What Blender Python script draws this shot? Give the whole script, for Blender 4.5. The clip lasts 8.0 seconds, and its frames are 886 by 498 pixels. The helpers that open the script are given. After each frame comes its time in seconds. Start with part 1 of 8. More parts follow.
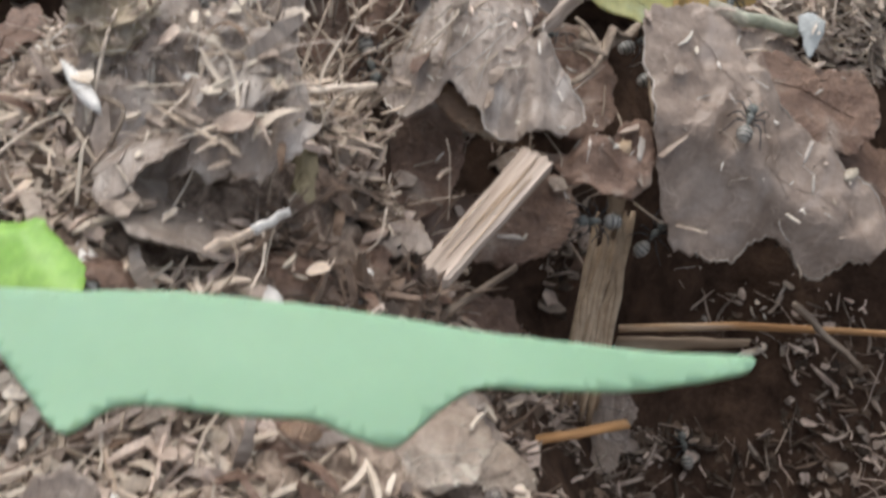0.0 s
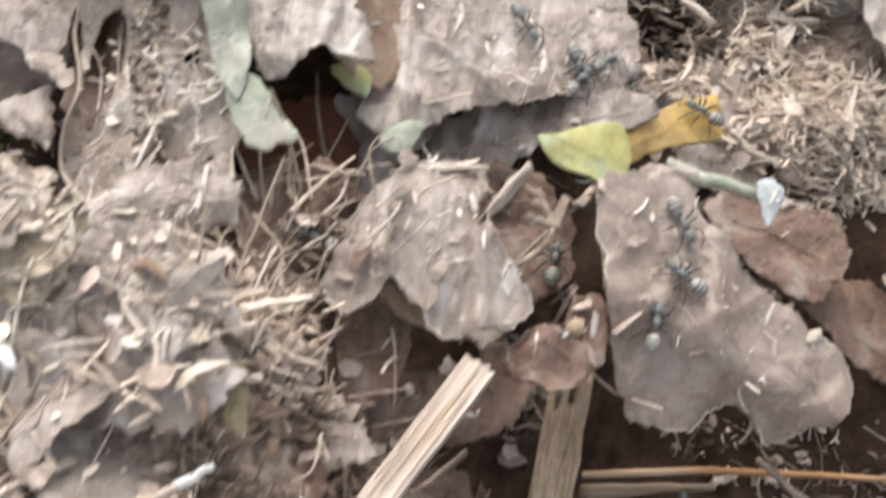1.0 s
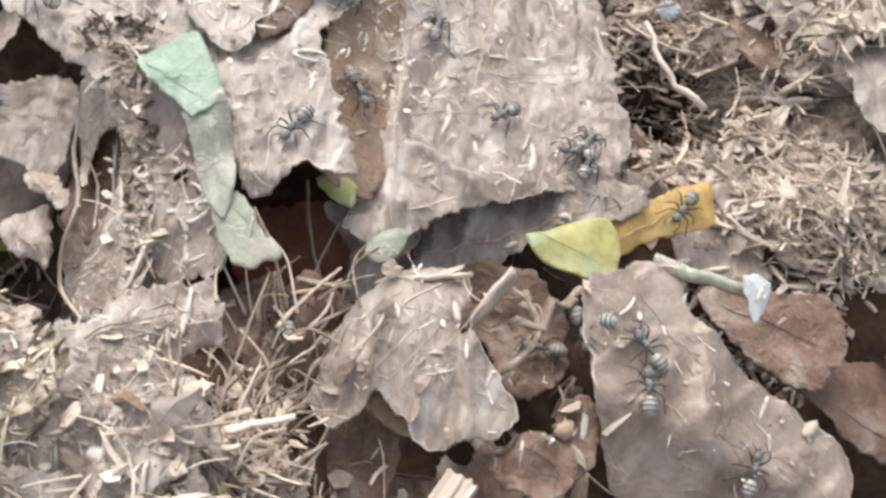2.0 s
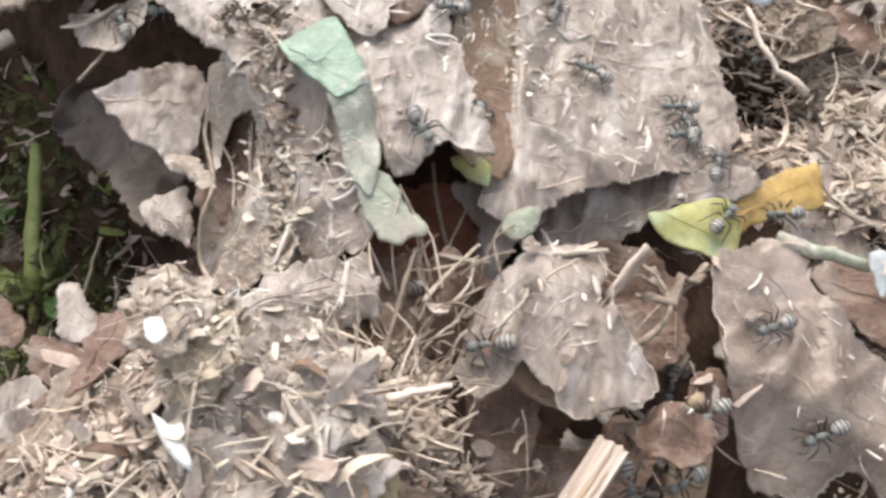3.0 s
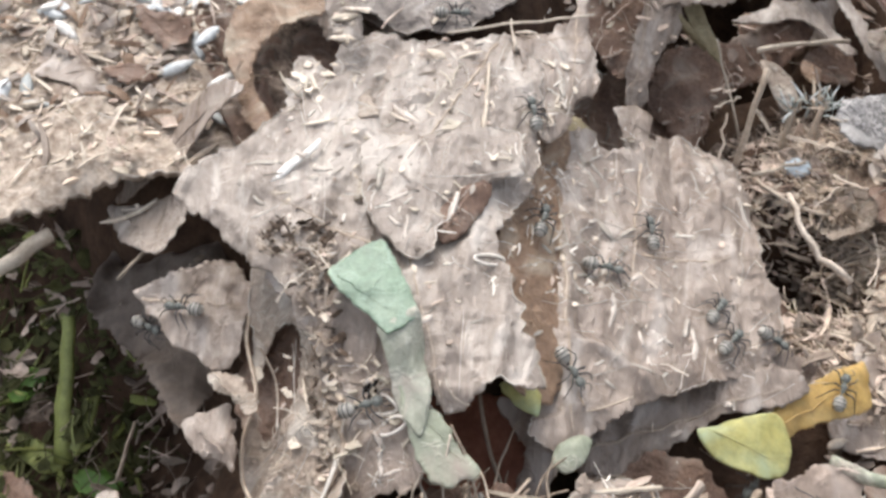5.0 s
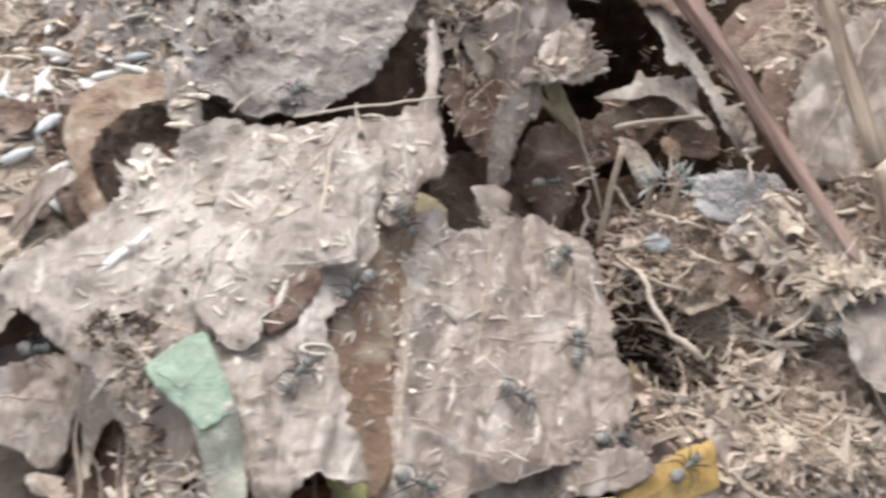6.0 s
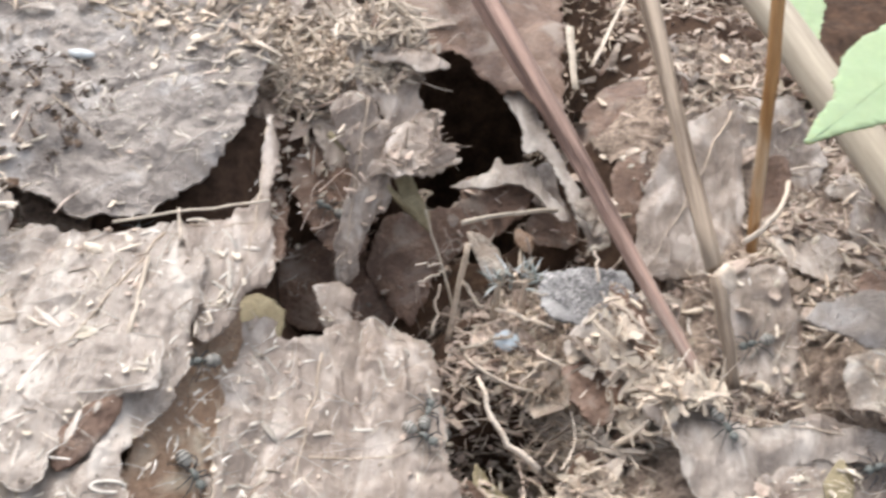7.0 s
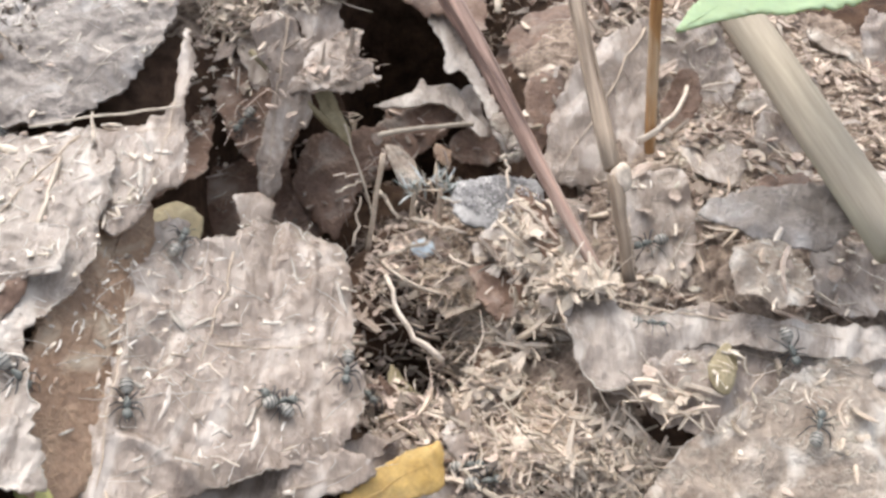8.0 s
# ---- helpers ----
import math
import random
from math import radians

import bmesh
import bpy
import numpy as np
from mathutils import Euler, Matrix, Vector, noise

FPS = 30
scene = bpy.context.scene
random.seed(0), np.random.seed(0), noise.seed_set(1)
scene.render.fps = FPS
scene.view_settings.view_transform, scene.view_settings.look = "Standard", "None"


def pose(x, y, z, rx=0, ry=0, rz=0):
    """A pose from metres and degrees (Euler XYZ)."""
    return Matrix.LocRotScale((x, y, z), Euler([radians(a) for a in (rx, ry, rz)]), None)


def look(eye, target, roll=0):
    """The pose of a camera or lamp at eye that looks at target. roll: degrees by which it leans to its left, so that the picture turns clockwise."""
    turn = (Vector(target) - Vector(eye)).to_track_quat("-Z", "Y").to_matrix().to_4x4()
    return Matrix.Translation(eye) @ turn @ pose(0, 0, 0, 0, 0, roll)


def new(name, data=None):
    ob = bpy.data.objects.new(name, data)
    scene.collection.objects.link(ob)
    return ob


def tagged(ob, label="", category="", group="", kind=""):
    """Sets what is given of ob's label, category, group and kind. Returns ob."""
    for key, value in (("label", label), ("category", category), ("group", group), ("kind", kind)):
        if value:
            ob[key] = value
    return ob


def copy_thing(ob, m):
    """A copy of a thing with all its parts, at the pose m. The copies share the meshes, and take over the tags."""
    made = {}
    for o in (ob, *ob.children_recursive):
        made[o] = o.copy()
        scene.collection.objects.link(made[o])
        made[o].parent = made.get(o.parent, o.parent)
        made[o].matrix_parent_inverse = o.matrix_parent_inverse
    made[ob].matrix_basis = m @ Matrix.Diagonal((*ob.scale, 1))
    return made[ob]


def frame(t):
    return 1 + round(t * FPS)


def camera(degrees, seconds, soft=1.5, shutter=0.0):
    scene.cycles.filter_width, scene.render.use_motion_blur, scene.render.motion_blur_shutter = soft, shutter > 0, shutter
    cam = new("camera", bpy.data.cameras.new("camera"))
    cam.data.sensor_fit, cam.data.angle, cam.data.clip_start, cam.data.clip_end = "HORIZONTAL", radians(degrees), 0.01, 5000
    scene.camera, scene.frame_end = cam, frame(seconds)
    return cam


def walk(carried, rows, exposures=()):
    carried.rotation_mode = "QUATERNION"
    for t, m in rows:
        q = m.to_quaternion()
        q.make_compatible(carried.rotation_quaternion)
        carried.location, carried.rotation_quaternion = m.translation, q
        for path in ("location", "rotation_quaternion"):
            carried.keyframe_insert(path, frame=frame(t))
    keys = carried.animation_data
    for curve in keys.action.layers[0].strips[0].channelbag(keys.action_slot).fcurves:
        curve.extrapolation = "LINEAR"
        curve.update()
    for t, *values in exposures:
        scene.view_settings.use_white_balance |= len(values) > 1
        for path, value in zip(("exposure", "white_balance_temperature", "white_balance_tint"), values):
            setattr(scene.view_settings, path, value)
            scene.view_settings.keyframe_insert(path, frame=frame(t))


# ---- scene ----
cam = camera(45.24, 8.0, soft=2.9, shutter=0.4)
PATH = [
    (0, (0.03281, 0.08151, 0.12962), (0.04572, 0.27940, -0.09548), 9.04),
    (0.2, (0.03469, 0.08744, 0.13619), (0.04491, 0.28165, -0.09223), 8.69),
    (0.5, (0.03615, 0.09428, 0.14200), (0.04417, 0.28468, -0.08971), 8.63),
    (0.7, (0.03597, 0.09747, 0.14219), (0.04642, 0.29009, -0.08756), 8.33),
    (1, (0.03931, 0.10838, 0.14810), (0.04944, 0.29932, -0.08307), 7.79),
    (1.2, (0.04340, 0.11571, 0.15171), (0.05389, 0.30590, -0.08006), 7.19),
    (2.3, (0.04723, 0.11380, 0.15818), (0.03914, 0.31469, -0.06448), 1.57),
    (2.5, (0.03908, 0.11092, 0.15950), (0.02979, 0.31026, -0.06451), 1.16),
    (2.8, (0.03302, 0.10786, 0.15747), (0.02394, 0.30676, -0.06693), 1.71),
    (3, (0.02907, 0.10810, 0.15747), (0.02161, 0.30666, -0.06730), 1.91),
    (3.3, (0.02290, 0.11258, 0.15949), (0.01631, 0.31081, -0.06559), 2.27),
    (3.5, (0.02122, 0.11582, 0.16154), (0.01435, 0.31242, -0.06496), 2.21),
    (3.7, (0.02023, 0.11960, 0.16457), (0.01316, 0.31487, -0.06307), 2.02),
    (4, (0.01884, 0.12968, 0.17192), (0.01097, 0.32514, -0.05553), 2.03),
    (4.2, (0.01972, 0.13126, 0.17337), (0.01240, 0.32699, -0.05387), 2.17),
    (5.3, (0.02018, 0.13055, 0.17580), (0.01090, 0.34204, -0.03677), 1.80),
    (5.5, (0.02357, 0.13110, 0.17507), (0.01707, 0.34505, -0.03513), 2.02),
    (5.8, (0.03176, 0.13487, 0.17811), (0.03103, 0.35167, -0.02924), 2.52),
    (6, (0.03915, 0.13580, 0.17715), (0.04371, 0.35568, -0.02689), 3.23),
    (6.3, (0.04908, 0.13973, 0.17984), (0.06115, 0.35870, -0.02486), 4.63),
    (6.5, (0.05049, 0.14386, 0.18346), (0.06772, 0.36742, -0.01584), 5.17),
    (6.7, (0.05358, 0.14758, 0.18400), (0.07119, 0.37164, -0.01471), 5.46),
    (7, (0.05939, 0.15071, 0.18529), (0.08088, 0.37592, -0.01173), 6.03),
    (7.2, (0.06463, 0.15083, 0.18707), (0.08759, 0.37634, -0.00944), 6.03),
    (7.5, (0.07215, 0.14458, 0.18463), (0.09340, 0.36944, -0.01283), 5.61),
    (7.8, (0.07686, 0.13621, 0.18108), (0.09976, 0.35805, -0.01958), 5.36),
    (8, (0.07754, 0.13348, 0.18069), (0.09974, 0.35472, -0.02070), 5.48),
]
walk(cam, [(t, look(eye, target, roll)) for t, eye, target, roll in PATH],
     [(0.0, 0.58), (0.2, 0.98), (0.5, 1.32), (1.0, 1.22), (3.0, 1.25), (4.0, 1.12), (5.5, 1.02), (6.0, 1.0), (7.0, 1.17), (7.5, 1.22), (8.0, 1.22)])

from mathutils import geometry

# ---- world, light ----
world = bpy.data.worlds.new("world")
scene.world = world
world.use_nodes = True
wn = world.node_tree.nodes
sky = wn.new("ShaderNodeTexSky")
sky.sky_type, sky.sun_disc = "NISHITA", False
sky.sun_elevation, sky.sun_rotation = radians(58), radians(-20)
sky.air_density, sky.dust_density, sky.ozone_density = 1.0, 4.0, 1.0
veil = wn.new("ShaderNodeHueSaturation")  # thin cloud greys the sky
veil.inputs["Saturation"].default_value = 0.38
world.node_tree.links.new(sky.outputs[0], veil.inputs["Color"])
world.node_tree.links.new(veil.outputs[0], wn["Background"].inputs[0])
wn["Background"].inputs[1].default_value = 0.15
sun = new("sun", bpy.data.lights.new("sun", "SUN"))
sun.data.energy, sun.data.angle, sun.data.color = 0.7, radians(45), (1.0, 0.93, 0.86)
sun.matrix_basis = look((0, 0, 2), (0.35, -0.62, 0.86))

# ---- materials ----


def material(name, dark, light, rough=0.7, spec=0.3, scale=200.0, bump=0.3, grain=900.0, specks=0.0, speck_colour=(0.6, 0.52, 0.4),
             stretch=(1, 1, 1), island=0.0, thin=0.0, spread=(0.3, 0.7), stain=None, stain_scale=60.0, streaks=0.0, sheer=0.0, mottle=0.5, crinkle=0.0):
    """Two-scale procedural surface. scale, grain: per metre. specks: share of pale crumbs. island: change of value from piece to piece."""
    m = bpy.data.materials.new(name)
    m.use_nodes = True
    t = m.node_tree
    n, link = t.nodes, t.links.new
    b = n["Principled BSDF"]
    co = n.new("ShaderNodeTexCoord")
    mp = n.new("ShaderNodeMapping")
    mp.inputs["Scale"].default_value = stretch
    link(co.outputs["Object"], mp.inputs[0])

    def noise_tex(s, detail=6, rough_=0.6, dist=0.0):
        x = n.new("ShaderNodeTexNoise")
        x.inputs["Scale"].default_value, x.inputs["Detail"].default_value = s, detail
        x.inputs["Roughness"].default_value, x.inputs["Distortion"].default_value = rough_, dist
        link(mp.outputs[0], x.inputs["Vector"])
        return x.outputs["Fac"]

    def ramp(src, lo, hi, a, c):
        r = n.new("ShaderNodeValToRGB")
        r.color_ramp.elements[0].position, r.color_ramp.elements[1].position = lo, hi
        r.color_ramp.elements[0].color, r.color_ramp.elements[1].color = (*a, 1), (*c, 1)
        link(src, r.inputs[0])
        return r.outputs[0]

    def mix(fac, a, c, kind="MIX"):
        x = n.new("ShaderNodeMix")
        x.data_type, x.blend_type = "RGBA", kind
        for src, sock in ((fac, x.inputs["Factor"]), (a, x.inputs["A"]), (c, x.inputs["B"])):
            if isinstance(src, (int, float)):
                sock.default_value = src
            elif isinstance(src, tuple):
                sock.default_value = (*src, 1)
            else:
                link(src, sock)
        return x.outputs["Result"]

    coarse = noise_tex(scale, 7, 0.62, 0.4)
    fine = noise_tex(grain, 5, 0.65)
    col = ramp(coarse, spread[0], spread[1], dark, light)
    col = mix(mottle, col, mix(1.0, col, ramp(fine, 0.25, 0.75, (0.45, 0.43, 0.42), (1.35, 1.33, 1.3)), "MULTIPLY"))
    if stain:
        col = mix(ramp(noise_tex(stain_scale, 4, 0.55, 0.8), 0.52, 0.66, (0, 0, 0), (1, 1, 1)), col, stain)
    height = fine
    if streaks:
        # fine raised fibres, felted over the blade
        w = n.new("ShaderNodeTexVoronoi")
        w.feature = "DISTANCE_TO_EDGE"
        w.inputs["Scale"].default_value = 420
        warp = n.new("ShaderNodeMapping")
        warp.inputs["Rotation"].default_value = (0, 0, 0.6)
        warp.inputs["Scale"].default_value = (0.35, 1.2, 1)
        link(co.outputs["Object"], warp.inputs[0])
        jit = n.new("ShaderNodeMix")
        jit.data_type, jit.blend_type = "RGBA", "ADD"
        jit.inputs["Factor"].default_value = 0.012
        nt = n.new("ShaderNodeTexNoise")
        nt.inputs["Scale"].default_value = 130
        link(co.outputs["Object"], nt.inputs["Vector"])
        link(warp.outputs[0], jit.inputs["A"])
        link(nt.outputs["Color"], jit.inputs["B"])
        link(jit.outputs["Result"], w.inputs["Vector"])
        line = n.new("ShaderNodeMapRange")
        line.inputs["From Min"].default_value, line.inputs["From Max"].default_value = 0.0, 0.09
        line.inputs["To Min"].default_value, line.inputs["To Max"].default_value = 1.0, 0.0
        link(w.outputs["Distance"], line.inputs["Value"])
        part_ = n.new("ShaderNodeMath")
        part_.operation = "MULTIPLY"
        link(line.outputs[0], part_.inputs[0])
        link(ramp(noise_tex(230, 3, 0.5), 0.5, 0.62, (0, 0, 0), (streaks, streaks, streaks)), part_.inputs[1])
        col = mix(part_.outputs[0], col, tuple(min(0.8, 1.5 * v) for v in light))
        more = n.new("ShaderNodeMath")
        more.operation = "ADD"
        link(height, more.inputs[0])
        link(part_.outputs[0], more.inputs[1])
        height = more.outputs[0]
    if crinkle:
        # puckered film: fine folds that catch the light, with highlights painted on them too
        for size, part_of in ((150, 1.0), (420, 0.5)):
            w = n.new("ShaderNodeTexNoise")
            w.noise_type = "RIDGED_MULTIFRACTAL"
            w.inputs["Scale"].default_value, w.inputs["Detail"].default_value = size, 2.5
            w.inputs["Roughness"].default_value, w.inputs["Distortion"].default_value = 0.5, 0.8
            link(mp.outputs[0], w.inputs["Vector"])
            more = n.new("ShaderNodeMath")
            more.operation = "MULTIPLY_ADD"
            link(w.outputs["Fac"], more.inputs[0])
            more.inputs[1].default_value = crinkle * part_of * 1.6
            link(height, more.inputs[2])
            height = more.outputs[0]
        # highlights on the ridges, put into the colour
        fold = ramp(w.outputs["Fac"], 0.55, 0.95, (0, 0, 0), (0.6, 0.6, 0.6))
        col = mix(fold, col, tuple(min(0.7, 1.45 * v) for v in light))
    if specks:
        v = n.new("ShaderNodeTexVoronoi")
        v.inputs["Scale"].default_value = grain * 0.55
        link(mp.outputs[0], v.inputs["Vector"])
        keep = n.new("ShaderNodeMath")
        keep.operation = "LESS_THAN"
        sep = n.new("ShaderNodeSeparateColor")
        link(v.outputs["Color"], sep.inputs[0])
        link(sep.outputs[0], keep.inputs[0])
        keep.inputs[1].default_value = specks
        near = n.new("ShaderNodeMath")
        near.operation = "LESS_THAN"
        link(v.outputs["Distance"], near.inputs[0])
        near.inputs[1].default_value = 0.38
        both = n.new("ShaderNodeMath")
        both.operation = "MULTIPLY"
        link(keep.outputs[0], both.inputs[0])
        link(near.outputs[0], both.inputs[1])
        col = mix(both.outputs[0], col, speck_colour)
        add = n.new("ShaderNodeMath")
        add.operation = "ADD"
        link(height, add.inputs[0])
        link(both.outputs[0], add.inputs[1])
        height = add.outputs[0]
    if island:
        g = n.new("ShaderNodeNewGeometry")
        oi = n.new("ShaderNodeObjectInfo")
        sm = n.new("ShaderNodeMath")
        sm.operation = "ADD"
        link(g.outputs["Random Per Island"], sm.inputs[0])
        link(oi.outputs["Random"], sm.inputs[1])
        fr = n.new("ShaderNodeMath")
        fr.operation = "FRACT"
        link(sm.outputs[0], fr.inputs[0])
        lo, hi = 1 - island, 1 + island
        col = mix(1.0, col, ramp(fr.outputs[0], 0, 1, (lo, lo, lo * 0.95), (hi, hi * 0.98, hi * 0.96)), "MULTIPLY")
    link(col, b.inputs["Base Color"])
    rr = n.new("ShaderNodeMapRange")
    rr.inputs["To Min"].default_value, rr.inputs["To Max"].default_value = max(0.05, rough - 0.18), min(1.0, rough + 0.15)
    link(coarse, rr.inputs["Value"])
    link(rr.outputs[0], b.inputs["Roughness"])
    b.inputs["Specular IOR Level"].default_value = spec
    if crinkle:
        b.inputs["Coat Weight"].default_value, b.inputs["Coat Roughness"].default_value = 0.35 * crinkle, 0.22
    if thin:
        b.inputs["Subsurface Weight"].default_value = thin
        b.inputs["Subsurface Scale"].default_value = 0.002
        b.inputs["Subsurface Radius"].default_value = (1.0, 0.8, 0.5)
    bp = n.new("ShaderNodeBump")
    bp.inputs["Strength"].default_value, bp.inputs["Distance"].default_value = bump, 0.0014 if crinkle else 0.0006
    link(height, bp.inputs["Height"])
    link(bp.outputs[0], b.inputs["Normal"])
    if sheer:
        # thin dry tissue lets warm light through
        tr, both_ = n.new("ShaderNodeBsdfTranslucent"), n.new("ShaderNodeMixShader")
        link(mix(1.0, col, (1.0, 0.74, 0.56), "MULTIPLY"), tr.inputs["Color"])
        link(bp.outputs[0], tr.inputs["Normal"])
        both_.inputs[0].default_value = sheer
        link(b.outputs[0], both_.inputs[1])
        link(tr.outputs[0], both_.inputs[2])
        link(both_.outputs[0], n["Material Output"].inputs["Surface"])
    return m


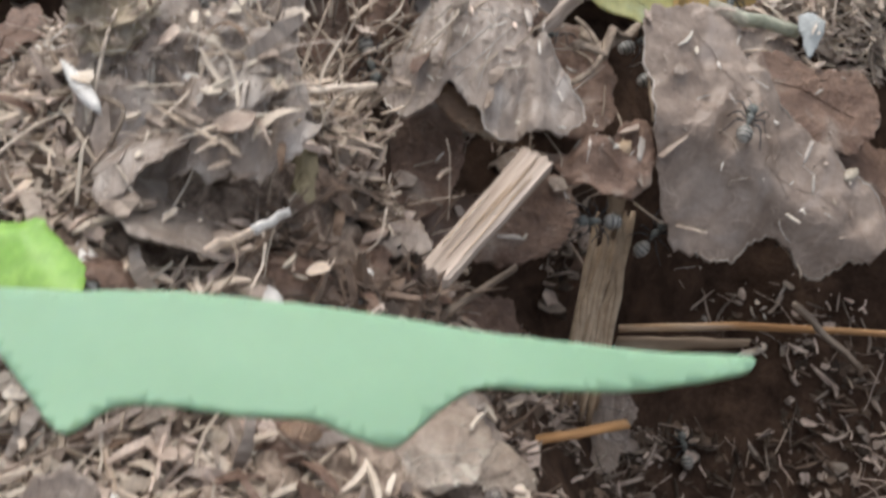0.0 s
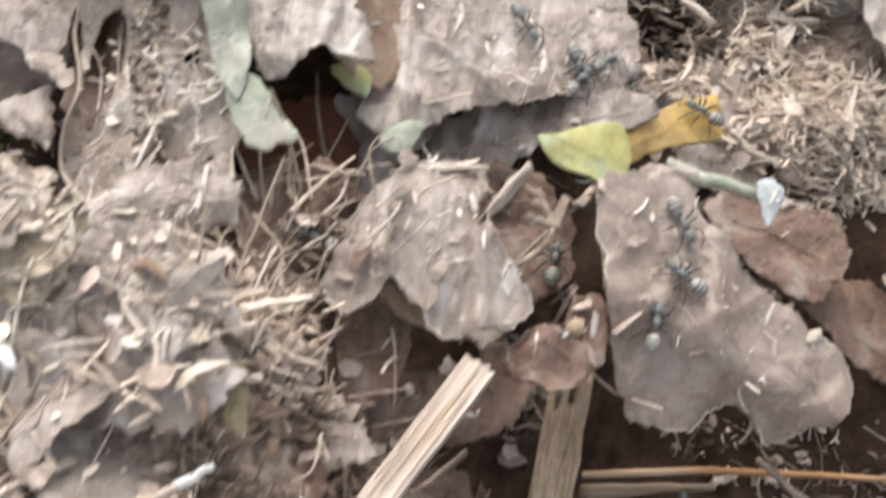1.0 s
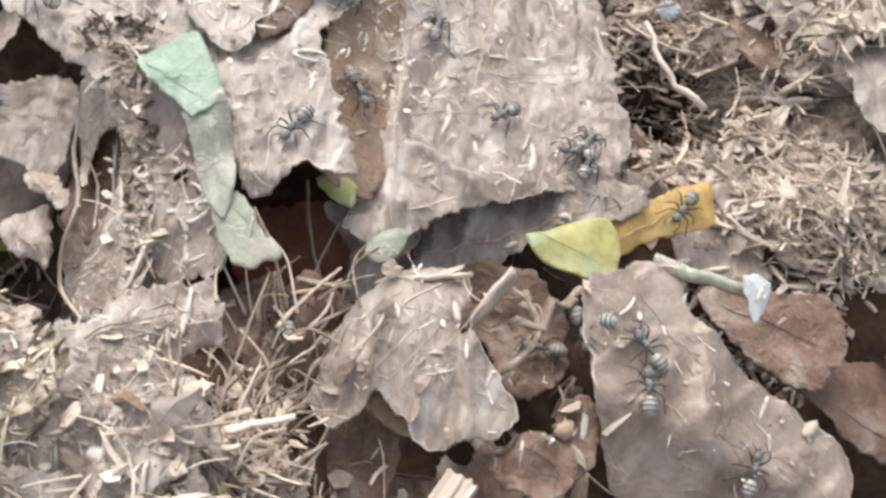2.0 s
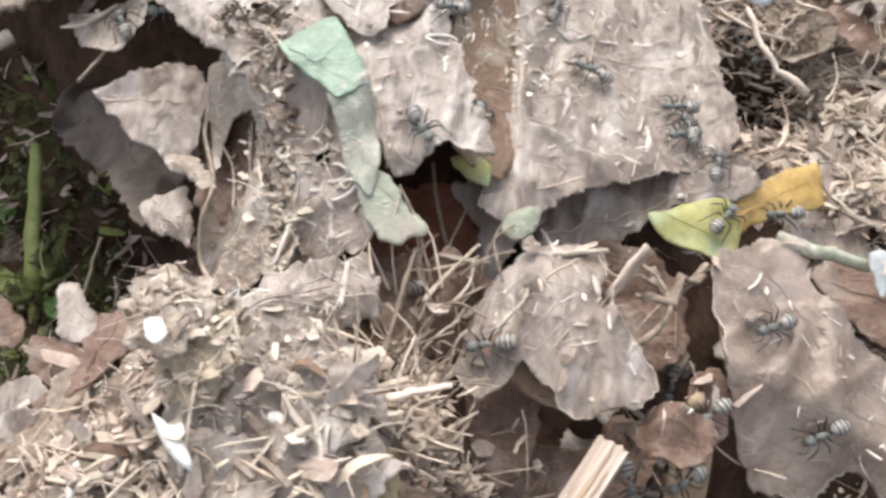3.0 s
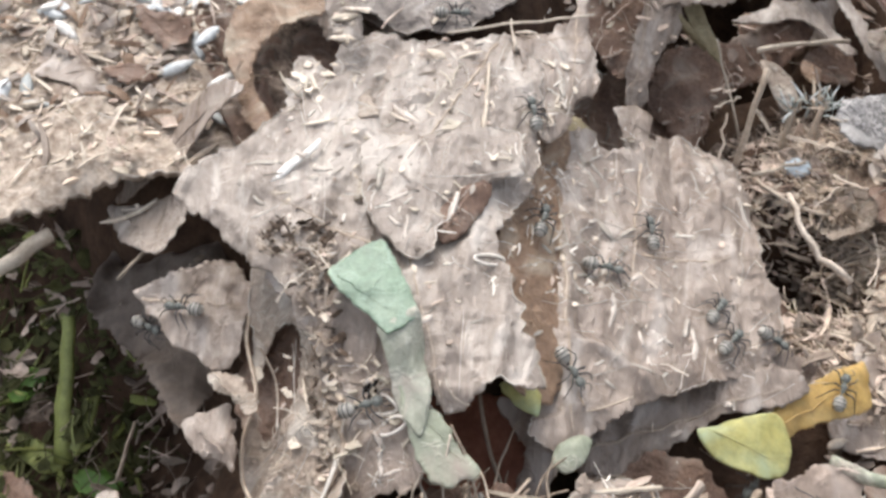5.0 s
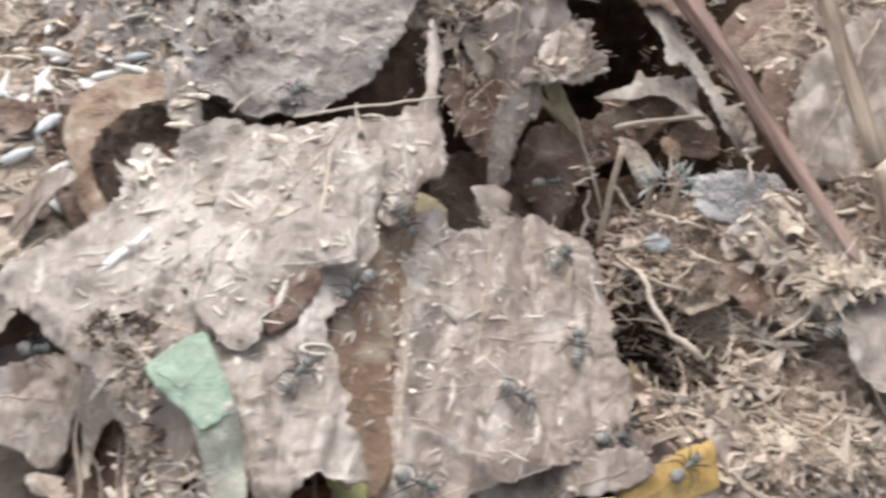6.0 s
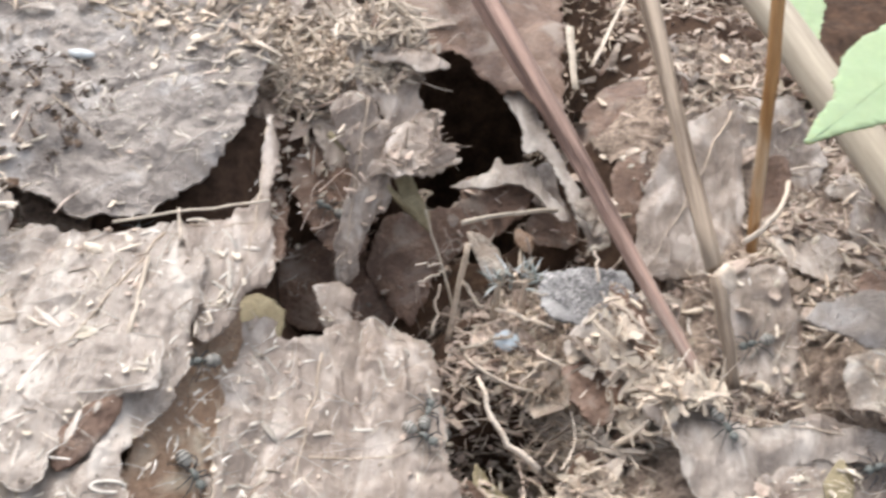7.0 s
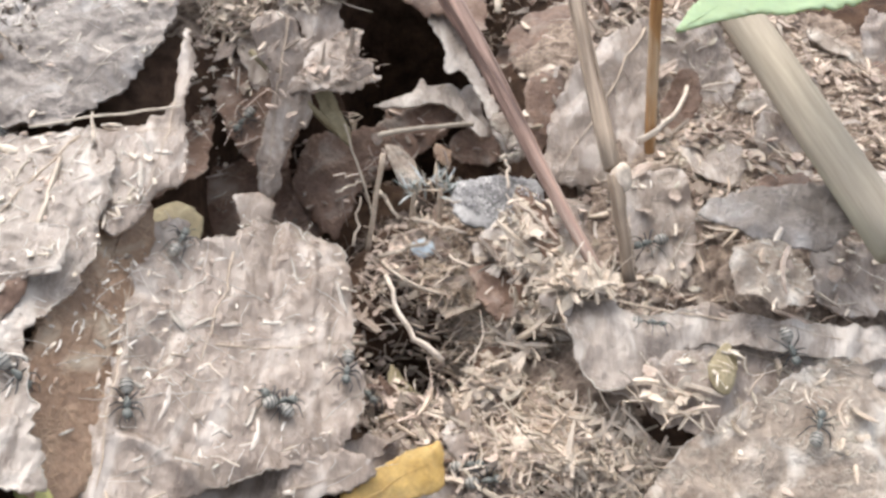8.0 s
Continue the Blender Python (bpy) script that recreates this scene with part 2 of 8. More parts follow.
M = {
    "soil": material("soil", (0.026, 0.015, 0.010), (0.11, 0.068, 0.046), 0.9, 0.15, 160, 0.9, 700),
    # stain: pale silk film; some of its paleness stands in for sheen
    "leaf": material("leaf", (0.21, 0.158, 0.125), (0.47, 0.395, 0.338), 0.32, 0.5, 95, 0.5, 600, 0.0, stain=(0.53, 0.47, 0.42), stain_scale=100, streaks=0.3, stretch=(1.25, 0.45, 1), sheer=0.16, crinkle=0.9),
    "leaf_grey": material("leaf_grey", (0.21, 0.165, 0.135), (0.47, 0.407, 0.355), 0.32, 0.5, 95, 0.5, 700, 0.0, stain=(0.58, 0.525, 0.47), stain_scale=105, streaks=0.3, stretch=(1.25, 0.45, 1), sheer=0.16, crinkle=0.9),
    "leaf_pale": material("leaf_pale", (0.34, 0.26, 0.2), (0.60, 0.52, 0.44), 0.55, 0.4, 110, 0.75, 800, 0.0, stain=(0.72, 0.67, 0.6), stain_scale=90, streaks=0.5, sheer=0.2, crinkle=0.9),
    "vein": material("vein", (0.36, 0.28, 0.21), (0.56, 0.47, 0.38), 0.55, 0.4, 200, 0.4, 900),
    "silk": material("silk", (0.62, 0.58, 0.53), (0.80, 0.77, 0.73), 0.45, 0.45, 200, 0.3, 1400, island=0.15),
    "leaf_brown": material("leaf_brown", (0.15, 0.085, 0.058), (0.33, 0.222, 0.165), 0.55, 0.4, 110, 0.7, 800, 0.0, stain=(0.36, 0.29, 0.24), stain_scale=80, streaks=0.35, sheer=0.2, crinkle=0.6),
    "leaf_tan": material("leaf_tan", (0.22, 0.13, 0.08), (0.42, 0.295, 0.20), 0.5, 0.45, 110, 0.7, 800, 0.0, stain=(0.52, 0.44, 0.34), stain_scale=80, streaks=0.5, sheer=0.2, crinkle=0.7),
    "leaf_mauve": material("leaf_mauve", (0.23, 0.168, 0.13), (0.42, 0.335, 0.275), 0.42, 0.5, 95, 0.3, 600, 0.0, stain=(0.40, 0.33, 0.285), stain_scale=70, streaks=0.4, sheer=0.15, crinkle=0.5),
    # brown leaf with the hollow's shade put into its colour
    "leaf_shaded": material("leaf_shaded", (0.09, 0.07, 0.056), (0.21, 0.17, 0.142), 0.6, 0.35, 100, 0.6, 700),
    "mat": material("mat", (0.11, 0.076, 0.057), (0.42, 0.335, 0.27), 0.75, 0.25, 420, 0.9, 1300, 0.0, spread=(0.36, 0.64)),
    "crust": material("crust", (0.25, 0.19, 0.145), (0.58, 0.50, 0.42), 0.7, 0.3, 420, 0.9, 1200, 0.0, spread=(0.34, 0.64)),
    "leaf_fresh": material("leaf_fresh", (0.16, 0.36, 0.05), (0.30, 0.50, 0.12), 0.45, 0.4, 60, 0.15, 500, thin=0.2),
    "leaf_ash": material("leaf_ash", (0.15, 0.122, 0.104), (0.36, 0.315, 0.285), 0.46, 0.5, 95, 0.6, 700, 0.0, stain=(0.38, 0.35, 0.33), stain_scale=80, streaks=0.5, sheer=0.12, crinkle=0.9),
    "leaf_rust": material("leaf_rust", (0.21, 0.08, 0.052), (0.37, 0.17, 0.115), 0.65, 0.25, 140, 0.4, 700, sheer=0.2),
    "leaf_olive": material("leaf_olive", (0.2, 0.16, 0.09), (0.36, 0.31, 0.2), 0.6, 0.3, 150, 0.6, 800, 0.0, streaks=0.4),
    "leaf_mint": material("leaf_mint", (0.22, 0.335, 0.24), (0.39, 0.50, 0.40), 0.42, 0.5, 110, 0.5, 700, thin=0.1, streaks=0.3, sheer=0.3),
    "leaf_sage": material("leaf_sage", (0.33, 0.37, 0.27), (0.53, 0.56, 0.45), 0.42, 0.5, 110, 0.5, 700, stain=(0.46, 0.40, 0.34), streaks=0.5, sheer=0.3),
    "leaf_faded": material("leaf_faded", (0.36, 0.385, 0.30), (0.55, 0.55, 0.465), 0.36, 0.5, 110, 0.4, 700, stain=(0.52, 0.47, 0.40), stain_scale=120, streaks=0.5, sheer=0.2, crinkle=0.6),
    "leaf_yellow": material("leaf_yellow", (0.50, 0.46, 0.15), (0.47, 0.50, 0.26), 0.5, 0.4, 90, 0.25, 700, 0.02, (0.15, 0.1, 0.05), thin=0.2, stain=(0.42, 0.49, 0.30), stain_scale=90, sheer=0.3),
    "leaf_orange": material("leaf_orange", (0.54, 0.35, 0.10), (0.68, 0.50, 0.22), 0.5, 0.4, 90, 0.25, 700, 0.04, (0.3, 0.16, 0.05), thin=0.2, sheer=0.3),
    "fresh_blade": material("fresh_blade", (0.32, 0.55, 0.36), (0.345, 0.57, 0.385), 0.5, 0.35, 25, 0.0, 400, mottle=0.06, thin=0.3, sheer=0.3),
    "fresh_green": material("fresh_green", (0.39, 0.53, 0.31), (0.43, 0.56, 0.35), 0.5, 0.35, 40, 0.04, 500, mottle=0.15, thin=0.3, sheer=0.3),
    "grass": material("grass", (0.05, 0.13, 0.02), (0.16, 0.30, 0.05), 0.5, 0.4, 90, 0.2, 600, thin=0.15),
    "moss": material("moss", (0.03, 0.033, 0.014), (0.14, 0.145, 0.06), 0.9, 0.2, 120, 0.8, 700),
    "straw": material("straw", (0.40, 0.318, 0.245), (0.66, 0.565, 0.47), 0.55, 0.4, 160, 0.35, 1200, stretch=(1, 1, 1), island=0.35),
    "straw_pale": material("straw_pale", (0.48, 0.40, 0.325), (0.69, 0.615, 0.535), 0.5, 0.4, 160, 0.3, 1200, island=0.2),
    "husk": material("husk", (0.50, 0.42, 0.33), (0.76, 0.70, 0.62), 0.5, 0.4, 300, 0.3, 1500, island=0.3),
    "chip": material("chip", (0.28, 0.217, 0.18), (0.58, 0.495, 0.435), 0.7, 0.25, 220, 0.5, 1100, island=0.5),
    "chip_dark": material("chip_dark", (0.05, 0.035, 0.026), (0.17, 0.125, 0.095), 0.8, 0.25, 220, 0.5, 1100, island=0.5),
    "grit": material("grit", (0.20, 0.195, 0.20), (0.60, 0.59, 0.60), 0.5, 0.5, 260, 0.4, 1100, island=0.45),
    "bract": material("bract", (0.20, 0.235, 0.235), (0.42, 0.46, 0.455), 0.6, 0.35, 160, 0.5, 900, island=0.3, stain=(0.42, 0.37, 0.29), stain_scale=120),
    "bluish": material("bluish", (0.42, 0.45, 0.47), (0.62, 0.66, 0.69), 0.5, 0.4, 160, 0.35, 900, island=0.25),
    "film": material("film", (0.36, 0.315, 0.275), (0.58, 0.535, 0.49), 0.35, 0.55, 200, 0.3, 1400, island=0.25),
    "weed": material("weed", (0.16, 0.19, 0.05), (0.36, 0.40, 0.14), 0.5, 0.4, 90, 0.2, 600, thin=0.15),
    "white": material("white", (0.68, 0.66, 0.62), (0.82, 0.8, 0.77), 0.5, 0.4, 200, 0.2, 900),
    "stem_red": material("stem_red", (0.085, 0.048, 0.038), (0.33, 0.22, 0.18), 0.6, 0.35, 330, 1.0, 900, stretch=(1, 1, 0.05), spread=(0.38, 0.6), stain=(0.36, 0.29, 0.25), stain_scale=160),
    "stem_brown": material("stem_brown", (0.15, 0.11, 0.08), (0.42, 0.34, 0.265), 0.6, 0.35, 330, 0.9, 900, stretch=(1, 1, 0.05), spread=(0.36, 0.62)),
    # stain: pale patches, some of them highlights put into the stem's colour
    "stem_orange": material("stem_orange", (0.34, 0.16, 0.055), (0.62, 0.38, 0.18), 0.55, 0.4, 330, 0.7, 900, stretch=(1, 1, 0.12), stain=(0.66, 0.54, 0.40), stain_scale=170),
    "stem_pale": material("stem_pale", (0.35, 0.305, 0.24), (0.46, 0.41, 0.335), 0.8, 0.2, 200, 0.15, 700, stretch=(1, 1, 0.06), stain=(0.42, 0.41, 0.31), stain_scale=40),
    "wood": material("wood", (0.30, 0.23, 0.18), (0.64, 0.54, 0.46), 0.65, 0.3, 300, 0.9, 1000, stretch=(1, 1, 0.07), spread=(0.34, 0.62), stain=(0.4, 0.33, 0.28), stain_scale=120),
    "bark": material("bark", (0.30, 0.21, 0.13), (0.60, 0.48, 0.35), 0.7, 0.3, 120, 0.7, 900, stretch=(1, 1, 0.15)),
    "crust_olive": material("crust_olive", (0.24, 0.19, 0.125), (0.56, 0.48, 0.365), 0.7, 0.3, 330, 0.9, 1100, spread=(0.34, 0.64), stain=(0.36, 0.31, 0.25), stain_scale=150),
    # wet brown, with the bank's shade put into the colour too
    "chip_damp_shade": material("chip_damp_shade", (0.06, 0.042, 0.032), (0.25, 0.18, 0.135), 0.5, 0.45, 220, 0.5, 1100, island=0.5),
    "shell": material("shell", (0.50, 0.58, 0.64), (0.66, 0.74, 0.80), 0.4, 0.5, 160, 0.2, 900, stain=(0.42, 0.48, 0.52), stain_scale=300),
    "ant_belly": material("ant_belly", (0.22, 0.21, 0.19), (0.50, 0.48, 0.43), 0.3, 0.6, 500, 0.3, 3000, stretch=(1.6, 0.4, 0.4)),
    "ant_black": material("ant_black", (0.012, 0.012, 0.013), (0.05, 0.05, 0.052), 0.35, 0.5, 400, 0.3, 2500),
    "ant_grey": material("ant_grey", (0.06, 0.065, 0.06), (0.27, 0.29, 0.265), 0.32, 0.6, 500, 0.4, 3000, stretch=(1.4, 0.6, 0.6)),
}

# ---- building tools ----


def nz(x, y, z=0.0):
    return noise.noise(Vector((x, y, z)))


def mesh_object(name, verts, faces, mat, parent=None, smooth=True):
    me = bpy.data.meshes.new(name)
    me.from_pydata([tuple(v) for v in verts], [], faces)
    me.materials.append(M[mat])
    if smooth:
        me.shade_smooth()
    ob = new(name, me)
    if parent:
        ob.parent = parent
    return ob


def closed_curve(pts, count):
    """Points spaced evenly along a closed smooth curve through pts."""
    p = [Vector(q) for q in pts]
    k, fine = len(p), []
    for i in range(k):
        a, b, c, d = p[i - 1], p[i], p[(i + 1) % k], p[(i + 2) % k]
        for s in range(24):
            t = s / 24
            q = 0.5 * (2 * b + (c - a) * t + (2 * a - 5 * b + 4 * c - d) * t * t + (3 * b - a - 3 * c + d) * t ** 3)
            fine.append(b.lerp(c, t).lerp(q, 0.7))
    length = [0.0]
    for i in range(len(fine)):
        length.append(length[-1] + (fine[(i + 1) % len(fine)] - fine[i]).length)
    out, j = [], 0
    for i in range(count):
        s = length[-1] * i / count
        while length[j + 1] < s:
            j += 1
        f = (s - length[j]) / max(1e-9, length[j + 1] - length[j])
        out.append(fine[j].lerp(fine[(j + 1) % len(fine)], f))
    return out


SHEETS = []  # every leaf's surface, for what lies on it


class Sheet:
    def __init__(self, c, g, rim, height, clean=False):
        self.clean, self.c, self.g, self.rim, self.height = clean, c, g, rim, height
        self.coarse = rim[::3]
        self.box = (min(p.x for p in rim), max(p.x for p in rim), min(p.y for p in rim), max(p.y for p in rim))

    def top(self, x, y):
        dx, dy = x - self.c[0], y - self.c[1]
        if not (self.box[0] < dx < self.box[1] and self.box[2] < dy < self.box[3]):
            return None
        inside, r = False, self.coarse
        for i in range(len(r)):
            a, b = r[i - 1], r[i]
            if (a.y > dy) != (b.y > dy) and dx < a.x + (dy - a.y) / (b.y - a.y) * (b.x - a.x):
                inside = not inside
        return self.c[2] + self.height(dx, dy) if inside else None


def leaf(name, label, mat, c, g, pts, jag=0.5, wrinkle=0.9, dome=0.0, folds=(), thick=0.35, seed=0, category="leaf", holes=(), group="",
         veins=0.0, lie=True, ribs=(), grain=0.9, bumps=(), rods=0, clean=False, creases=0, curl=1.0):
    """A dried leaf or a piece of one: its outline in millimetres round c, lying in the plane of slopes g. jag, wrinkle, dome, thick: mm.
    folds: (nx, ny, d, slope): beyond the line n.p = d (mm) the blade bends by that slope. holes: (x, y, rx, ry) in mm. ribs: veins from (x, y) to (x, y), width.
    bumps: (x, y, reach, rise) in mm."""
    run = sum((Vector(pts[i]) - Vector(pts[i - 1])).length for i in range(len(pts)))
    count = int(max(50, min(420, run / 0.55)))
    rim = closed_curve([(x / 1000, y / 1000) for x, y in pts], count)
    k = 17.3 * (seed + 1)
    out = []
    for i, p in enumerate(rim):
        t = rim[(i + 1) % count] - rim[i - 1]
        w = Vector((t.y, -t.x)).normalized()
        d = jag / 1000 * (1.5 * nz(p.x * 160, p.y * 160, k) + 1.2 * nz(p.x * 520, p.y * 520, k + 5) + 0.9 * nz(p.x * 1300, p.y * 1300, k + 9))
        out.append(p + w * d)
    rim = out
    mid = sum(rim, Vector((0, 0))) / count
    size = max((p - mid).length for p in rim)

    # straws lying beneath the skin lift it in short ridges
    cells, pick = {}, random.Random(seed + 77)
    x0, x1 = min(p.x for p in rim) * 1000, max(p.x for p in rim) * 1000
    y0, y1 = min(p.y for p in rim) * 1000, max(p.y for p in rim) * 1000
    for _ in range(rods):
        a, w, b = pick.uniform(0, math.pi), pick.uniform(0.35, 0.8), pick.uniform(1.5, 6.0)
        rod = (pick.uniform(x0, x1), pick.uniform(y0, y1), math.cos(a), math.sin(a), b, w, pick.uniform(0.12, 0.42))
        for i in range(int((rod[0] - 6 - x0) // 4), int((rod[0] + 6 - x0) // 4) + 1):
            for j in range(int((rod[1] - 6 - y0) // 4), int((rod[1] + 6 - y0) // 4) + 1):
                cells.setdefault((i, j), []).append(rod)

    lines = []
    for n in range(2 * creases):
        a = pick.uniform(0, math.pi) if n % 3 == 0 else pick.gauss(1.45, 0.3)
        lines.append((pick.uniform(x0, x1), pick.uniform(y0, y1), math.cos(a), math.sin(a), pick.uniform(8, 26), pick.uniform(0.8, 3.0), pick.choice((-1, 1, 1)) * pick.uniform(0.5, 1.6)))

    def height(x, y):
        z = g[0] * x + g[1] * y
        if rods:
            lift = 0.0
            for px, py, ca, sa, b, w, h in cells.get((int((x * 1000 - x0) // 4), int((y * 1000 - y0) // 4)), ()):
                dx, dy = x * 1000 - px, y * 1000 - py
                along, across = max(0.0, abs(dx * ca + dy * sa) - b), dy * ca - dx * sa
                lift = max(lift, h * math.exp(-(along * along + across * across) / (w * w)))
            z += lift / 1000
        u, v = x + 0.004 * nz(x * 60, y * 60, k + 11), y + 0.004 * nz(x * 60, y * 60, k + 13)
        ridge = 0.55 - abs(nz(u * 75, v * 75, k + 2)) - 0.6 * abs(nz(u * 170, v * 170, k + 3))
        z += wrinkle / 1000 * (2.0 * nz(x * 40, y * 40, k) + 1.7 * ridge + 0.2 * nz(x * 420, y * 420, k + 4) + 0.1 * nz(x * 900, y * 900, k + 6))
        r = ((x - mid.x) ** 2 + (y - mid.y) ** 2) / size ** 2
        z -= dome / 1000 * r
        for nx, ny, d, slope in folds:
            s = nx * x + ny * y - d / 1000
            if s > 0:
                z += slope * s * min(1.0, s / 0.003)
        for bx, by, reach, rise in bumps:
            z += rise / 1000 * math.exp(-((x * 1000 - bx) ** 2 + (y * 1000 - by) ** 2) / (reach * reach))
        for px, py, ca, sa, b, w, h in lines:
            dx, dy = x * 1000 - px, y * 1000 - py
            along, across = dx * ca + dy * sa, dy * ca - dx * sa + 2.0 * nz(dx * 0.06, px)
            if abs(along) < b:
                z += h / 1000 * math.exp(-across * across / (w * w)) * (1 - (along / b) ** 2)
        if veins:
            z += veins / 1000 * abs(nz(x * 40 + 3 * nz(y * 60, k), y * 130, k + 8)) * 2
        return z

    # fill the outline with small uneven triangles
    rng = random.Random(seed)
    step = 0.5 if rods else max(grain * 0.75, size * 1000 / 34)
    flat = [p * 1000 for p in rim]
    edges = [(i, (i + 1) % count) for i in range(count)]
    y = y0 + step / 2
    while y < y1:
        x = x0 + step / 2
        while x < x1:
            flat.append(Vector((x + rng.uniform(-0.3, 0.3) * step, y + rng.uniform(-0.3, 0.3) * step)))
            x += step
        y += step
    plan, _, tris, *_ = geometry.delaunay_2d_cdt(flat, edges, [], 1, 1e-4)
    tris = [f for f in tris if not any(
        math.hypot((sum(plan[v].x for v in f) / 3 - hx) / rx, (sum(plan[v].y for v in f) / 3 - hy) / ry) < 1 for hx, hy, rx, ry in holes)]
    used = sorted({v for f in tris for v in f})
    order = {v: n for n, v in enumerate(used)}
    verts = [(plan[v].x / 1000, plan[v].y / 1000, height(plan[v].x / 1000, plan[v].y / 1000)) for v in used]
    # the rim curls up or down, more in some places than in others
    flat_rim = np.array([(p.x, p.y) for p in rim])
    near = [float(np.sqrt(((flat_rim - v[:2]) ** 2).sum(1).min())) for v in verts]
    reach = min(0.005, size * 0.4)
    verts = [(x, y, z + curl / 1000 * 2.4 * (nz(x * 90, y * 90, k + 21) - 0.12) * max(0.0, 1 - d / reach) ** 1.6) for (x, y, z), d in zip(verts, near)]
    faces = [tuple(order[v] for v in f) for f in tris]
    if faces:
        a, b, d = (Vector(verts[v]) for v in faces[0])
        if (b - a).cross(d - a).z < 0:
            faces = [tuple(reversed(f)) for f in faces]
    sides = {}
    for f in faces:
        for n in range(3):
            e = (f[n], f[(n + 1) % 3])
            if (e[1], e[0]) in sides:
                del sides[(e[1], e[0])]
            else:
                sides[e] = 1
    top = len(verts)
    verts += [(x, y, z - thick / 1000) for x, y, z in verts]
    faces += [tuple(top + v for v in reversed(f)) for f in faces]
    faces += [(p, top + p, top + q, q) for p, q in sides]
    ob = mesh_object(name, verts, faces, mat)
    ob.location = c
    tagged(ob, label, category, group)
    if not ribs and not rods and not clean and name in ("dry_leaf", "leaf_scrap") and size > 0.005:
        far = max(rim, key=lambda p: (p - mid).length)
        end = max(rim, key=lambda p: (p - far).length)
        a, b = far.lerp(end, 0.08) * 1000, far.lerp(end, 0.9) * 1000
        ribs = [(tuple(a.lerp(mid * 1000, 0.25)), tuple(b.lerp(mid * 1000, 0.2)), 0.24)]
    for n, (a, b, width) in enumerate(ribs):
        line = []
        for q in range(15):
            x, y = (a[0] + (b[0] - a[0]) * q / 14) / 1000, (a[1] + (b[1] - a[1]) * q / 14) / 1000
            x += 0.0009 * nz(q * 0.5, k, n)
            line.append((x, y, height(x, y) + width / 3000))
        v, f = tube(line, [width / 1000 * (1 - 0.055 * q) for q in range(15)], 6, 0.6, 0.3, seed)
        mesh_object("midrib" if n == 0 else "side_vein", v, f, mat if width < 0.25 or mat in ("leaf_yellow", "leaf_orange", "leaf_mint", "fresh_green", "fresh_blade", "leaf_brown", "leaf_mauve") else "vein", ob)
    if rods:
        # frayed pale lip along stretches of the rim
        run = []
        for i in range(count + 1):
            p = rim[i % count]
            if nz(p.x * 130, p.y * 130, k + 31) > -0.02 and i < count:
                run.append((p.x, p.y, height(p.x, p.y) + curl / 1000 * 2.4 * (nz(p.x * 90, p.y * 90, k + 21) - 0.12) + 0.0001))
                continue
            if len(run) > 5:
                m = len(run)
                v, f = tube(run, [0.00018 * (0.25 + math.sin(math.pi * (q + 0.5) / m)) * (0.8 + 0.5 * nz(q * 0.7, k)) for q in range(m)], 5, 0.6, 0.3, seed)
                mesh_object("torn_lip", v, f, "film", ob)
            run = []
    if lie:
        SHEETS.append(Sheet(c, g, rim, height, clean))
    return ob


def tube(points, radii, sides=8, flat=1.0, ridge=0.0, seed=0):
    """Vertices and faces of a closed round or flattened bar along points."""
    p = [Vector(q) for q in points]
    verts, faces = [], []
    side = None
    for i, q in enumerate(p):
        d = (p[min(i + 1, len(p) - 1)] - p[max(i - 1, 0)]).normalized()
        if side is None:
            side = d.cross(Vector((0.02, 0.01, 1))).normalized()
        side = (side - d * side.dot(d)).normalized()
        up = side.cross(d)
        for s in range(sides):
            a = 2 * math.pi * (s + 0.5) / sides
            r = radii[i] * (1 + ridge * nz(math.cos(a) * 1.7, math.sin(a) * 1.7 + seed * 3.1, i * 0.25))
            verts.append(q + side * math.cos(a) * r + up * math.sin(a) * r * flat)
    for i in range(len(p) - 1):
        for s in range(sides):
            u = (s + 1) % sides
            faces.append((i * sides + s, (i + 1) * sides + s, (i + 1) * sides + u, i * sides + u))
    faces.append(tuple(range(sides)))
    faces.append(tuple((len(p) - 1) * sides + s for s in reversed(range(sides))))
    return verts, faces


def bar_points(a, b, bend=0.0, steps=8, seed=0, kink=0.0):
    a, b = Vector(a), Vector(b)
    d = b - a
    side = d.cross(Vector((0, 0, 1)))
    side = side.normalized() if side.length > 1e-9 else Vector((1, 0, 0))
    out = []
    for i in range(steps + 1):
        t = i / steps
        q = a.lerp(b, t) + side * bend * 4 * t * (1 - t)
        q += Vector((nz(t * 4, seed * 7.7), nz(t * 4, seed * 7.7 + 40), nz(t * 4, seed * 7.7 + 80))) * kink * math.sin(math.pi * t)
        out.append(q)
    return out


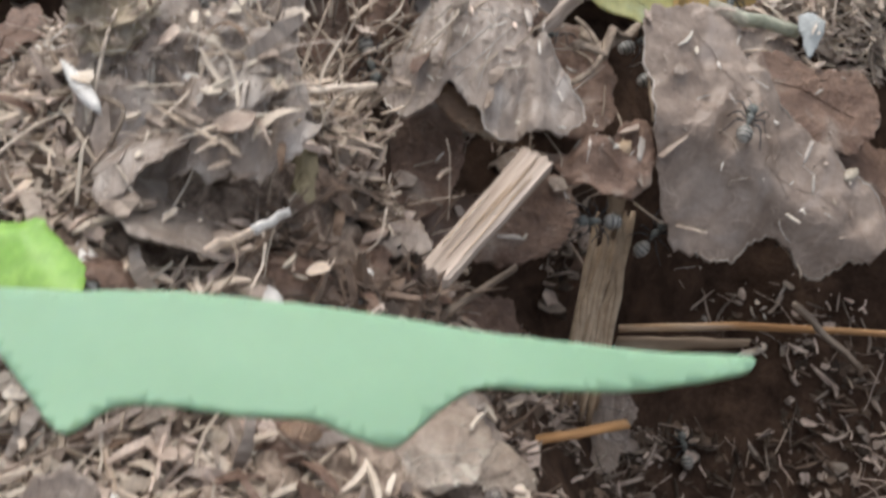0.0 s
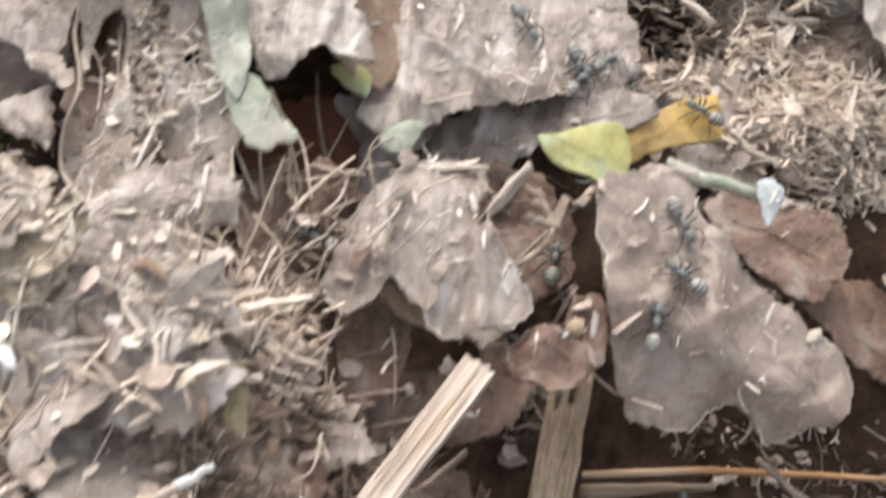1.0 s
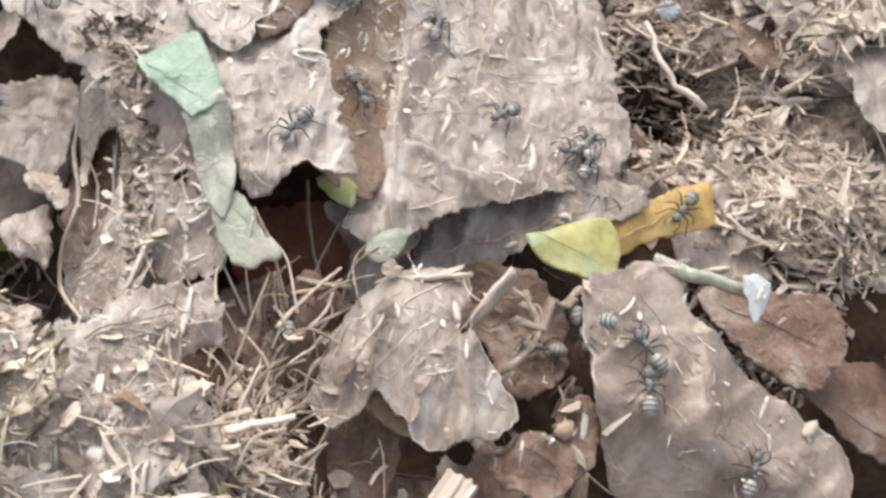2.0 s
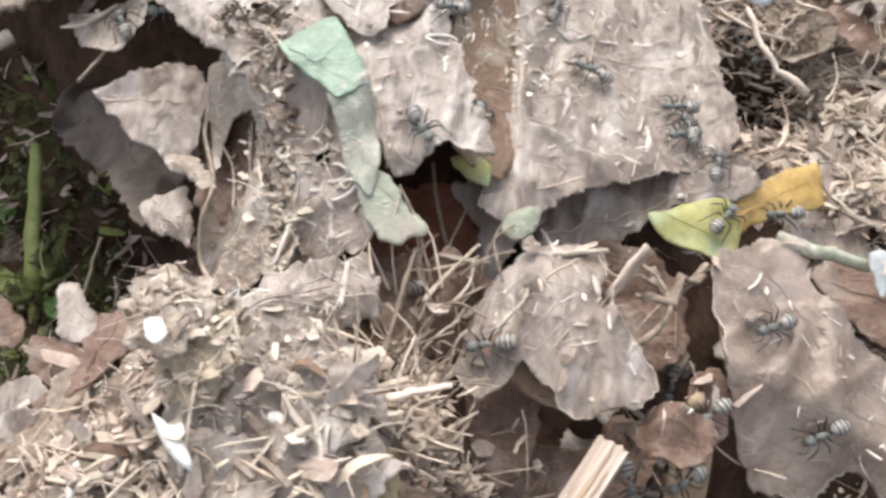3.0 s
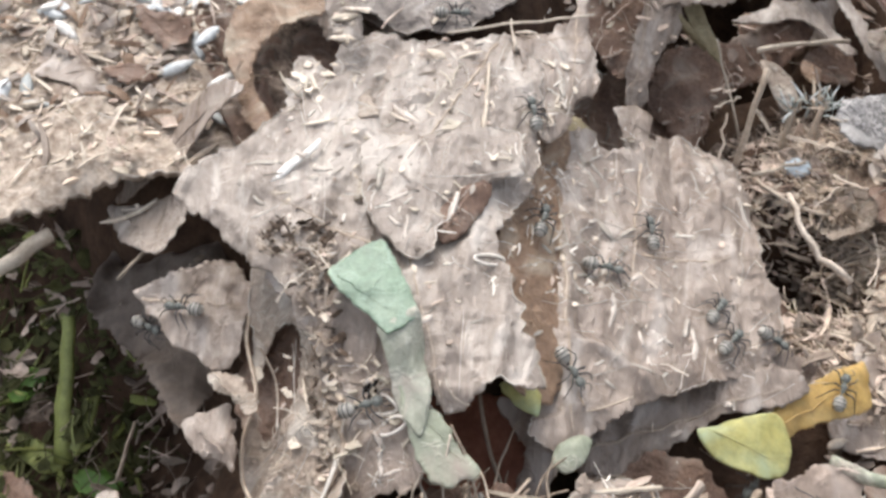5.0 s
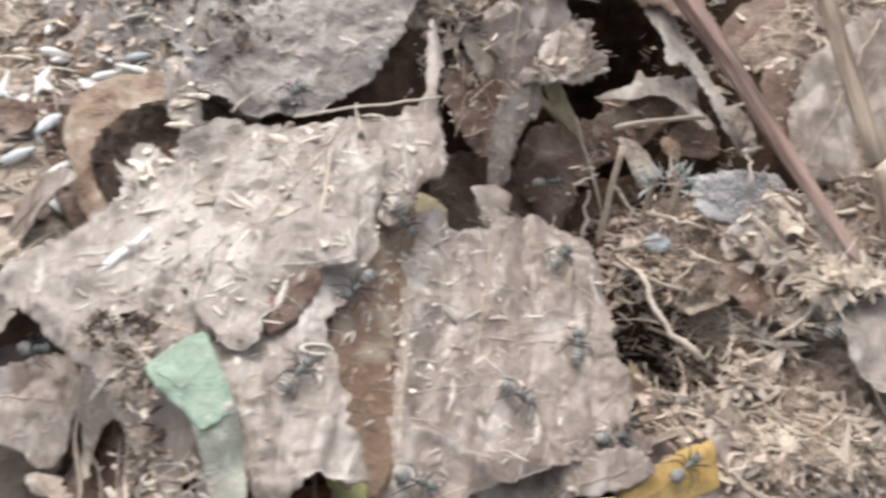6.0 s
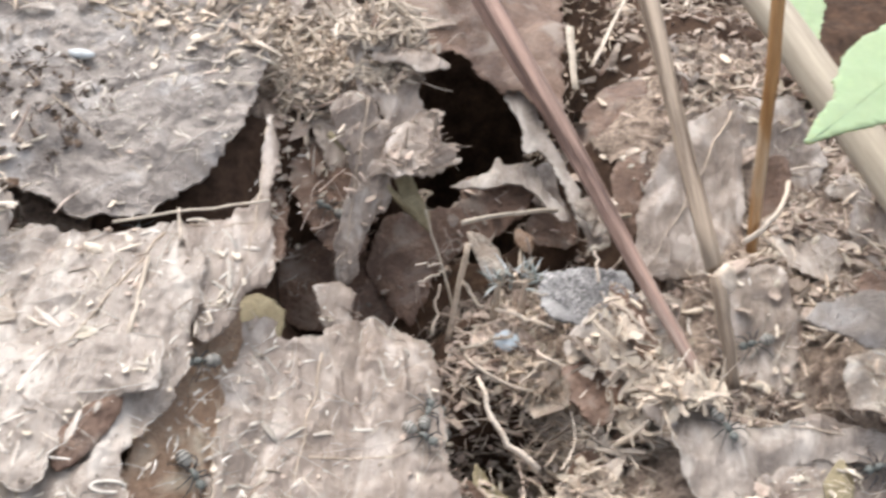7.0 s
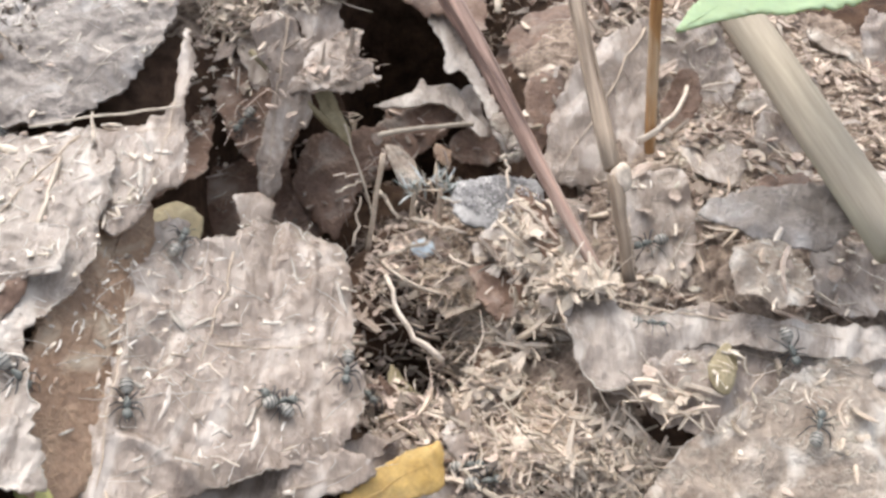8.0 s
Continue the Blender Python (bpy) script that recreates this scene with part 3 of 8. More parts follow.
def straw(name, label, mat, a, b, r, r1=None, bend=0.0, flat=0.6, sides=8, seed=0, kink=0.0006, category="straw", group="", steps=8, ridge=0.25, parent=None):
    """A dry stalk from a to b (metres), r thick at its foot and r1 at its end (mm)."""
    r1 = r if r1 is None else r1
    pts = bar_points(a, b, bend / 1000, steps, seed, kink)
    radii = [(r + (r1 - r) * i / steps) / 1000 for i in range(steps + 1)]
    mid = sum(pts, Vector()) / len(pts)
    turn = (Vector(b) - Vector(a)).to_track_quat("Z", "Y")
    local = [turn.inverted() @ (p - mid) for p in pts]
    v, f = tube_local(local, radii, sides, flat, ridge, seed)
    ob = mesh_object(name, v, f, mat, parent)
    ob.matrix_basis = Matrix.Translation(mid) @ turn.to_matrix().to_4x4()
    if not parent:
        tagged(ob, label, category, group)
    if name == "plant_stem" and mat != "stem_pale":
        # raised bark lines, each a strip of its own
        for n in range(4):
            turned, line = seed + 1.7 * n, []
            for i, q in enumerate(local):
                a = turned + 0.25 * nz(i * 0.3, n, seed)
                line.append(q + Vector((math.cos(a), math.sin(a), 0)) * radii[i] * 0.97)
            v, f = tube(line, [0.13 * w * (0.7 + 0.5 * nz(i * 0.8, n)) for i, w in enumerate(radii)], 5, 1.0, 0.2, n)
            mesh_object("bark_ridge", v, f, mat, ob)
    return ob


def tube_local(pts, radii, sides, flat, ridge, seed):
    v, f = tube(pts, radii, sides, flat, ridge, seed)
    return v, f


# ---- ground ----
# Bed heights: x, y, z, reach of each rise or hollow of the heap
BED = [
    (-0.03, 0.14, 0.028, 0.02), (0.005, 0.13, 0.03, 0.02), (0.035, 0.14, 0.026, 0.016), (0.0, 0.165, 0.039, 0.015), (0.03, 0.17, 0.022, 0.014),
    (0.012, 0.187, 0.040, 0.012), (-0.008, 0.187, 0.046, 0.012), (-0.03, 0.185, 0.026, 0.014),
]
BED += [
    (0.0, 0.203, 0.030, 0.008), (0.018, 0.203, 0.026, 0.008), (0.022, 0.225, -0.004, 0.008), (-0.013, 0.236, 0.004, 0.009),
    (0.055, 0.165, -0.005, 0.012), (0.050, 0.190, -0.012, 0.010), (0.075, 0.17, -0.05, 0.016), (0.1, 0.19, -0.055, 0.018), (0.135, 0.19, -0.05, 0.02),
    (0.085, 0.207, -0.035, 0.012), (0.12, 0.22, -0.015, 0.014), (0.145, 0.235, 0.008, 0.016), (0.165, 0.26, 0.026, 0.02),
    (0.072, 0.228, 0.008, 0.012), (0.052, 0.212, 0.006, 0.01),
]
BED += [
    (-0.045, 0.215, -0.02, 0.014), (-0.07, 0.25, -0.045, 0.02), (-0.09, 0.285, -0.045, 0.02), (-0.045, 0.25, -0.03, 0.012), (-0.06, 0.19, 0.01, 0.016),
    (0.0, 0.215, 0.022, 0.012), (0.0, 0.25, 0.036, 0.014), (0.015, 0.28, 0.036, 0.014), (-0.005, 0.305, 0.034, 0.014), (0.03, 0.226, 0.0, 0.009),
    (-0.045, 0.292, 0.040, 0.014), (-0.075, 0.315, 0.041, 0.02), (-0.04, 0.33, 0.043, 0.02), (-0.1, 0.36, 0.04, 0.03),
]
BED += [
    (0.055, 0.25, 0.014, 0.012), (0.062, 0.285, 0.002, 0.014), (0.05, 0.305, 0.008, 0.012), (0.094, 0.262, 0.011, 0.010), (0.108, 0.285, 0.012, 0.012),
    (0.1, 0.312, 0.012, 0.012), (0.0890, 0.2915, -0.034, 0.004), (0.0950, 0.2840, -0.034, 0.004), (0.0895, 0.316, 0.016, 0.005), (0.096, 0.325, 0.014, 0.009), (0.057, 0.338, -0.012, 0.010), (0.08, 0.345, -0.004, 0.010), (0.097, 0.345, 0.0, 0.008),
    (0.090, 0.40, -0.11, 0.013), (0.088, 0.43, -0.13, 0.018), (0.088, 0.475, 0.03, 0.014), (0.05, 0.45, 0.045, 0.014), (0.04, 0.375, 0.046, 0.016), (0.015, 0.35, 0.042, 0.016), (0.05, 0.42, 0.052, 0.02), (-0.02, 0.42, 0.05, 0.03),
]
BED += [
    (0.13, 0.295, 0.030, 0.012), (0.152, 0.29, 0.034, 0.014), (0.135, 0.258, 0.022, 0.012), (0.137, 0.2575, 0.025, 0.005), (0.158, 0.262, 0.012, 0.012), (0.176, 0.25, 0.010, 0.016), (0.178, 0.305, 0.034, 0.02), (0.152, 0.335, 0.034, 0.016),
    (0.135, 0.37, 0.036, 0.016), (0.18, 0.36, 0.03, 0.02), (0.2, 0.42, 0.03, 0.03), (0.14, 0.43, 0.04, 0.02), (0.23, 0.3, 0.03, 0.03),
]


def bed_base():
    """The smooth heap on a millimetre grid."""
    gx, gy = np.meshgrid(np.arange(-0.26, 0.401, 0.001), np.arange(-0.04, 0.641, 0.001))
    w, s = np.full(gx.shape, 1e-4), np.zeros(gx.shape)
    for bx, by, bz, r in BED:
        e = np.exp(-((gx - bx) ** 2 + (gy - by) ** 2) / (2 * r * r)) / (r * 60)
        w += e
        s += e * bz
    return (s / w).tolist()


HEAP = bed_base()


def heap(x, y):
    u, v = min(658.9, max(0.0, (x + 0.26) * 1000)), min(678.9, max(0.0, (y + 0.04) * 1000))
    i, j = int(u), int(v)
    u, v = u - i, v - j
    a, b = HEAP[j], HEAP[j + 1]
    return (a[i] * (1 - u) + a[i + 1] * u) * (1 - v) + (b[i] * (1 - u) + b[i + 1] * u) * v


def bed(x, y):
    """Height of the heap's bed of crumbs and soil."""
    return heap(x, y) + 0.0030 * nz(x * 70, y * 70, 1) + 0.0016 * nz(x * 210, y * 210, 2) + 0.0007 * nz(x * 560, y * 560, 3)


def build_ground():
    x0, x1, y0, y1, step = -0.2, 0.34, 0.02, 0.58, 0.002
    nx, ny = int((x1 - x0) / step), int((y1 - y0) / step)
    verts = [(x0 + step * i, y0 + step * j, bed(x0 + step * i, y0 + step * j)) for j in range(ny + 1) for i in range(nx + 1)]
    faces = [(j * (nx + 1) + i, j * (nx + 1) + i + 1, (j + 1) * (nx + 1) + i + 1, (j + 1) * (nx + 1) + i) for j in range(ny) for i in range(nx)]
    # the same sheet runs on to the horizon
    edge = [j for j in range(nx)] + [i * (nx + 1) + nx for i in range(ny)]
    edge += [ny * (nx + 1) + nx - i for i in range(nx)] + [(ny - i) * (nx + 1) for i in range(ny)]
    cx, cy = (x0 + x1) / 2, (y0 + y1) / 2
    for ring in (1.5, 4, 20, 200, 4000):
        start = len(verts)
        for k in range(len(edge)):
            x, y, _ = verts[edge[k]]
            verts.append((cx + (x - cx) * ring, cy + (y - cy) * ring, 0.012 * nz(x * 9, y * 9, ring) if ring < 100 else 0.0))
        now = list(range(start, len(verts)))
        for k in range(len(edge)):
            m = (k + 1) % len(edge)
            faces.append((edge[k], now[k], now[m], edge[m]))
        edge = now
    ob = mesh_object("ground", verts, faces, "soil")
    tagged(ob, "dark crumbly soil heaped under dry leaf litter", "ground", kind="structure")


build_ground()


def surface(x, y, z_max=9.0):
    """Height of the topmost leaf or of the bed at a place."""
    z = bed(x, y)
    for patch in MATS:
        t = mat_top(x, y, patch)
        if t is not None and t > z:
            z = t
    for s in SHEETS:
        t = s.top(x, y)
        if t is not None and z < t < z_max:
            z = t
    return z


# Matted patches: middle, reach, thickness
MATS = ((0.008, 0.15, 0.058, 0.042, 0.0022), (-0.06, 0.315, 0.065, 0.05, 0.003), (0.108, 0.285, 0.03, 0.055, 0.002), (0.17, 0.34, 0.07, 0.08, 0.0025),
        (0.035, 0.395, 0.05, 0.04, 0.0025), (-0.045, 0.188, 0.035, 0.02, 0.002))


CLEFT = (0.0865, 0.2945), (0.0985, 0.2800)  # the dark cleft beside the torn sheet


def in_cleft(x, y):
    (ax, ay), (bx, by) = CLEFT
    t = max(0.0, min(1.0, ((x - ax) * (bx - ax) + (y - ay) * (by - ay)) / ((bx - ax) ** 2 + (by - ay) ** 2)))
    return math.hypot(x - ax - t * (bx - ax), y - ay - t * (by - ay)) < 0.0036 + 0.0012 * nz(x * 300, y * 300)


def mat_top(x, y, patch):
    """Height of a matted patch, or None beside it and on steep ground."""
    cx, cy, rx, ry, rise = patch
    if abs(x - cx) > rx or abs(y - cy) > ry or in_cleft(x, y):
        return None
    q = math.hypot((x - cx) / rx, (y - cy) / ry) + 0.12 * nz(x * 120, y * 120, 5)
    if q >= 1 or math.hypot(heap(x + 0.002, y) - heap(x - 0.002, y), heap(x, y + 0.002) - heap(x, y - 0.002)) > 0.0044:
        return None
    return bed(x, y) + rise * (1 - q ** 4) - 0.0005 + 0.0018 * abs(nz(x * 260, y * 260, 6)) + 0.0012 * nz(x * 620, y * 620, 7)


def build_mat():
    """The matted layer of rotted straw and crumbs that lies on the bed, patch by patch."""
    for patch in MATS:
        step, verts, order, faces = 0.0011, [], {}, []
        nx, ny = int(patch[2] / step), int(patch[3] / step)
        for j in range(-ny, ny + 1):
            for i in range(-nx, nx + 1):
                x, y = patch[0] + i * step, patch[1] + j * step
                z = mat_top(x, y, patch)
                if z is not None:
                    order[(i, j)] = len(verts)
                    verts.append((x, y, z))
        for i, j in order:
            ring = [(i, j), (i + 1, j), (i + 1, j + 1), (i, j + 1)]
            if all(k in order for k in ring):
                faces.append(tuple(order[k] for k in ring))
        tagged(mesh_object("litter_mat", verts, faces, "mat"), "matted layer of rotted brown straw and crumbs", "litter", kind="stuff")


build_mat()

# ---- leaves, sticks and stems ----
leaf("dry_leaf", "dark rust-brown leaf deep in a gap of the litter", "leaf_rust", (0.0225, 0.2240, 0.0225), (0.1, 0.3),
     [(-11.7, 13.7), (-1.4, 13.8), (11.6, 10.9), (11.1, -5.2), (7.8, -14.3), (0.7, -15.4), (-6.0, -6.4), (-12.0, 3.9)], wrinkle=0.8, seed=0)
leaf("dry_leaf", "rust-brown leaf floor inside a torn opening", "leaf_rust", (-0.0277, 0.3363, 0.0221), (-0.1, 0.2),
     [(-13.0, 4.2), (-4.9, 13.1), (8.6, 15.7), (10.8, -0.5), (3.7, -15.5), (-5.2, -17.0)], wrinkle=0.8, seed=1)
leaf("dry_leaf", "large dull brown leaf sheet crusted with grain and dust", "leaf", (0.0515, 0.2667, 0.0328), (-0.35, 0.06),
     [(-23.8, 17.4), (-10.8, 28.6), (-8.0, 24.9), (-1.8, 26.8), (7.0, 36.4), (15.9, 37.5), (22.4, 33.0), (24.1, 19.7), (24.5, 6.7), (27.6, -0.5), (24.2, -13.2), (16.9, -19.0), (1.4, -28.5), (-10.5, -38.2), (-16.0, -43.3), (-21.3, -42.9), (-20.7, -31.4), (-25.9, -14.9), (-25.4, 0.8)], wrinkle=1.0, jag=0.7, veins=0.5, dome=1.0, rods=150, creases=9, ribs=[((-17.2, 17.3), (-14.2, -40.8), 0.4), ((-0.5, 0.3), (23.1, 8.9), 0.3), ((0.2, 23.5), (-3.9, -16.7), 0.3)], seed=2)
leaf("dry_leaf", "large brownish-grey leaf sheet dusted with pale seeds and husks", "leaf_grey", (0.0091, 0.2580, 0.0518), (-0.05, 0.08),
     [(-30.0, 12.6), (-25.0, 17.5), (-24.6, 33.5), (-18.3, 33.3), (-16.3, 42.4), (-6.5, 42.7), (5.3, 45.2), (16.3, 47.2), (21.4, 37.6), (21.2, 19.3), (19.5, 5.5), (15.4, -2.0), (15.0, -6.2), (18.3, -18.4), (22.4, -28.3), (22.5, -32.0), (17.9, -32.9), (13.8, -34.1), (10.7, -37.0), (7.0, -36.2), (3.5, -31.2), (0.0, -25.8), (-5.0, -19.5), (-13.6, -17.5), (-21.3, -16.2), (-25.2, -13.2), (-31.9, -7.1), (-40.4, -0.6)], wrinkle=1.1, jag=0.8, veins=0.4, folds=((1, 0, 20, -0.5), (-0.6, -0.8, 21, -0.3)), dome=2.0, rods=170, creases=10, ribs=[((13.1, 44.7), (-3.3, 2.6), 0.35), ((-3.3, 2.6), (7.3, -35.7), 0.3), ((-5.6, -9.9), (-23.8, 0.1), 0.3)], seed=3)
leaf("dry_leaf", "brown leaf edge rolled down between two sheets", "leaf_tan", (0.0308, 0.2651, 0.0441), (-0.9, 0.1),
     [(-4.4, 31.6), (2.5, 35.5), (6.0, 24.3), (5.7, 8.2), (6.8, -5.3), (7.1, -20.1), (2.6, -35.9), (-6.0, -35.3), (-7.6, -17.4), (-7.1, -2.0), (-5.7, 16.5)], wrinkle=0.6, jag=0.4, seed=4)
leaf("dry_leaf", "folded beige leaf ear standing over a dark gap", "leaf", (0.0334, 0.3085, 0.0528), (-0.3, 0.1),
     [(4.9, 28.7), (7.7, 16.8), (6.5, 5.0), (8.7, -1.8), (8.5, -10.6), (4.1, -17.6), (1.9, -24.9), (-2.4, -28.7), (-5.3, -18.1), (-7.2, -9.2), (-8.7, -4.3), (-1.2, 1.2), (3.5, 7.7), (4.1, 18.7)], wrinkle=0.8, jag=0.6, creases=4, ribs=[((5.0, 26.0), (3.5, -14.0), 0.35), ((-7.2, -4.4), (5.5, 3.0), 0.25)], seed=5)
leaf("dry_leaf", "grey dusty leaf flap curling over a shadowed slit", "leaf_ash", (-0.0020, 0.3475, 0.0586), (0.0, 0.25),
     [(-58.1, 26.2), (-44.9, 46.6), (-6.9, 54.5), (32.7, 39.9), (37.6, 12.7), (35.4, -4.0), (30.8, -16.6), (23.0, -27.2), (15.0, -33.2), (5.2, -33.0), (-7.9, -27.6), (-22.2, -22.9), (-39.8, -15.3)], wrinkle=1.4, jag=0.6, dome=4.0, rods=90, creases=7, ribs=[((-45.0, 23.6), (18.4, -26.1), 0.4)], seed=6)
leaf("dry_leaf", "torn brown leaf film round a rusty cavity", "leaf_pale", (-0.0080, 0.2326, 0.0341), (0.85, 0.35),
     [(-11.0, 23.9), (-2.9, 17.2), (3.8, 4.6), (7.4, -6.5), (11.0, -14.1), (10.7, -21.8), (6.7, -23.9), (2.4, -23.3), (-2.7, -19.1), (-7.3, -11.2), (-7.9, -4.9), (-6.8, 0.9), (-9.6, 11.7)], wrinkle=1.4, jag=0.6, veins=0.8, rods=14, creases=7, holes=[(-3.1, 2.0, 4.0, 8.2), (3.9, -23.4, 2.8, 2.0)], seed=7)
leaf("dry_leaf", "pale leaf film crusted with crumbs beside a cavity", "leaf", (0.0011, 0.2291, 0.0425), (0.34, 0.57),
     [(-14.6, 14.8), (-10.2, 11.4), (-5.3, 4.0), (-2.3, -4.1), (0.8, -9.6), (0.6, -13.8), (-0.7, -17.2), (2.9, -17.3), (7.7, -16.8), (12.8, -16.4), (14.6, -10.1), (13.3, -4.3), (9.7, 1.3), (4.2, 7.7), (-1.9, 14.4), (-9.2, 17.3)], wrinkle=1.2, jag=0.6, veins=0.6, rods=24, creases=6, holes=[(4.5, -2.4, 1.2, 1.6)], seed=204)
leaf("dry_leaf", "shrivelled brown leaf lining a hollow with torn fibres", "leaf_brown", (-0.0123, 0.2370, 0.0268), (0.5, 0.35),
     [(-8.8, 15.0), (-3.3, 15.3), (6.7, 10.9), (10.6, 0.2), (10.8, -9.8), (6.7, -15.3), (-0.0, -13.9), (-6.2, -3.4)], wrinkle=1.2, jag=0.8, creases=6, seed=8)
leaf("mint_leaf", "mint-green leaf fragment glued along the litter", "leaf_mint", (0.0048, 0.2376, 0.0540), (0.1, 0.2),
     [(-7.2, 2.4), (-3.6, 7.0), (0.6, 8.8), (3.1, 4.7), (5.6, -0.6), (7.2, -5.0), (3.2, -8.8), (0.1, -5.1), (-3.4, -2.3)], wrinkle=0.6, jag=0.3, clean=True, curl=0.3, ribs=[((-5.6, 1.6), (4.6, -5.5), 0.15), ((-0.4, -2.0), (2.4, 3.5), 0.1)], seed=9)
leaf("mint_leaf", "faded sage-green leaf strip drying to brown", "leaf_faded", (0.0094, 0.2265, 0.0490), (0.1, 0.5),
     [(-3.0, 5.5), (2.6, 6.5), (4.1, 4.0), (5.4, -5.3), (4.6, -9.6), (1.4, -6.3), (-1.3, 0.4)], wrinkle=0.6, jag=0.3, clean=True, curl=0.4, creases=3, ribs=[((-0.5, 4.4), (4.2, -7.6), 0.16)], seed=10)
leaf("mint_leaf", "dusty green leaf tip over a dark gap", "leaf_sage", (0.0164, 0.2176, 0.0445), (0.1, 0.5),
     [(-6.4, 7.0), (-1.8, 4.4), (0.8, 2.4), (6.2, -3.7), (5.7, -5.1), (1.3, -6.1), (-1.5, -4.4), (-3.9, -0.5)], wrinkle=0.6, jag=0.4, clean=True, curl=0.4, ribs=[((-4.6, 4.4), (4.9, -4.0), 0.15)], seed=11)
leaf("dry_leaf", "small grey triangular leaf hanging over a hollow", "leaf_grey", (-0.0405, 0.2645, 0.0360), (0.3, 0.1),
     [(-8.8, 6.2), (-2.5, 5.9), (7.9, 3.8), (6.8, -3.3), (4.4, -8.8), (-1.6, -4.3), (-6.1, 0.5)], wrinkle=0.8, jag=0.4, seed=12)
leaf("dry_leaf", "curled brown leaf jutting over a dark hollow", "leaf", (-0.0283, 0.2504, 0.0300), (0.2, 0.2),
     [(-12.0, 2.3), (-6.0, 5.4), (-1.3, 8.1), (4.1, 10.6), (9.3, 4.4), (9.1, -3.4), (7.5, -11.4), (0.8, -7.8), (-4.0, -6.0), (-7.5, -2.3)], wrinkle=1.6, jag=0.6, creases=3, ribs=[((-10.6, 1.9), (8.5, -0.1), 0.3), ((-3.2, 1.9), (1.0, 7.4), 0.2)], seed=13)
leaf("dry_leaf", "brown leaf sunk in a hollow, its shade put into its colour", "leaf_shaded", (-0.0408, 0.2639, 0.0136), (0.3, 0.1),
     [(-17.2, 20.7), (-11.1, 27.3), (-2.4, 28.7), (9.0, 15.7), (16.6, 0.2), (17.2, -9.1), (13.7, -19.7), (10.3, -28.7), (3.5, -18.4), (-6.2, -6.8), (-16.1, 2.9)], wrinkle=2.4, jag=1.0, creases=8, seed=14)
leaf("dry_leaf", "small torn brown leaf tip", "leaf", (-0.0206, 0.2244, 0.0300), (0.2, 0.1),
     [(-5.1, 2.1), (-1.8, 4.5), (2.5, 4.6), (4.9, -5.4), (2.3, -3.8), (-2.8, -2.1)], wrinkle=0.8, jag=0.6, seed=15)
leaf("dry_leaf", "pale frayed leaf strip with torn end", "leaf_pale", (-0.0171, 0.2287, 0.0360), (0.2, 0.2),
     [(-4.7, 3.5), (0.7, 2.2), (4.0, -0.9), (3.7, -4.7), (-0.2, -0.7), (-3.5, 0.7)], wrinkle=0.6, jag=0.7, seed=16)
leaf("dry_leaf", "bluish-grey withered leaf scrap", "leaf_grey", (-0.0372, 0.2173, 0.0120), (0, 0.1),
     [(-5.0, 4.1), (-2.2, 6.6), (0.7, 1.1), (5.3, -1.9), (3.7, -5.3), (-2.6, -4.7)], wrinkle=0.8, seed=17)
leaf("dry_leaf", "folded brown leaf arched over a small cavity", "leaf", (0.0425, 0.2043, 0.0338), (0.0, 0.25),
     [(-13.1, -2.1), (-11.5, 3.1), (-8.1, 7.8), (-2.8, 11.7), (2.0, 13.3), (6.7, 12.8), (7.0, 8.4), (5.9, 3.4), (9.4, -0.6), (14.6, -6.9), (10.8, -11.4), (3.5, -13.3), (-0.4, -10.5), (-4.9, -7.4), (-7.2, -9.8), (-11.1, -11.2), (-14.6, -7.5)], wrinkle=0.75, jag=0.45, veins=0.4, dome=2.0, bumps=[(-1.0, 1.0, 9.0, 3.0)], rods=12, creases=4, curl=0.6, ribs=[((4.3, 11.3), (-11.2, -5.9), 0.3), ((-1.3, 7.9), (4.2, -9.0), 0.2)], seed=18)
leaf("dry_leaf", "pinkish ribbed underside of a folded leaf edge", "leaf_tan", (0.0411, 0.1963, 0.0283), (0.0, 0.9),
     [(-5.7, 1.5), (-3.7, 3.0), (1.6, -0.1), (5.7, -3.0), (2.1, -2.6), (-1.9, -1.5)], wrinkle=0.4, jag=0.2, veins=0.9, clean=True, seed=201)
leaf("dry_leaf", "shaded brown leaf tucked below a folded one", "leaf_brown", (0.0318, 0.1938, 0.0200), (0, 0.3),
     [(-7.3, 1.8), (-1.4, 7.7), (5.1, 9.4), (9.0, 3.7), (7.8, -5.4), (2.0, -8.1), (-6.2, -6.5), (-9.1, -2.7)], wrinkle=1.0, seed=19)
leaf("dry_leaf", "broad brown leaf sloping to a dark hollow", "leaf_mauve", (0.0849, 0.2056, 0.0199), (-0.35, 0.45),
     [(-18.4, 12.7), (-14.3, 16.4), (-6.5, 20.2), (-1.9, 19.6), (-0.7, 14.7), (4.1, 10.2), (14.7, 4.6), (26.7, -0.1), (25.6, -7.5), (19.0, -10.5), (13.9, -10.7), (10.0, -9.2), (6.5, -8.6), (3.0, -10.8), (-1.1, -12.4), (-9.8, -12.3), (-13.2, -7.0), (-15.2, -2.9), (-16.7, 4.8)], wrinkle=0.8, jag=0.6, veins=0.4, rods=50, creases=6, folds=((-0.2, -0.98, 3.0, -1.0),), ribs=[((-10.4, 17.0), (8.0, -5.0), 0.2), ((-6.0, 9.4), (13.6, 3.8), 0.14), ((-2.9, 5.3), (-11.0, -5.0), 0.14), ((3.4, -2.8), (24.3, -3.2), 0.14)], seed=20)
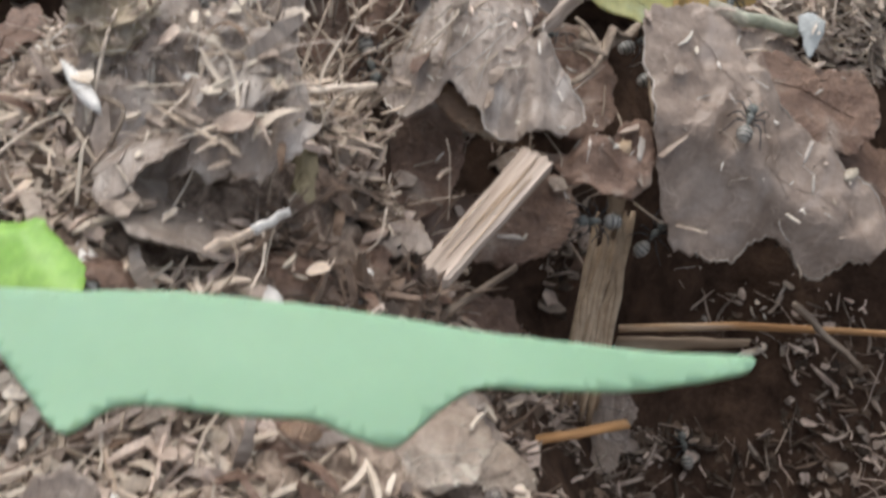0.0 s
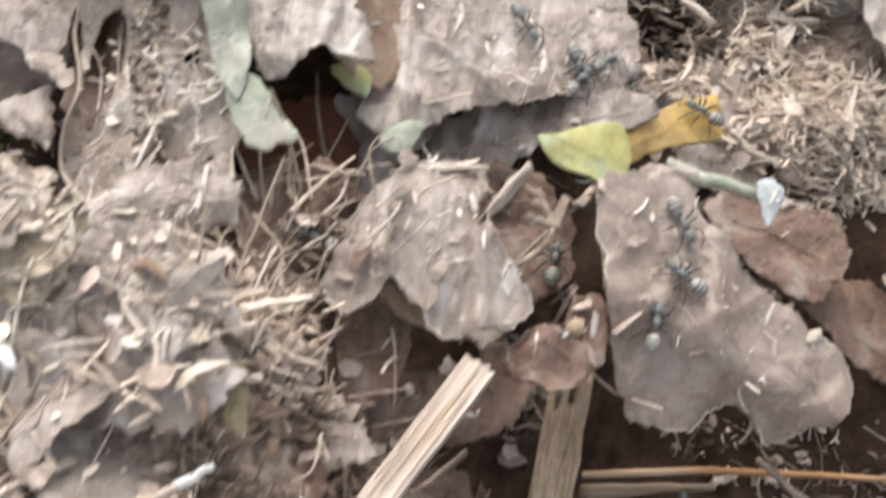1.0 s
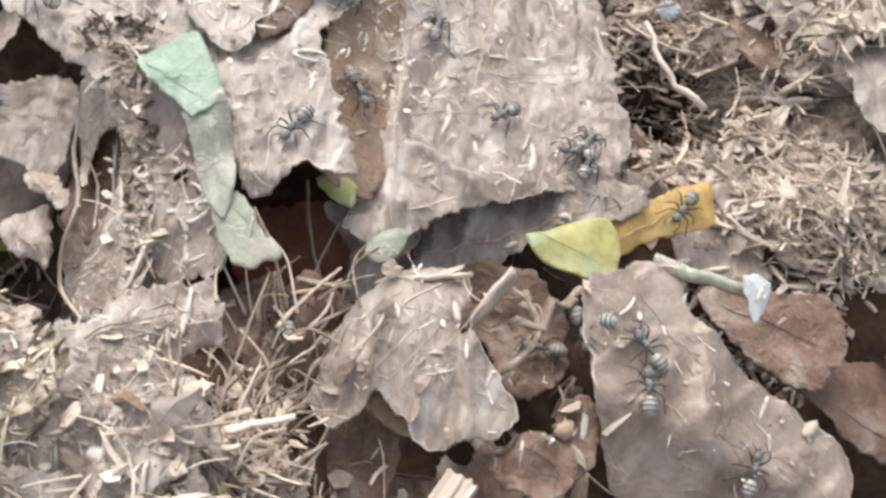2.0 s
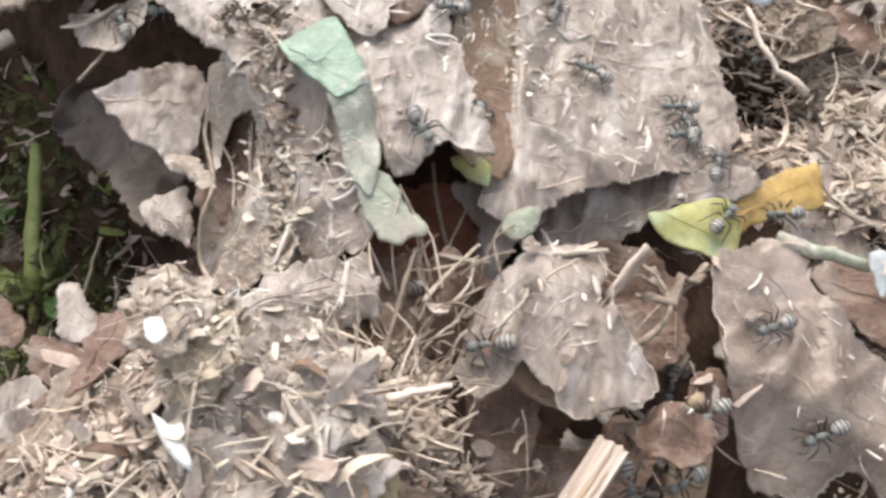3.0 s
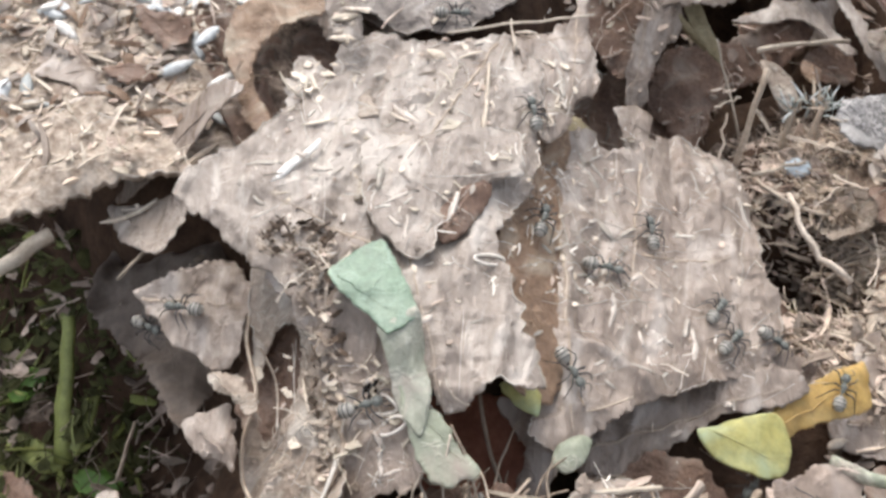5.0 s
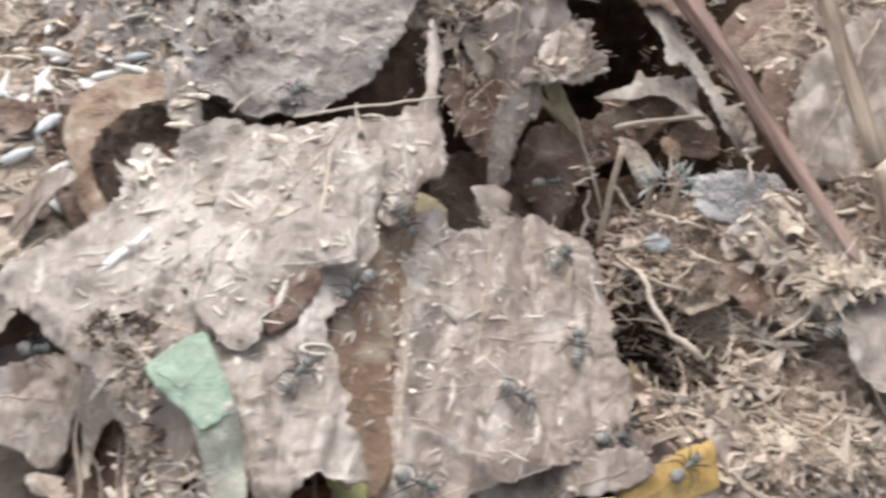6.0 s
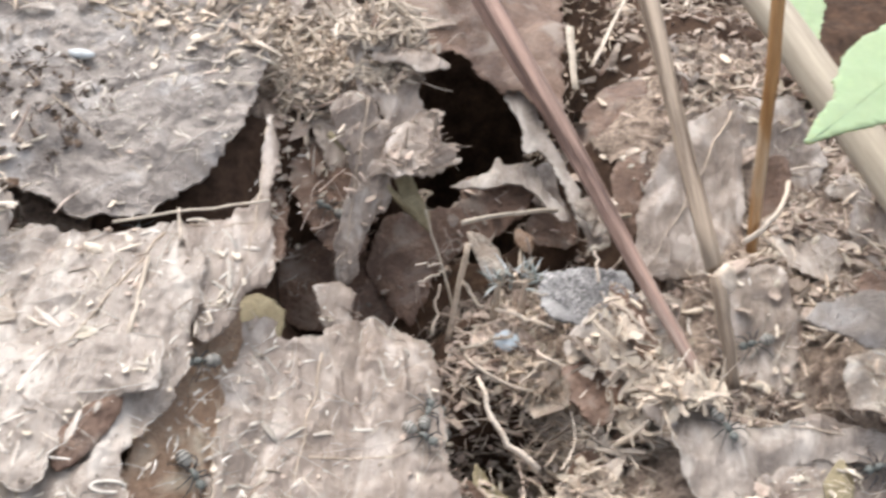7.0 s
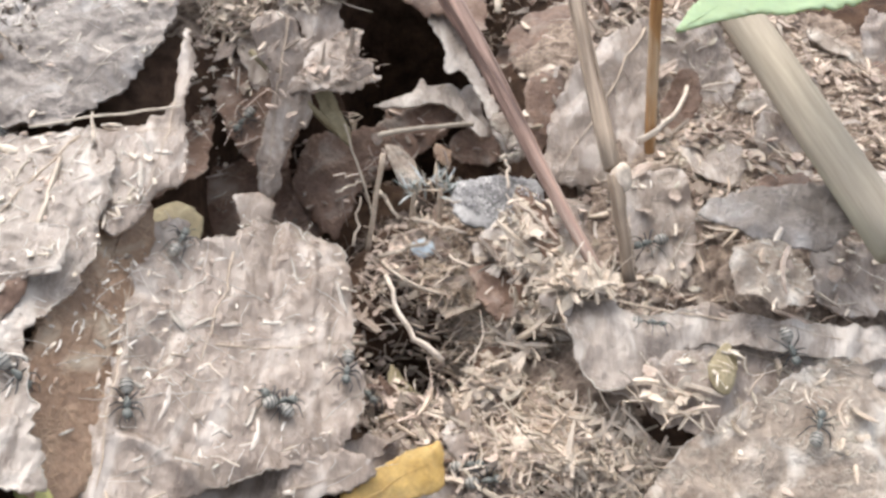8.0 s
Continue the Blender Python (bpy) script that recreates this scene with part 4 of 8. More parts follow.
leaf("dry_leaf", "dark brown leaf lining the gap beside straw", "leaf_brown", (0.1030, 0.2285, 0.0120), (-0.1, 0.3),
     [(-13.8, 5.5), (-4.4, 9.2), (11.0, 5.6), (12.5, -2.4), (5.8, -9.4), (-2.1, -6.7), (-9.0, -1.8)], wrinkle=1.0, ribs=[((-12.8, 4.7), (10.5, -1.7), 0.35), ((-2.7, 2.2), (4.8, 6.6), 0.2)], seed=21)
leaf("dry_leaf", "dark brown leaf lying over the soil hollow", "leaf_brown", (0.1190, 0.2243, -0.0000), (-0.3, 0.3),
     [(-19.2, 2.7), (-7.6, 7.1), (9.0, 8.6), (17.0, 2.3), (10.8, -9.5), (-0.7, -8.4), (-9.4, -2.7)], wrinkle=1.2, ribs=[((-18.1, 2.0), (11.0, -7.5), 0.35)], seed=22)
leaf("dry_leaf", "small brown knobbly leaf piece on a twig", "leaf_brown", (0.0600, 0.1915, 0.0250), (0, 0.2),
     [(-8.1, 1.9), (-3.7, 2.9), (4.3, 4.4), (6.4, 1.1), (5.6, -2.5), (0.5, -4.9), (-5.1, -3.0)], wrinkle=2.6, jag=0.6, creases=4, seed=23)
leaf("oval_leaf", "small oval sage-green leaflet", "leaf_sage", (0.0368, 0.2215, 0.0368), (-0.2, 0.3),
     [(-3.2, -2.0), (-2.2, 0.7), (1.0, 2.9), (3.1, 2.6), (2.1, -0.9), (-0.9, -3.4)], wrinkle=0.3, jag=0.1, clean=True, curl=0.3, seed=24)
leaf("yellow_leaf", "yellow-green fallen leaf with a darker tip", "leaf_yellow", (0.0670, 0.2311, 0.0280), (-0.2, 0.3),
     [(-8.2, 2.2), (-3.5, 3.9), (5.0, 5.7), (7.3, 1.6), (6.5, -3.1), (2.5, -5.1), (-3.2, -3.8), (-6.5, -1.3)], wrinkle=0.5, jag=0.15, dome=1.5, clean=True, ribs=[((-6.9, 1.8), (6.1, -2.7), 0.18)], seed=25)
leaf("yellow_leaf", "bright orange-yellow fallen leaf", "leaf_orange", (0.0840, 0.2463, 0.0210), (-0.1, 0.35),
     [(-10.2, -7.4), (-7.9, -0.2), (-0.4, 4.0), (8.4, 9.1), (9.4, 1.0), (4.5, -1.7), (-3.9, -4.8)], wrinkle=0.7, jag=0.3, dome=1.0, clean=True, ribs=[((-9.1, -5.7), (8.7, 5.3), 0.18)], seed=26)
leaf("yellow_leaf", "small yellow leaf point under the torn edge", "leaf_yellow", (0.0290, 0.2285, 0.0415), (0, 0.2),
     [(-4.1, 2.0), (-0.3, 2.7), (2.4, 0.4), (2.3, -3.0), (-0.3, -2.1)], wrinkle=0.4, jag=0.2, clean=True, seed=27)
leaf("dry_leaf", "small brown leaf beside the yellow leaves", "leaf", (0.0787, 0.2534, 0.0180), (-0.2, 0.3),
     [(-6.4, 0.5), (0.4, 4.4), (7.1, 3.5), (2.2, -2.8), (-3.4, -5.7)], wrinkle=1.0, seed=28)
leaf("dry_leaf", "brown leaf tucked beneath the yellow leaves", "leaf", (0.0973, 0.2474, 0.0100), (-0.2, 0.3),
     [(-9.0, 2.6), (3.8, 6.5), (10.4, 3.3), (7.2, -4.2), (-3.0, -5.1), (-9.4, -3.1)], wrinkle=1.0, seed=29)
leaf("dry_leaf", "grey-violet leaf in the straw litter", "leaf_grey", (0.1167, 0.2961, 0.0261), (-0.1, 0.2),
     [(-16.0, 4.5), (-3.4, 17.9), (14.0, 17.7), (11.1, -13.3), (1.4, -16.3), (-7.1, -10.5)], wrinkle=1.0, jag=0.4, seed=30)
leaf("dry_leaf", "hanging pale tan leaf over a dark hollow", "leaf", (0.0574, 0.3414, 0.0378), (0, 1.1),
     [(-7.5, 11.8), (-0.7, 14.7), (5.9, 10.6), (7.5, 5.5), (6.1, -2.3), (1.9, -6.8), (-1.2, -13.7), (-3.9, -14.7), (-5.2, -10.4), (-3.3, -4.4), (-2.2, 1.7), (-5.9, 6.7)], wrinkle=1.0, jag=0.5, veins=0.6, creases=3, ribs=[((1.1, 12.5), (-3.3, -13.4), 0.35), ((1.4, 5.7), (5.5, 1.5), 0.2)], seed=31)
leaf("dry_leaf", "small notched brown leaf tip", "leaf", (0.0697, 0.3427, 0.0460), (-0.1, 0.3),
     [(-7.1, 2.1), (-0.6, 7.9), (8.5, 2.2), (3.8, -4.7), (-4.6, -7.5)], wrinkle=0.8, jag=0.8, seed=32)
leaf("dry_leaf", "ragged brown leaf at the rim of a black hole", "leaf", (0.0627, 0.3642, 0.0495), (0, 0.6),
     [(-5.6, 16.1), (1.1, 18.4), (8.8, 12.3), (9.6, 5.2), (7.8, -1.8), (9.8, -9.2), (10.5, -17.0), (5.7, -18.4), (2.3, -12.6), (-0.6, -6.6), (-6.1, -1.9), (-10.5, 6.7)], wrinkle=1.2, jag=1.2, creases=3, seed=33)
leaf("dry_leaf", "spiky grey leaf reaching over a hollow", "leaf_grey", (0.0932, 0.3546, 0.0283), (0, 0.1),
     [(-14.2, -0.8), (-7.1, 3.7), (-3.6, 7.2), (-2.0, 10.6), (-0.3, 7.4), (4.8, 9.5), (7.1, 7.1), (8.1, 2.7), (11.4, -3.8), (14.2, -10.5), (11.2, -10.6), (7.3, -3.6), (3.4, 0.8), (-2.8, 0.8), (-7.7, -0.7)], wrinkle=0.35, jag=0.4, curl=0.4, clean=True, seed=34)
leaf("dry_leaf", "torn grey leaf with a round hole below the stem", "leaf_grey", (0.1029, 0.3590, 0.0338), (0, 0.2),
     [(-5.1, 26.9), (-1.4, 15.2), (0.4, 6.7), (4.0, -1.4), (6.1, -8.3), (8.0, -17.6), (12.6, -19.9), (12.3, -25.1), (7.9, -26.9), (5.9, -20.2), (3.6, -11.9), (1.0, -3.3), (-2.0, 2.3), (-5.9, 1.3), (-6.4, 11.9), (-8.8, 16.6), (-12.6, 24.3)], wrinkle=0.5, jag=0.5, curl=0.4, clean=True, seed=35)
leaf("dry_leaf", "brown leaf wall inside the hollow", "leaf_brown", (0.0775, 0.3434, 0.0161), (-0.1, 0.7),
     [(-12.2, -12.8), (-18.0, -4.4), (-13.1, 5.3), (0.6, 9.0), (14.6, 16.4), (23.2, 13.7), (14.8, 4.5), (1.0, -2.6), (-4.2, -12.1), (-6.7, -16.8)], wrinkle=1.2, seed=36)
leaf("dry_leaf", "shaded brown leaf at the back of the hollow", "leaf_brown", (0.0518, 0.3356, 0.0100), (-0.1, 0.7),
     [(-18.3, -3.8), (-13.8, 5.6), (-0.7, 10.3), (10.4, 6.8), (19.0, -2.7), (8.4, -8.1), (-4.9, -8.1)], wrinkle=1.2, seed=37)
leaf("dry_leaf", "small pink-brown leaf corner at a sheet's tip", "leaf", (0.0546, 0.3127, 0.0260), (-0.2, 0.3),
     [(-5.6, 3.5), (-1.1, 6.1), (2.7, 4.1), (2.0, -1.1), (7.0, -2.7), (-0.6, -5.9), (-4.4, -4.0)], wrinkle=0.6, jag=0.6, seed=38)
leaf("yellow_leaf", "small yellow-olive leaf end", "leaf_olive", (0.0378, 0.3046, 0.0300), (-0.2, 0.2),
     [(-5.8, 1.2), (-0.7, 6.4), (5.4, 2.1), (3.8, -4.9), (-2.8, -4.9)], wrinkle=0.4, jag=0.3, seed=39)
leaf("dry_leaf", "pale brown leaf propped behind thin stems", "leaf", (0.1323, 0.3366, 0.0402), (-0.1, 0.4),
     [(-15.4, -16.0), (-12.6, -1.7), (-5.6, 12.6), (6.5, 23.7), (14.2, 28.0), (13.2, 4.7), (9.8, -14.3), (0.2, -17.5), (-10.4, -19.4)], wrinkle=1.0, jag=0.5, clean=True, creases=3, ribs=[((12.4, 24.5), (-11.5, -16.9), 0.4), ((5.6, 12.6), (11.8, 4.5), 0.22), ((-0.9, 1.3), (4.7, -12.2), 0.22), ((2.3, 7.7), (-10.5, 0.0), 0.22)], seed=40)
leaf("dry_leaf", "dark brown curled leaf edge by a stem", "leaf_brown", (0.1192, 0.3389, 0.0401), (-0.3, 0.4),
     [(-5.1, 2.3), (4.0, 12.8), (4.9, 5.6), (0.6, -8.9), (-4.4, -11.8)], wrinkle=0.8, seed=41)
leaf("dry_leaf", "broad lavender-grey leaf folded across the litter", "leaf_grey", (0.1465, 0.2705, 0.0366), (0.05, 0.25),
     [(-31.3, 10.6), (-25.1, 11.4), (-20.1, 6.3), (-13.8, 3.6), (-3.8, 4.9), (5.7, 2.4), (31.3, -0.4), (29.7, -6.5), (17.2, -5.4), (4.6, -3.8), (-3.8, -1.9), (-11.6, -4.2), (-18.8, -10.3), (-24.2, -11.4), (-27.8, -5.7), (-29.5, 1.4)], wrinkle=1.0, jag=0.4, rods=24, clean=True, creases=5, ribs=[((-29.0, 8.4), (29.0, -3.5), 0.3)], seed=42)
leaf("dry_leaf", "dull grey-brown lower half of a folded leaf", "leaf", (0.1502, 0.2654, 0.0325), (0.05, 0.35),
     [(-31.1, 12.8), (-17.9, 9.2), (-4.1, 10.7), (12.4, 7.1), (31.1, 5.3), (27.8, -9.7), (9.0, -12.0), (-8.4, -12.8), (-17.8, -10.6), (-24.7, -3.2)], wrinkle=1.2, jag=0.5, rods=30, creases=6, ribs=[((-28.0, 10.0), (24.0, -4.0), 0.3), ((-8.0, 3.0), (-12.0, -9.0), 0.2)], seed=202)
leaf("dry_leaf", "translucent pale leaf skin by the stem foot", "leaf_pale", (0.1187, 0.2874, 0.0321), (0.1, 0.3),
     [(-11.1, 11.2), (-1.5, 14.7), (3.9, 7.8), (8.4, -5.2), (5.1, -16.9), (-0.0, -12.0), (-4.8, 0.5)], wrinkle=1.2, jag=0.5, seed=43)
leaf("dry_leaf", "dark grey leaf slab lying in the litter", "leaf_ash", (0.1594, 0.2909, 0.0485), (0.05, 0.2),
     [(-15.6, 1.9), (-4.1, 7.0), (12.3, 7.9), (15.6, 3.6), (13.1, -3.7), (5.1, -7.9), (-6.5, -4.9)], wrinkle=0.7, jag=0.5, clean=True, curl=0.5, creases=2, seed=44)
leaf("dry_leaf", "crumpled whitish leaf piece", "leaf_pale", (0.1555, 0.2782, 0.0455), (0, 0.4),
     [(-7.9, 3.6), (-0.7, 6.8), (4.7, 5.2), (8.2, 0.4), (5.8, -6.1), (-1.0, -6.8), (-8.2, -4.7)], wrinkle=1.6, jag=0.6, creases=3, seed=45)
leaf("dry_leaf", "pale crusted leaf on the lower litter", "leaf_pale", (0.1531, 0.2520, 0.0298), (0.05, 0.3),
     [(-24.0, -10.2), (-17.6, -3.3), (-13.4, 0.3), (-6.6, 3.9), (2.6, 8.0), (12.2, 12.9), (24.5, 15.0), (17.5, -13.8), (0.3, -15.0), (-24.5, -14.1)], wrinkle=1.4, jag=0.7, creases=6, rods=40, seed=46)
leaf("dry_leaf", "grey-brown leaf against the stems", "leaf", (0.1398, 0.2992, 0.0361), (0.1, 0.3),
     [(-5.8, 11.7), (5.4, 14.0), (7.3, 1.4), (3.8, -11.5), (-4.0, -13.7), (-6.7, -1.9)], wrinkle=1.4, jag=0.5, seed=47)
leaf("yellow_leaf", "small faded yellow-green leaf scrap", "leaf_olive", (0.1447, 0.2619, 0.0360), (0.1, 0.2),
     [(-2.6, 1.5), (1.9, 6.1), (2.4, 0.1), (0.5, -4.5), (-2.3, -3.2)], wrinkle=0.4, jag=0.2, seed=48)
leaf("dry_leaf", "yellowish leaf under the torn sheet corner", "leaf_olive", (0.0899, 0.2803, 0.0020), (-0.1, 0.3),
     [(-6.0, 8.8), (0.2, 2.9), (7.6, -1.5), (6.3, -6.5), (-2.2, -4.8), (-5.9, 1.1)], wrinkle=0.6, seed=49)
leaf("dry_leaf", "brown leaf in the back litter", "leaf_brown", (0.1205, 0.3738, 0.0330), (0, 0.2),
     [(-10.5, -2.8), (-2.0, 15.0), (10.7, 20.4), (10.1, -1.5), (0.1, -16.2), (-8.3, -14.8)], wrinkle=1.2, seed=50)
leaf("dry_leaf", "dark brown leaf at the bank of the hollow", "leaf_brown", (0.1246, 0.3691, 0.0300), (0, 0.3),
     [(-6.1, 4.7), (5.0, 11.0), (8.9, 3.6), (0.5, -9.5), (-8.3, -9.9)], wrinkle=1.0, seed=51)
leaf("dry_leaf", "brown crumpled leaf film over a lump of litter", "leaf", (0.0047, 0.1813, 0.0470), (0, 0.25),
     [(-11.2, -8.8), (-11.8, -0.1), (-9.9, 7.1), (-2.8, 9.3), (7.0, 9.3), (12.4, 6.1), (12.4, -0.1), (8.9, -5.3), (1.0, -8.4), (-6.0, -9.2)], wrinkle=2.2, jag=1.2, dome=6.0, grain=0.8, rods=40, creases=5, seed=52)
leaf("dry_leaf", "tan crumpled leaf piece on the lump", "crust_olive", (-0.0015, 0.1830, 0.0510), (0, 0.2),
     [(-4.1, -2.6), (-3.4, 3.8), (1.9, 5.8), (4.4, 1.7), (2.4, -3.7), (-1.2, -4.9)], wrinkle=1.8, jag=0.8, seed=53)
leaf("dry_leaf", "pinkish pale leaf beside the lump", "leaf_pale", (-0.0186, 0.1872, 0.0300), (0.1, 0.2),
     [(-7.9, 3.3), (-0.9, 6.4), (3.7, 3.9), (6.6, -1.2), (3.2, -5.6), (-4.7, -6.8)], wrinkle=1.4, jag=0.6, seed=54)
leaf("dry_leaf", "curled dark leaf with a ribbed edge above the soil", "leaf_brown", (0.0469, 0.1813, -0.0020), (-0.2, 0.5),
     [(-5.8, 2.4), (-2.0, 4.7), (4.8, 5.6), (5.9, -0.1), (4.1, -5.1), (-1.7, -5.4), (-5.2, -2.2)], wrinkle=1.4, jag=0.6, veins=1.2, seed=55)
leaf("dry_leaf", "grey-green withered leaf in the lower litter", "leaf_grey", (0.0368, 0.1603, 0.0160), (0, 0.3),
     [(-4.0, 2.8), (-0.6, 4.9), (3.4, 2.8), (3.5, -2.1), (0.6, -5.1), (-2.9, -3.4)], wrinkle=1.2, jag=0.5, seed=56)
leaf("dry_leaf", "curled orange-brown leaf strip in the litter", "leaf_olive", (0.0203, 0.1751, 0.0340), (0, 0.3),
     [(-1.4, 3.8), (0.3, 4.3), (1.7, 1.9), (1.4, -3.2), (-0.3, -5.5), (-1.7, -1.4)], wrinkle=1.2, jag=0.4, seed=57)
leaf("dry_leaf", "broad brown leaf under the straw litter", "leaf", (0.0033, 0.1833, 0.0280), (0.1, 0.3),
     [(-7.4, 2.8), (0.1, 4.0), (6.5, 2.7), (6.0, -2.9), (0.3, -4.7), (-5.6, -1.9)], wrinkle=1.8, jag=0.8, seed=58)
leaf("dry_leaf", "dark brown leaf piece in the straw litter", "leaf_brown", (0.0261, 0.1691, 0.0240), (0.1, 0.3),
     [(-6.4, 2.5), (-0.9, 5.8), (5.3, 3.1), (6.0, -2.6), (0.7, -5.7), (-4.7, -3.2)], wrinkle=1.8, jag=0.8, seed=59)
leaf("dry_leaf", "brown leaf piece in the lower litter", "leaf", (0.0171, 0.1560, 0.0280), (-0.1, 0.2),
     [(-5.7, 1.8), (-0.9, 4.6), (4.3, 2.0), (3.9, -3.5), (-1.7, -5.0)], wrinkle=1.8, jag=0.8, seed=60)
leaf("dry_leaf", "brown torn leaf low in the litter", "leaf_brown", (-0.0022, 0.1543, 0.0300), (0.1, 0.2),
     [(-5.4, 3.5), (-0.4, 5.2), (4.5, 1.4), (3.4, -4.6), (-2.1, -5.5)], wrinkle=1.8, jag=0.8, seed=61)
leaf("dry_leaf", "pale crusted leaf crest of the lump", "crust", (-0.0079, 0.1868, 0.0540), (0, 0.2),
     [(-5.0, -1.9), (-4.4, 4.1), (0.1, 6.0), (4.7, 4.0), (5.5, -1.1), (1.6, -5.7), (-2.6, -5.3)], wrinkle=2.2, jag=1.2, seed=62)
leaf("dry_leaf", "tan crusted leaf on the lump's side", "crust_olive", (-0.0024, 0.1815, 0.0510), (0.1, 0.3),
     [(-5.9, 0.8), (-0.9, 4.3), (4.1, 3.7), (5.3, -0.4), (1.2, -4.7), (-3.7, -3.8)], wrinkle=1.8, jag=0.9, seed=63)
leaf("dry_leaf", "lilac-grey silky leaf film on the lump", "leaf_grey", (0.0131, 0.1791, 0.0490), (0.2, 0.3),
     [(-5.7, 2.6), (-1.1, 5.2), (3.7, 5.0), (5.8, 0.2), (4.6, -4.9), (-1.3, -6.0), (-5.9, -2.0)], wrinkle=1.6, jag=0.6, seed=64)
leaf("dry_leaf", "brown leaf film between the lump and a torn sheet", "leaf", (0.0057, 0.1992, 0.0420), (0, 0.4),
     [(-11.8, -0.6), (-6.1, 3.5), (1.5, 5.5), (9.4, 5.3), (11.4, 0.1), (5.7, -4.6), (-1.9, -5.1), (-8.2, -4.1)], wrinkle=1.8, jag=0.9, creases=3, seed=65)
leaf("dry_leaf", "grey leaf in the lower straw", "leaf_grey", (-0.0336, 0.1829, 0.0220), (0, 0.1),
     [(-11.0, 1.1), (-4.1, 5.5), (5.5, 6.7), (10.6, 2.7), (9.9, -4.1), (-0.6, -6.4), (-10.4, -5.5)], wrinkle=1.4, jag=0.6, seed=66)
leaf("dry_leaf", "dark shrivelled leaf at the hollow's rim", "leaf_brown", (-0.0322, 0.2025, 0.0180), (0, 0.2),
     [(-10.2, 2.7), (-4.5, 5.0), (7.2, 1.1), (10.6, -2.4), (3.0, -3.8), (-6.2, -2.6)], wrinkle=1.6, jag=0.8, seed=67)
leaf("dry_leaf", "brown leaf blade leaning into the hollow", "leaf_brown", (-0.0572, 0.2218, 0.0040), (0.2, 0.2),
     [(-7.5, 9.2), (-0.8, 5.3), (8.0, -2.9), (7.1, -7.1), (-0.0, -4.6), (-6.9, 0.1)], wrinkle=1.2, jag=0.5, seed=68)
leaf("dry_leaf", "dark red-brown leaf below the green tip", "leaf_brown", (0.0183, 0.2105, 0.0300), (0, 0.3),
     [(-5.9, 4.5), (1.9, 6.4), (6.5, 2.2), (4.4, -5.8), (-1.5, -6.2), (-5.4, -1.2)], wrinkle=1.2, jag=0.6, seed=69)
leaf("dry_leaf", "dark curled leaf in the gap by the broad leaf", "leaf_brown", (0.0674, 0.2003, 0.0200), (-0.1, 0.3),
     [(-3.1, 3.3), (1.0, 5.6), (3.9, 1.5), (1.3, -4.6), (-3.1, -5.9)], wrinkle=1.2, jag=0.6, seed=70)
leaf("dry_leaf", "brown leaf floor of a shaded gap", "leaf_brown", (0.0546, 0.2233, 0.0170), (-0.1, 0.3),
     [(-14.5, 3.7), (-6.0, 7.8), (6.5, 10.5), (12.8, 2.5), (11.3, -8.9), (3.0, -11.8), (-2.4, -3.3), (-10.7, -0.6)], wrinkle=1.4, jag=0.7, seed=71)
leaf("dry_leaf", "dull brown leaf under the arched one", "leaf_brown", (0.0438, 0.1950, 0.0110), (-0.1, 0.3),
     [(-16.5, 5.7), (-6.2, 2.0), (3.9, 1.6), (10.9, 7.4), (15.9, 3.0), (12.3, -5.4), (-4.3, -9.6), (-16.0, -4.7)], wrinkle=1.4, jag=0.7, seed=72)
leaf("dry_leaf", "brown film hanging from the sheet's lower edge", "leaf", (0.0325, 0.2291, 0.0280), (0.0, 0.5),
     [(-7.0, 5.2), (-1.5, 8.2), (2.5, 5.7), (8.4, 1.6), (3.0, -3.9), (-0.4, -9.3), (-3.3, -6.9), (-1.8, -0.7)], wrinkle=0.9, jag=0.6, creases=2, seed=73)
leaf("dry_leaf", "brown leaf lip round the rusty opening", "leaf_brown", (-0.0303, 0.2958, 0.0481), (-0.5, 0.1),
     [(-8.5, 16.2), (-1.6, 19.5), (-1.7, 8.9), (0.3, -1.3), (4.6, -7.9), (7.7, -13.5), (5.2, -16.5), (-0.4, -8.1), (-5.7, 2.7)], wrinkle=1.2, jag=0.6, seed=74)
leaf("dry_leaf", "tan leaf rim above the rusty opening", "leaf", (-0.0204, 0.3134, 0.0500), (-0.2, 0.3),
     [(-13.7, -3.6), (-8.3, 5.0), (2.4, 10.9), (8.5, 5.3), (11.1, -1.9), (7.8, -3.4), (5.0, 0.7), (-3.7, -2.3), (-9.1, -10.6)], wrinkle=1.2, jag=0.7, seed=75)
leaf("dry_leaf", "grey leaf piece behind the main sheet", "leaf_grey", (-0.0003, 0.3300, 0.0450), (0, 0.3),
     [(-11.0, 1.0), (-2.5, 12.4), (10.2, 8.5), (8.8, -5.1), (1.0, -10.7), (-6.6, -6.1)], wrinkle=1.2, jag=0.6, seed=76)
leaf("dry_leaf", "brown leaf piece behind the opening", "leaf", (-0.0274, 0.3284, 0.0520), (0, 0.3),
     [(-16.1, -3.6), (-7.5, 9.4), (11.9, 13.8), (15.9, 1.5), (9.3, -3.4), (-2.2, -7.1), (-11.2, -10.6)], wrinkle=1.2, jag=0.6, seed=77)
leaf("dry_leaf", "brown leaf in the shaded back litter", "leaf", (0.1163, 0.3611, 0.0200), (-0.1, 0.4),
     [(-18.4, 4.3), (-3.3, 13.1), (16.7, 9.8), (17.0, -10.3), (-0.1, -12.9), (-11.9, -4.0)], wrinkle=1.6, jag=0.7, seed=78)
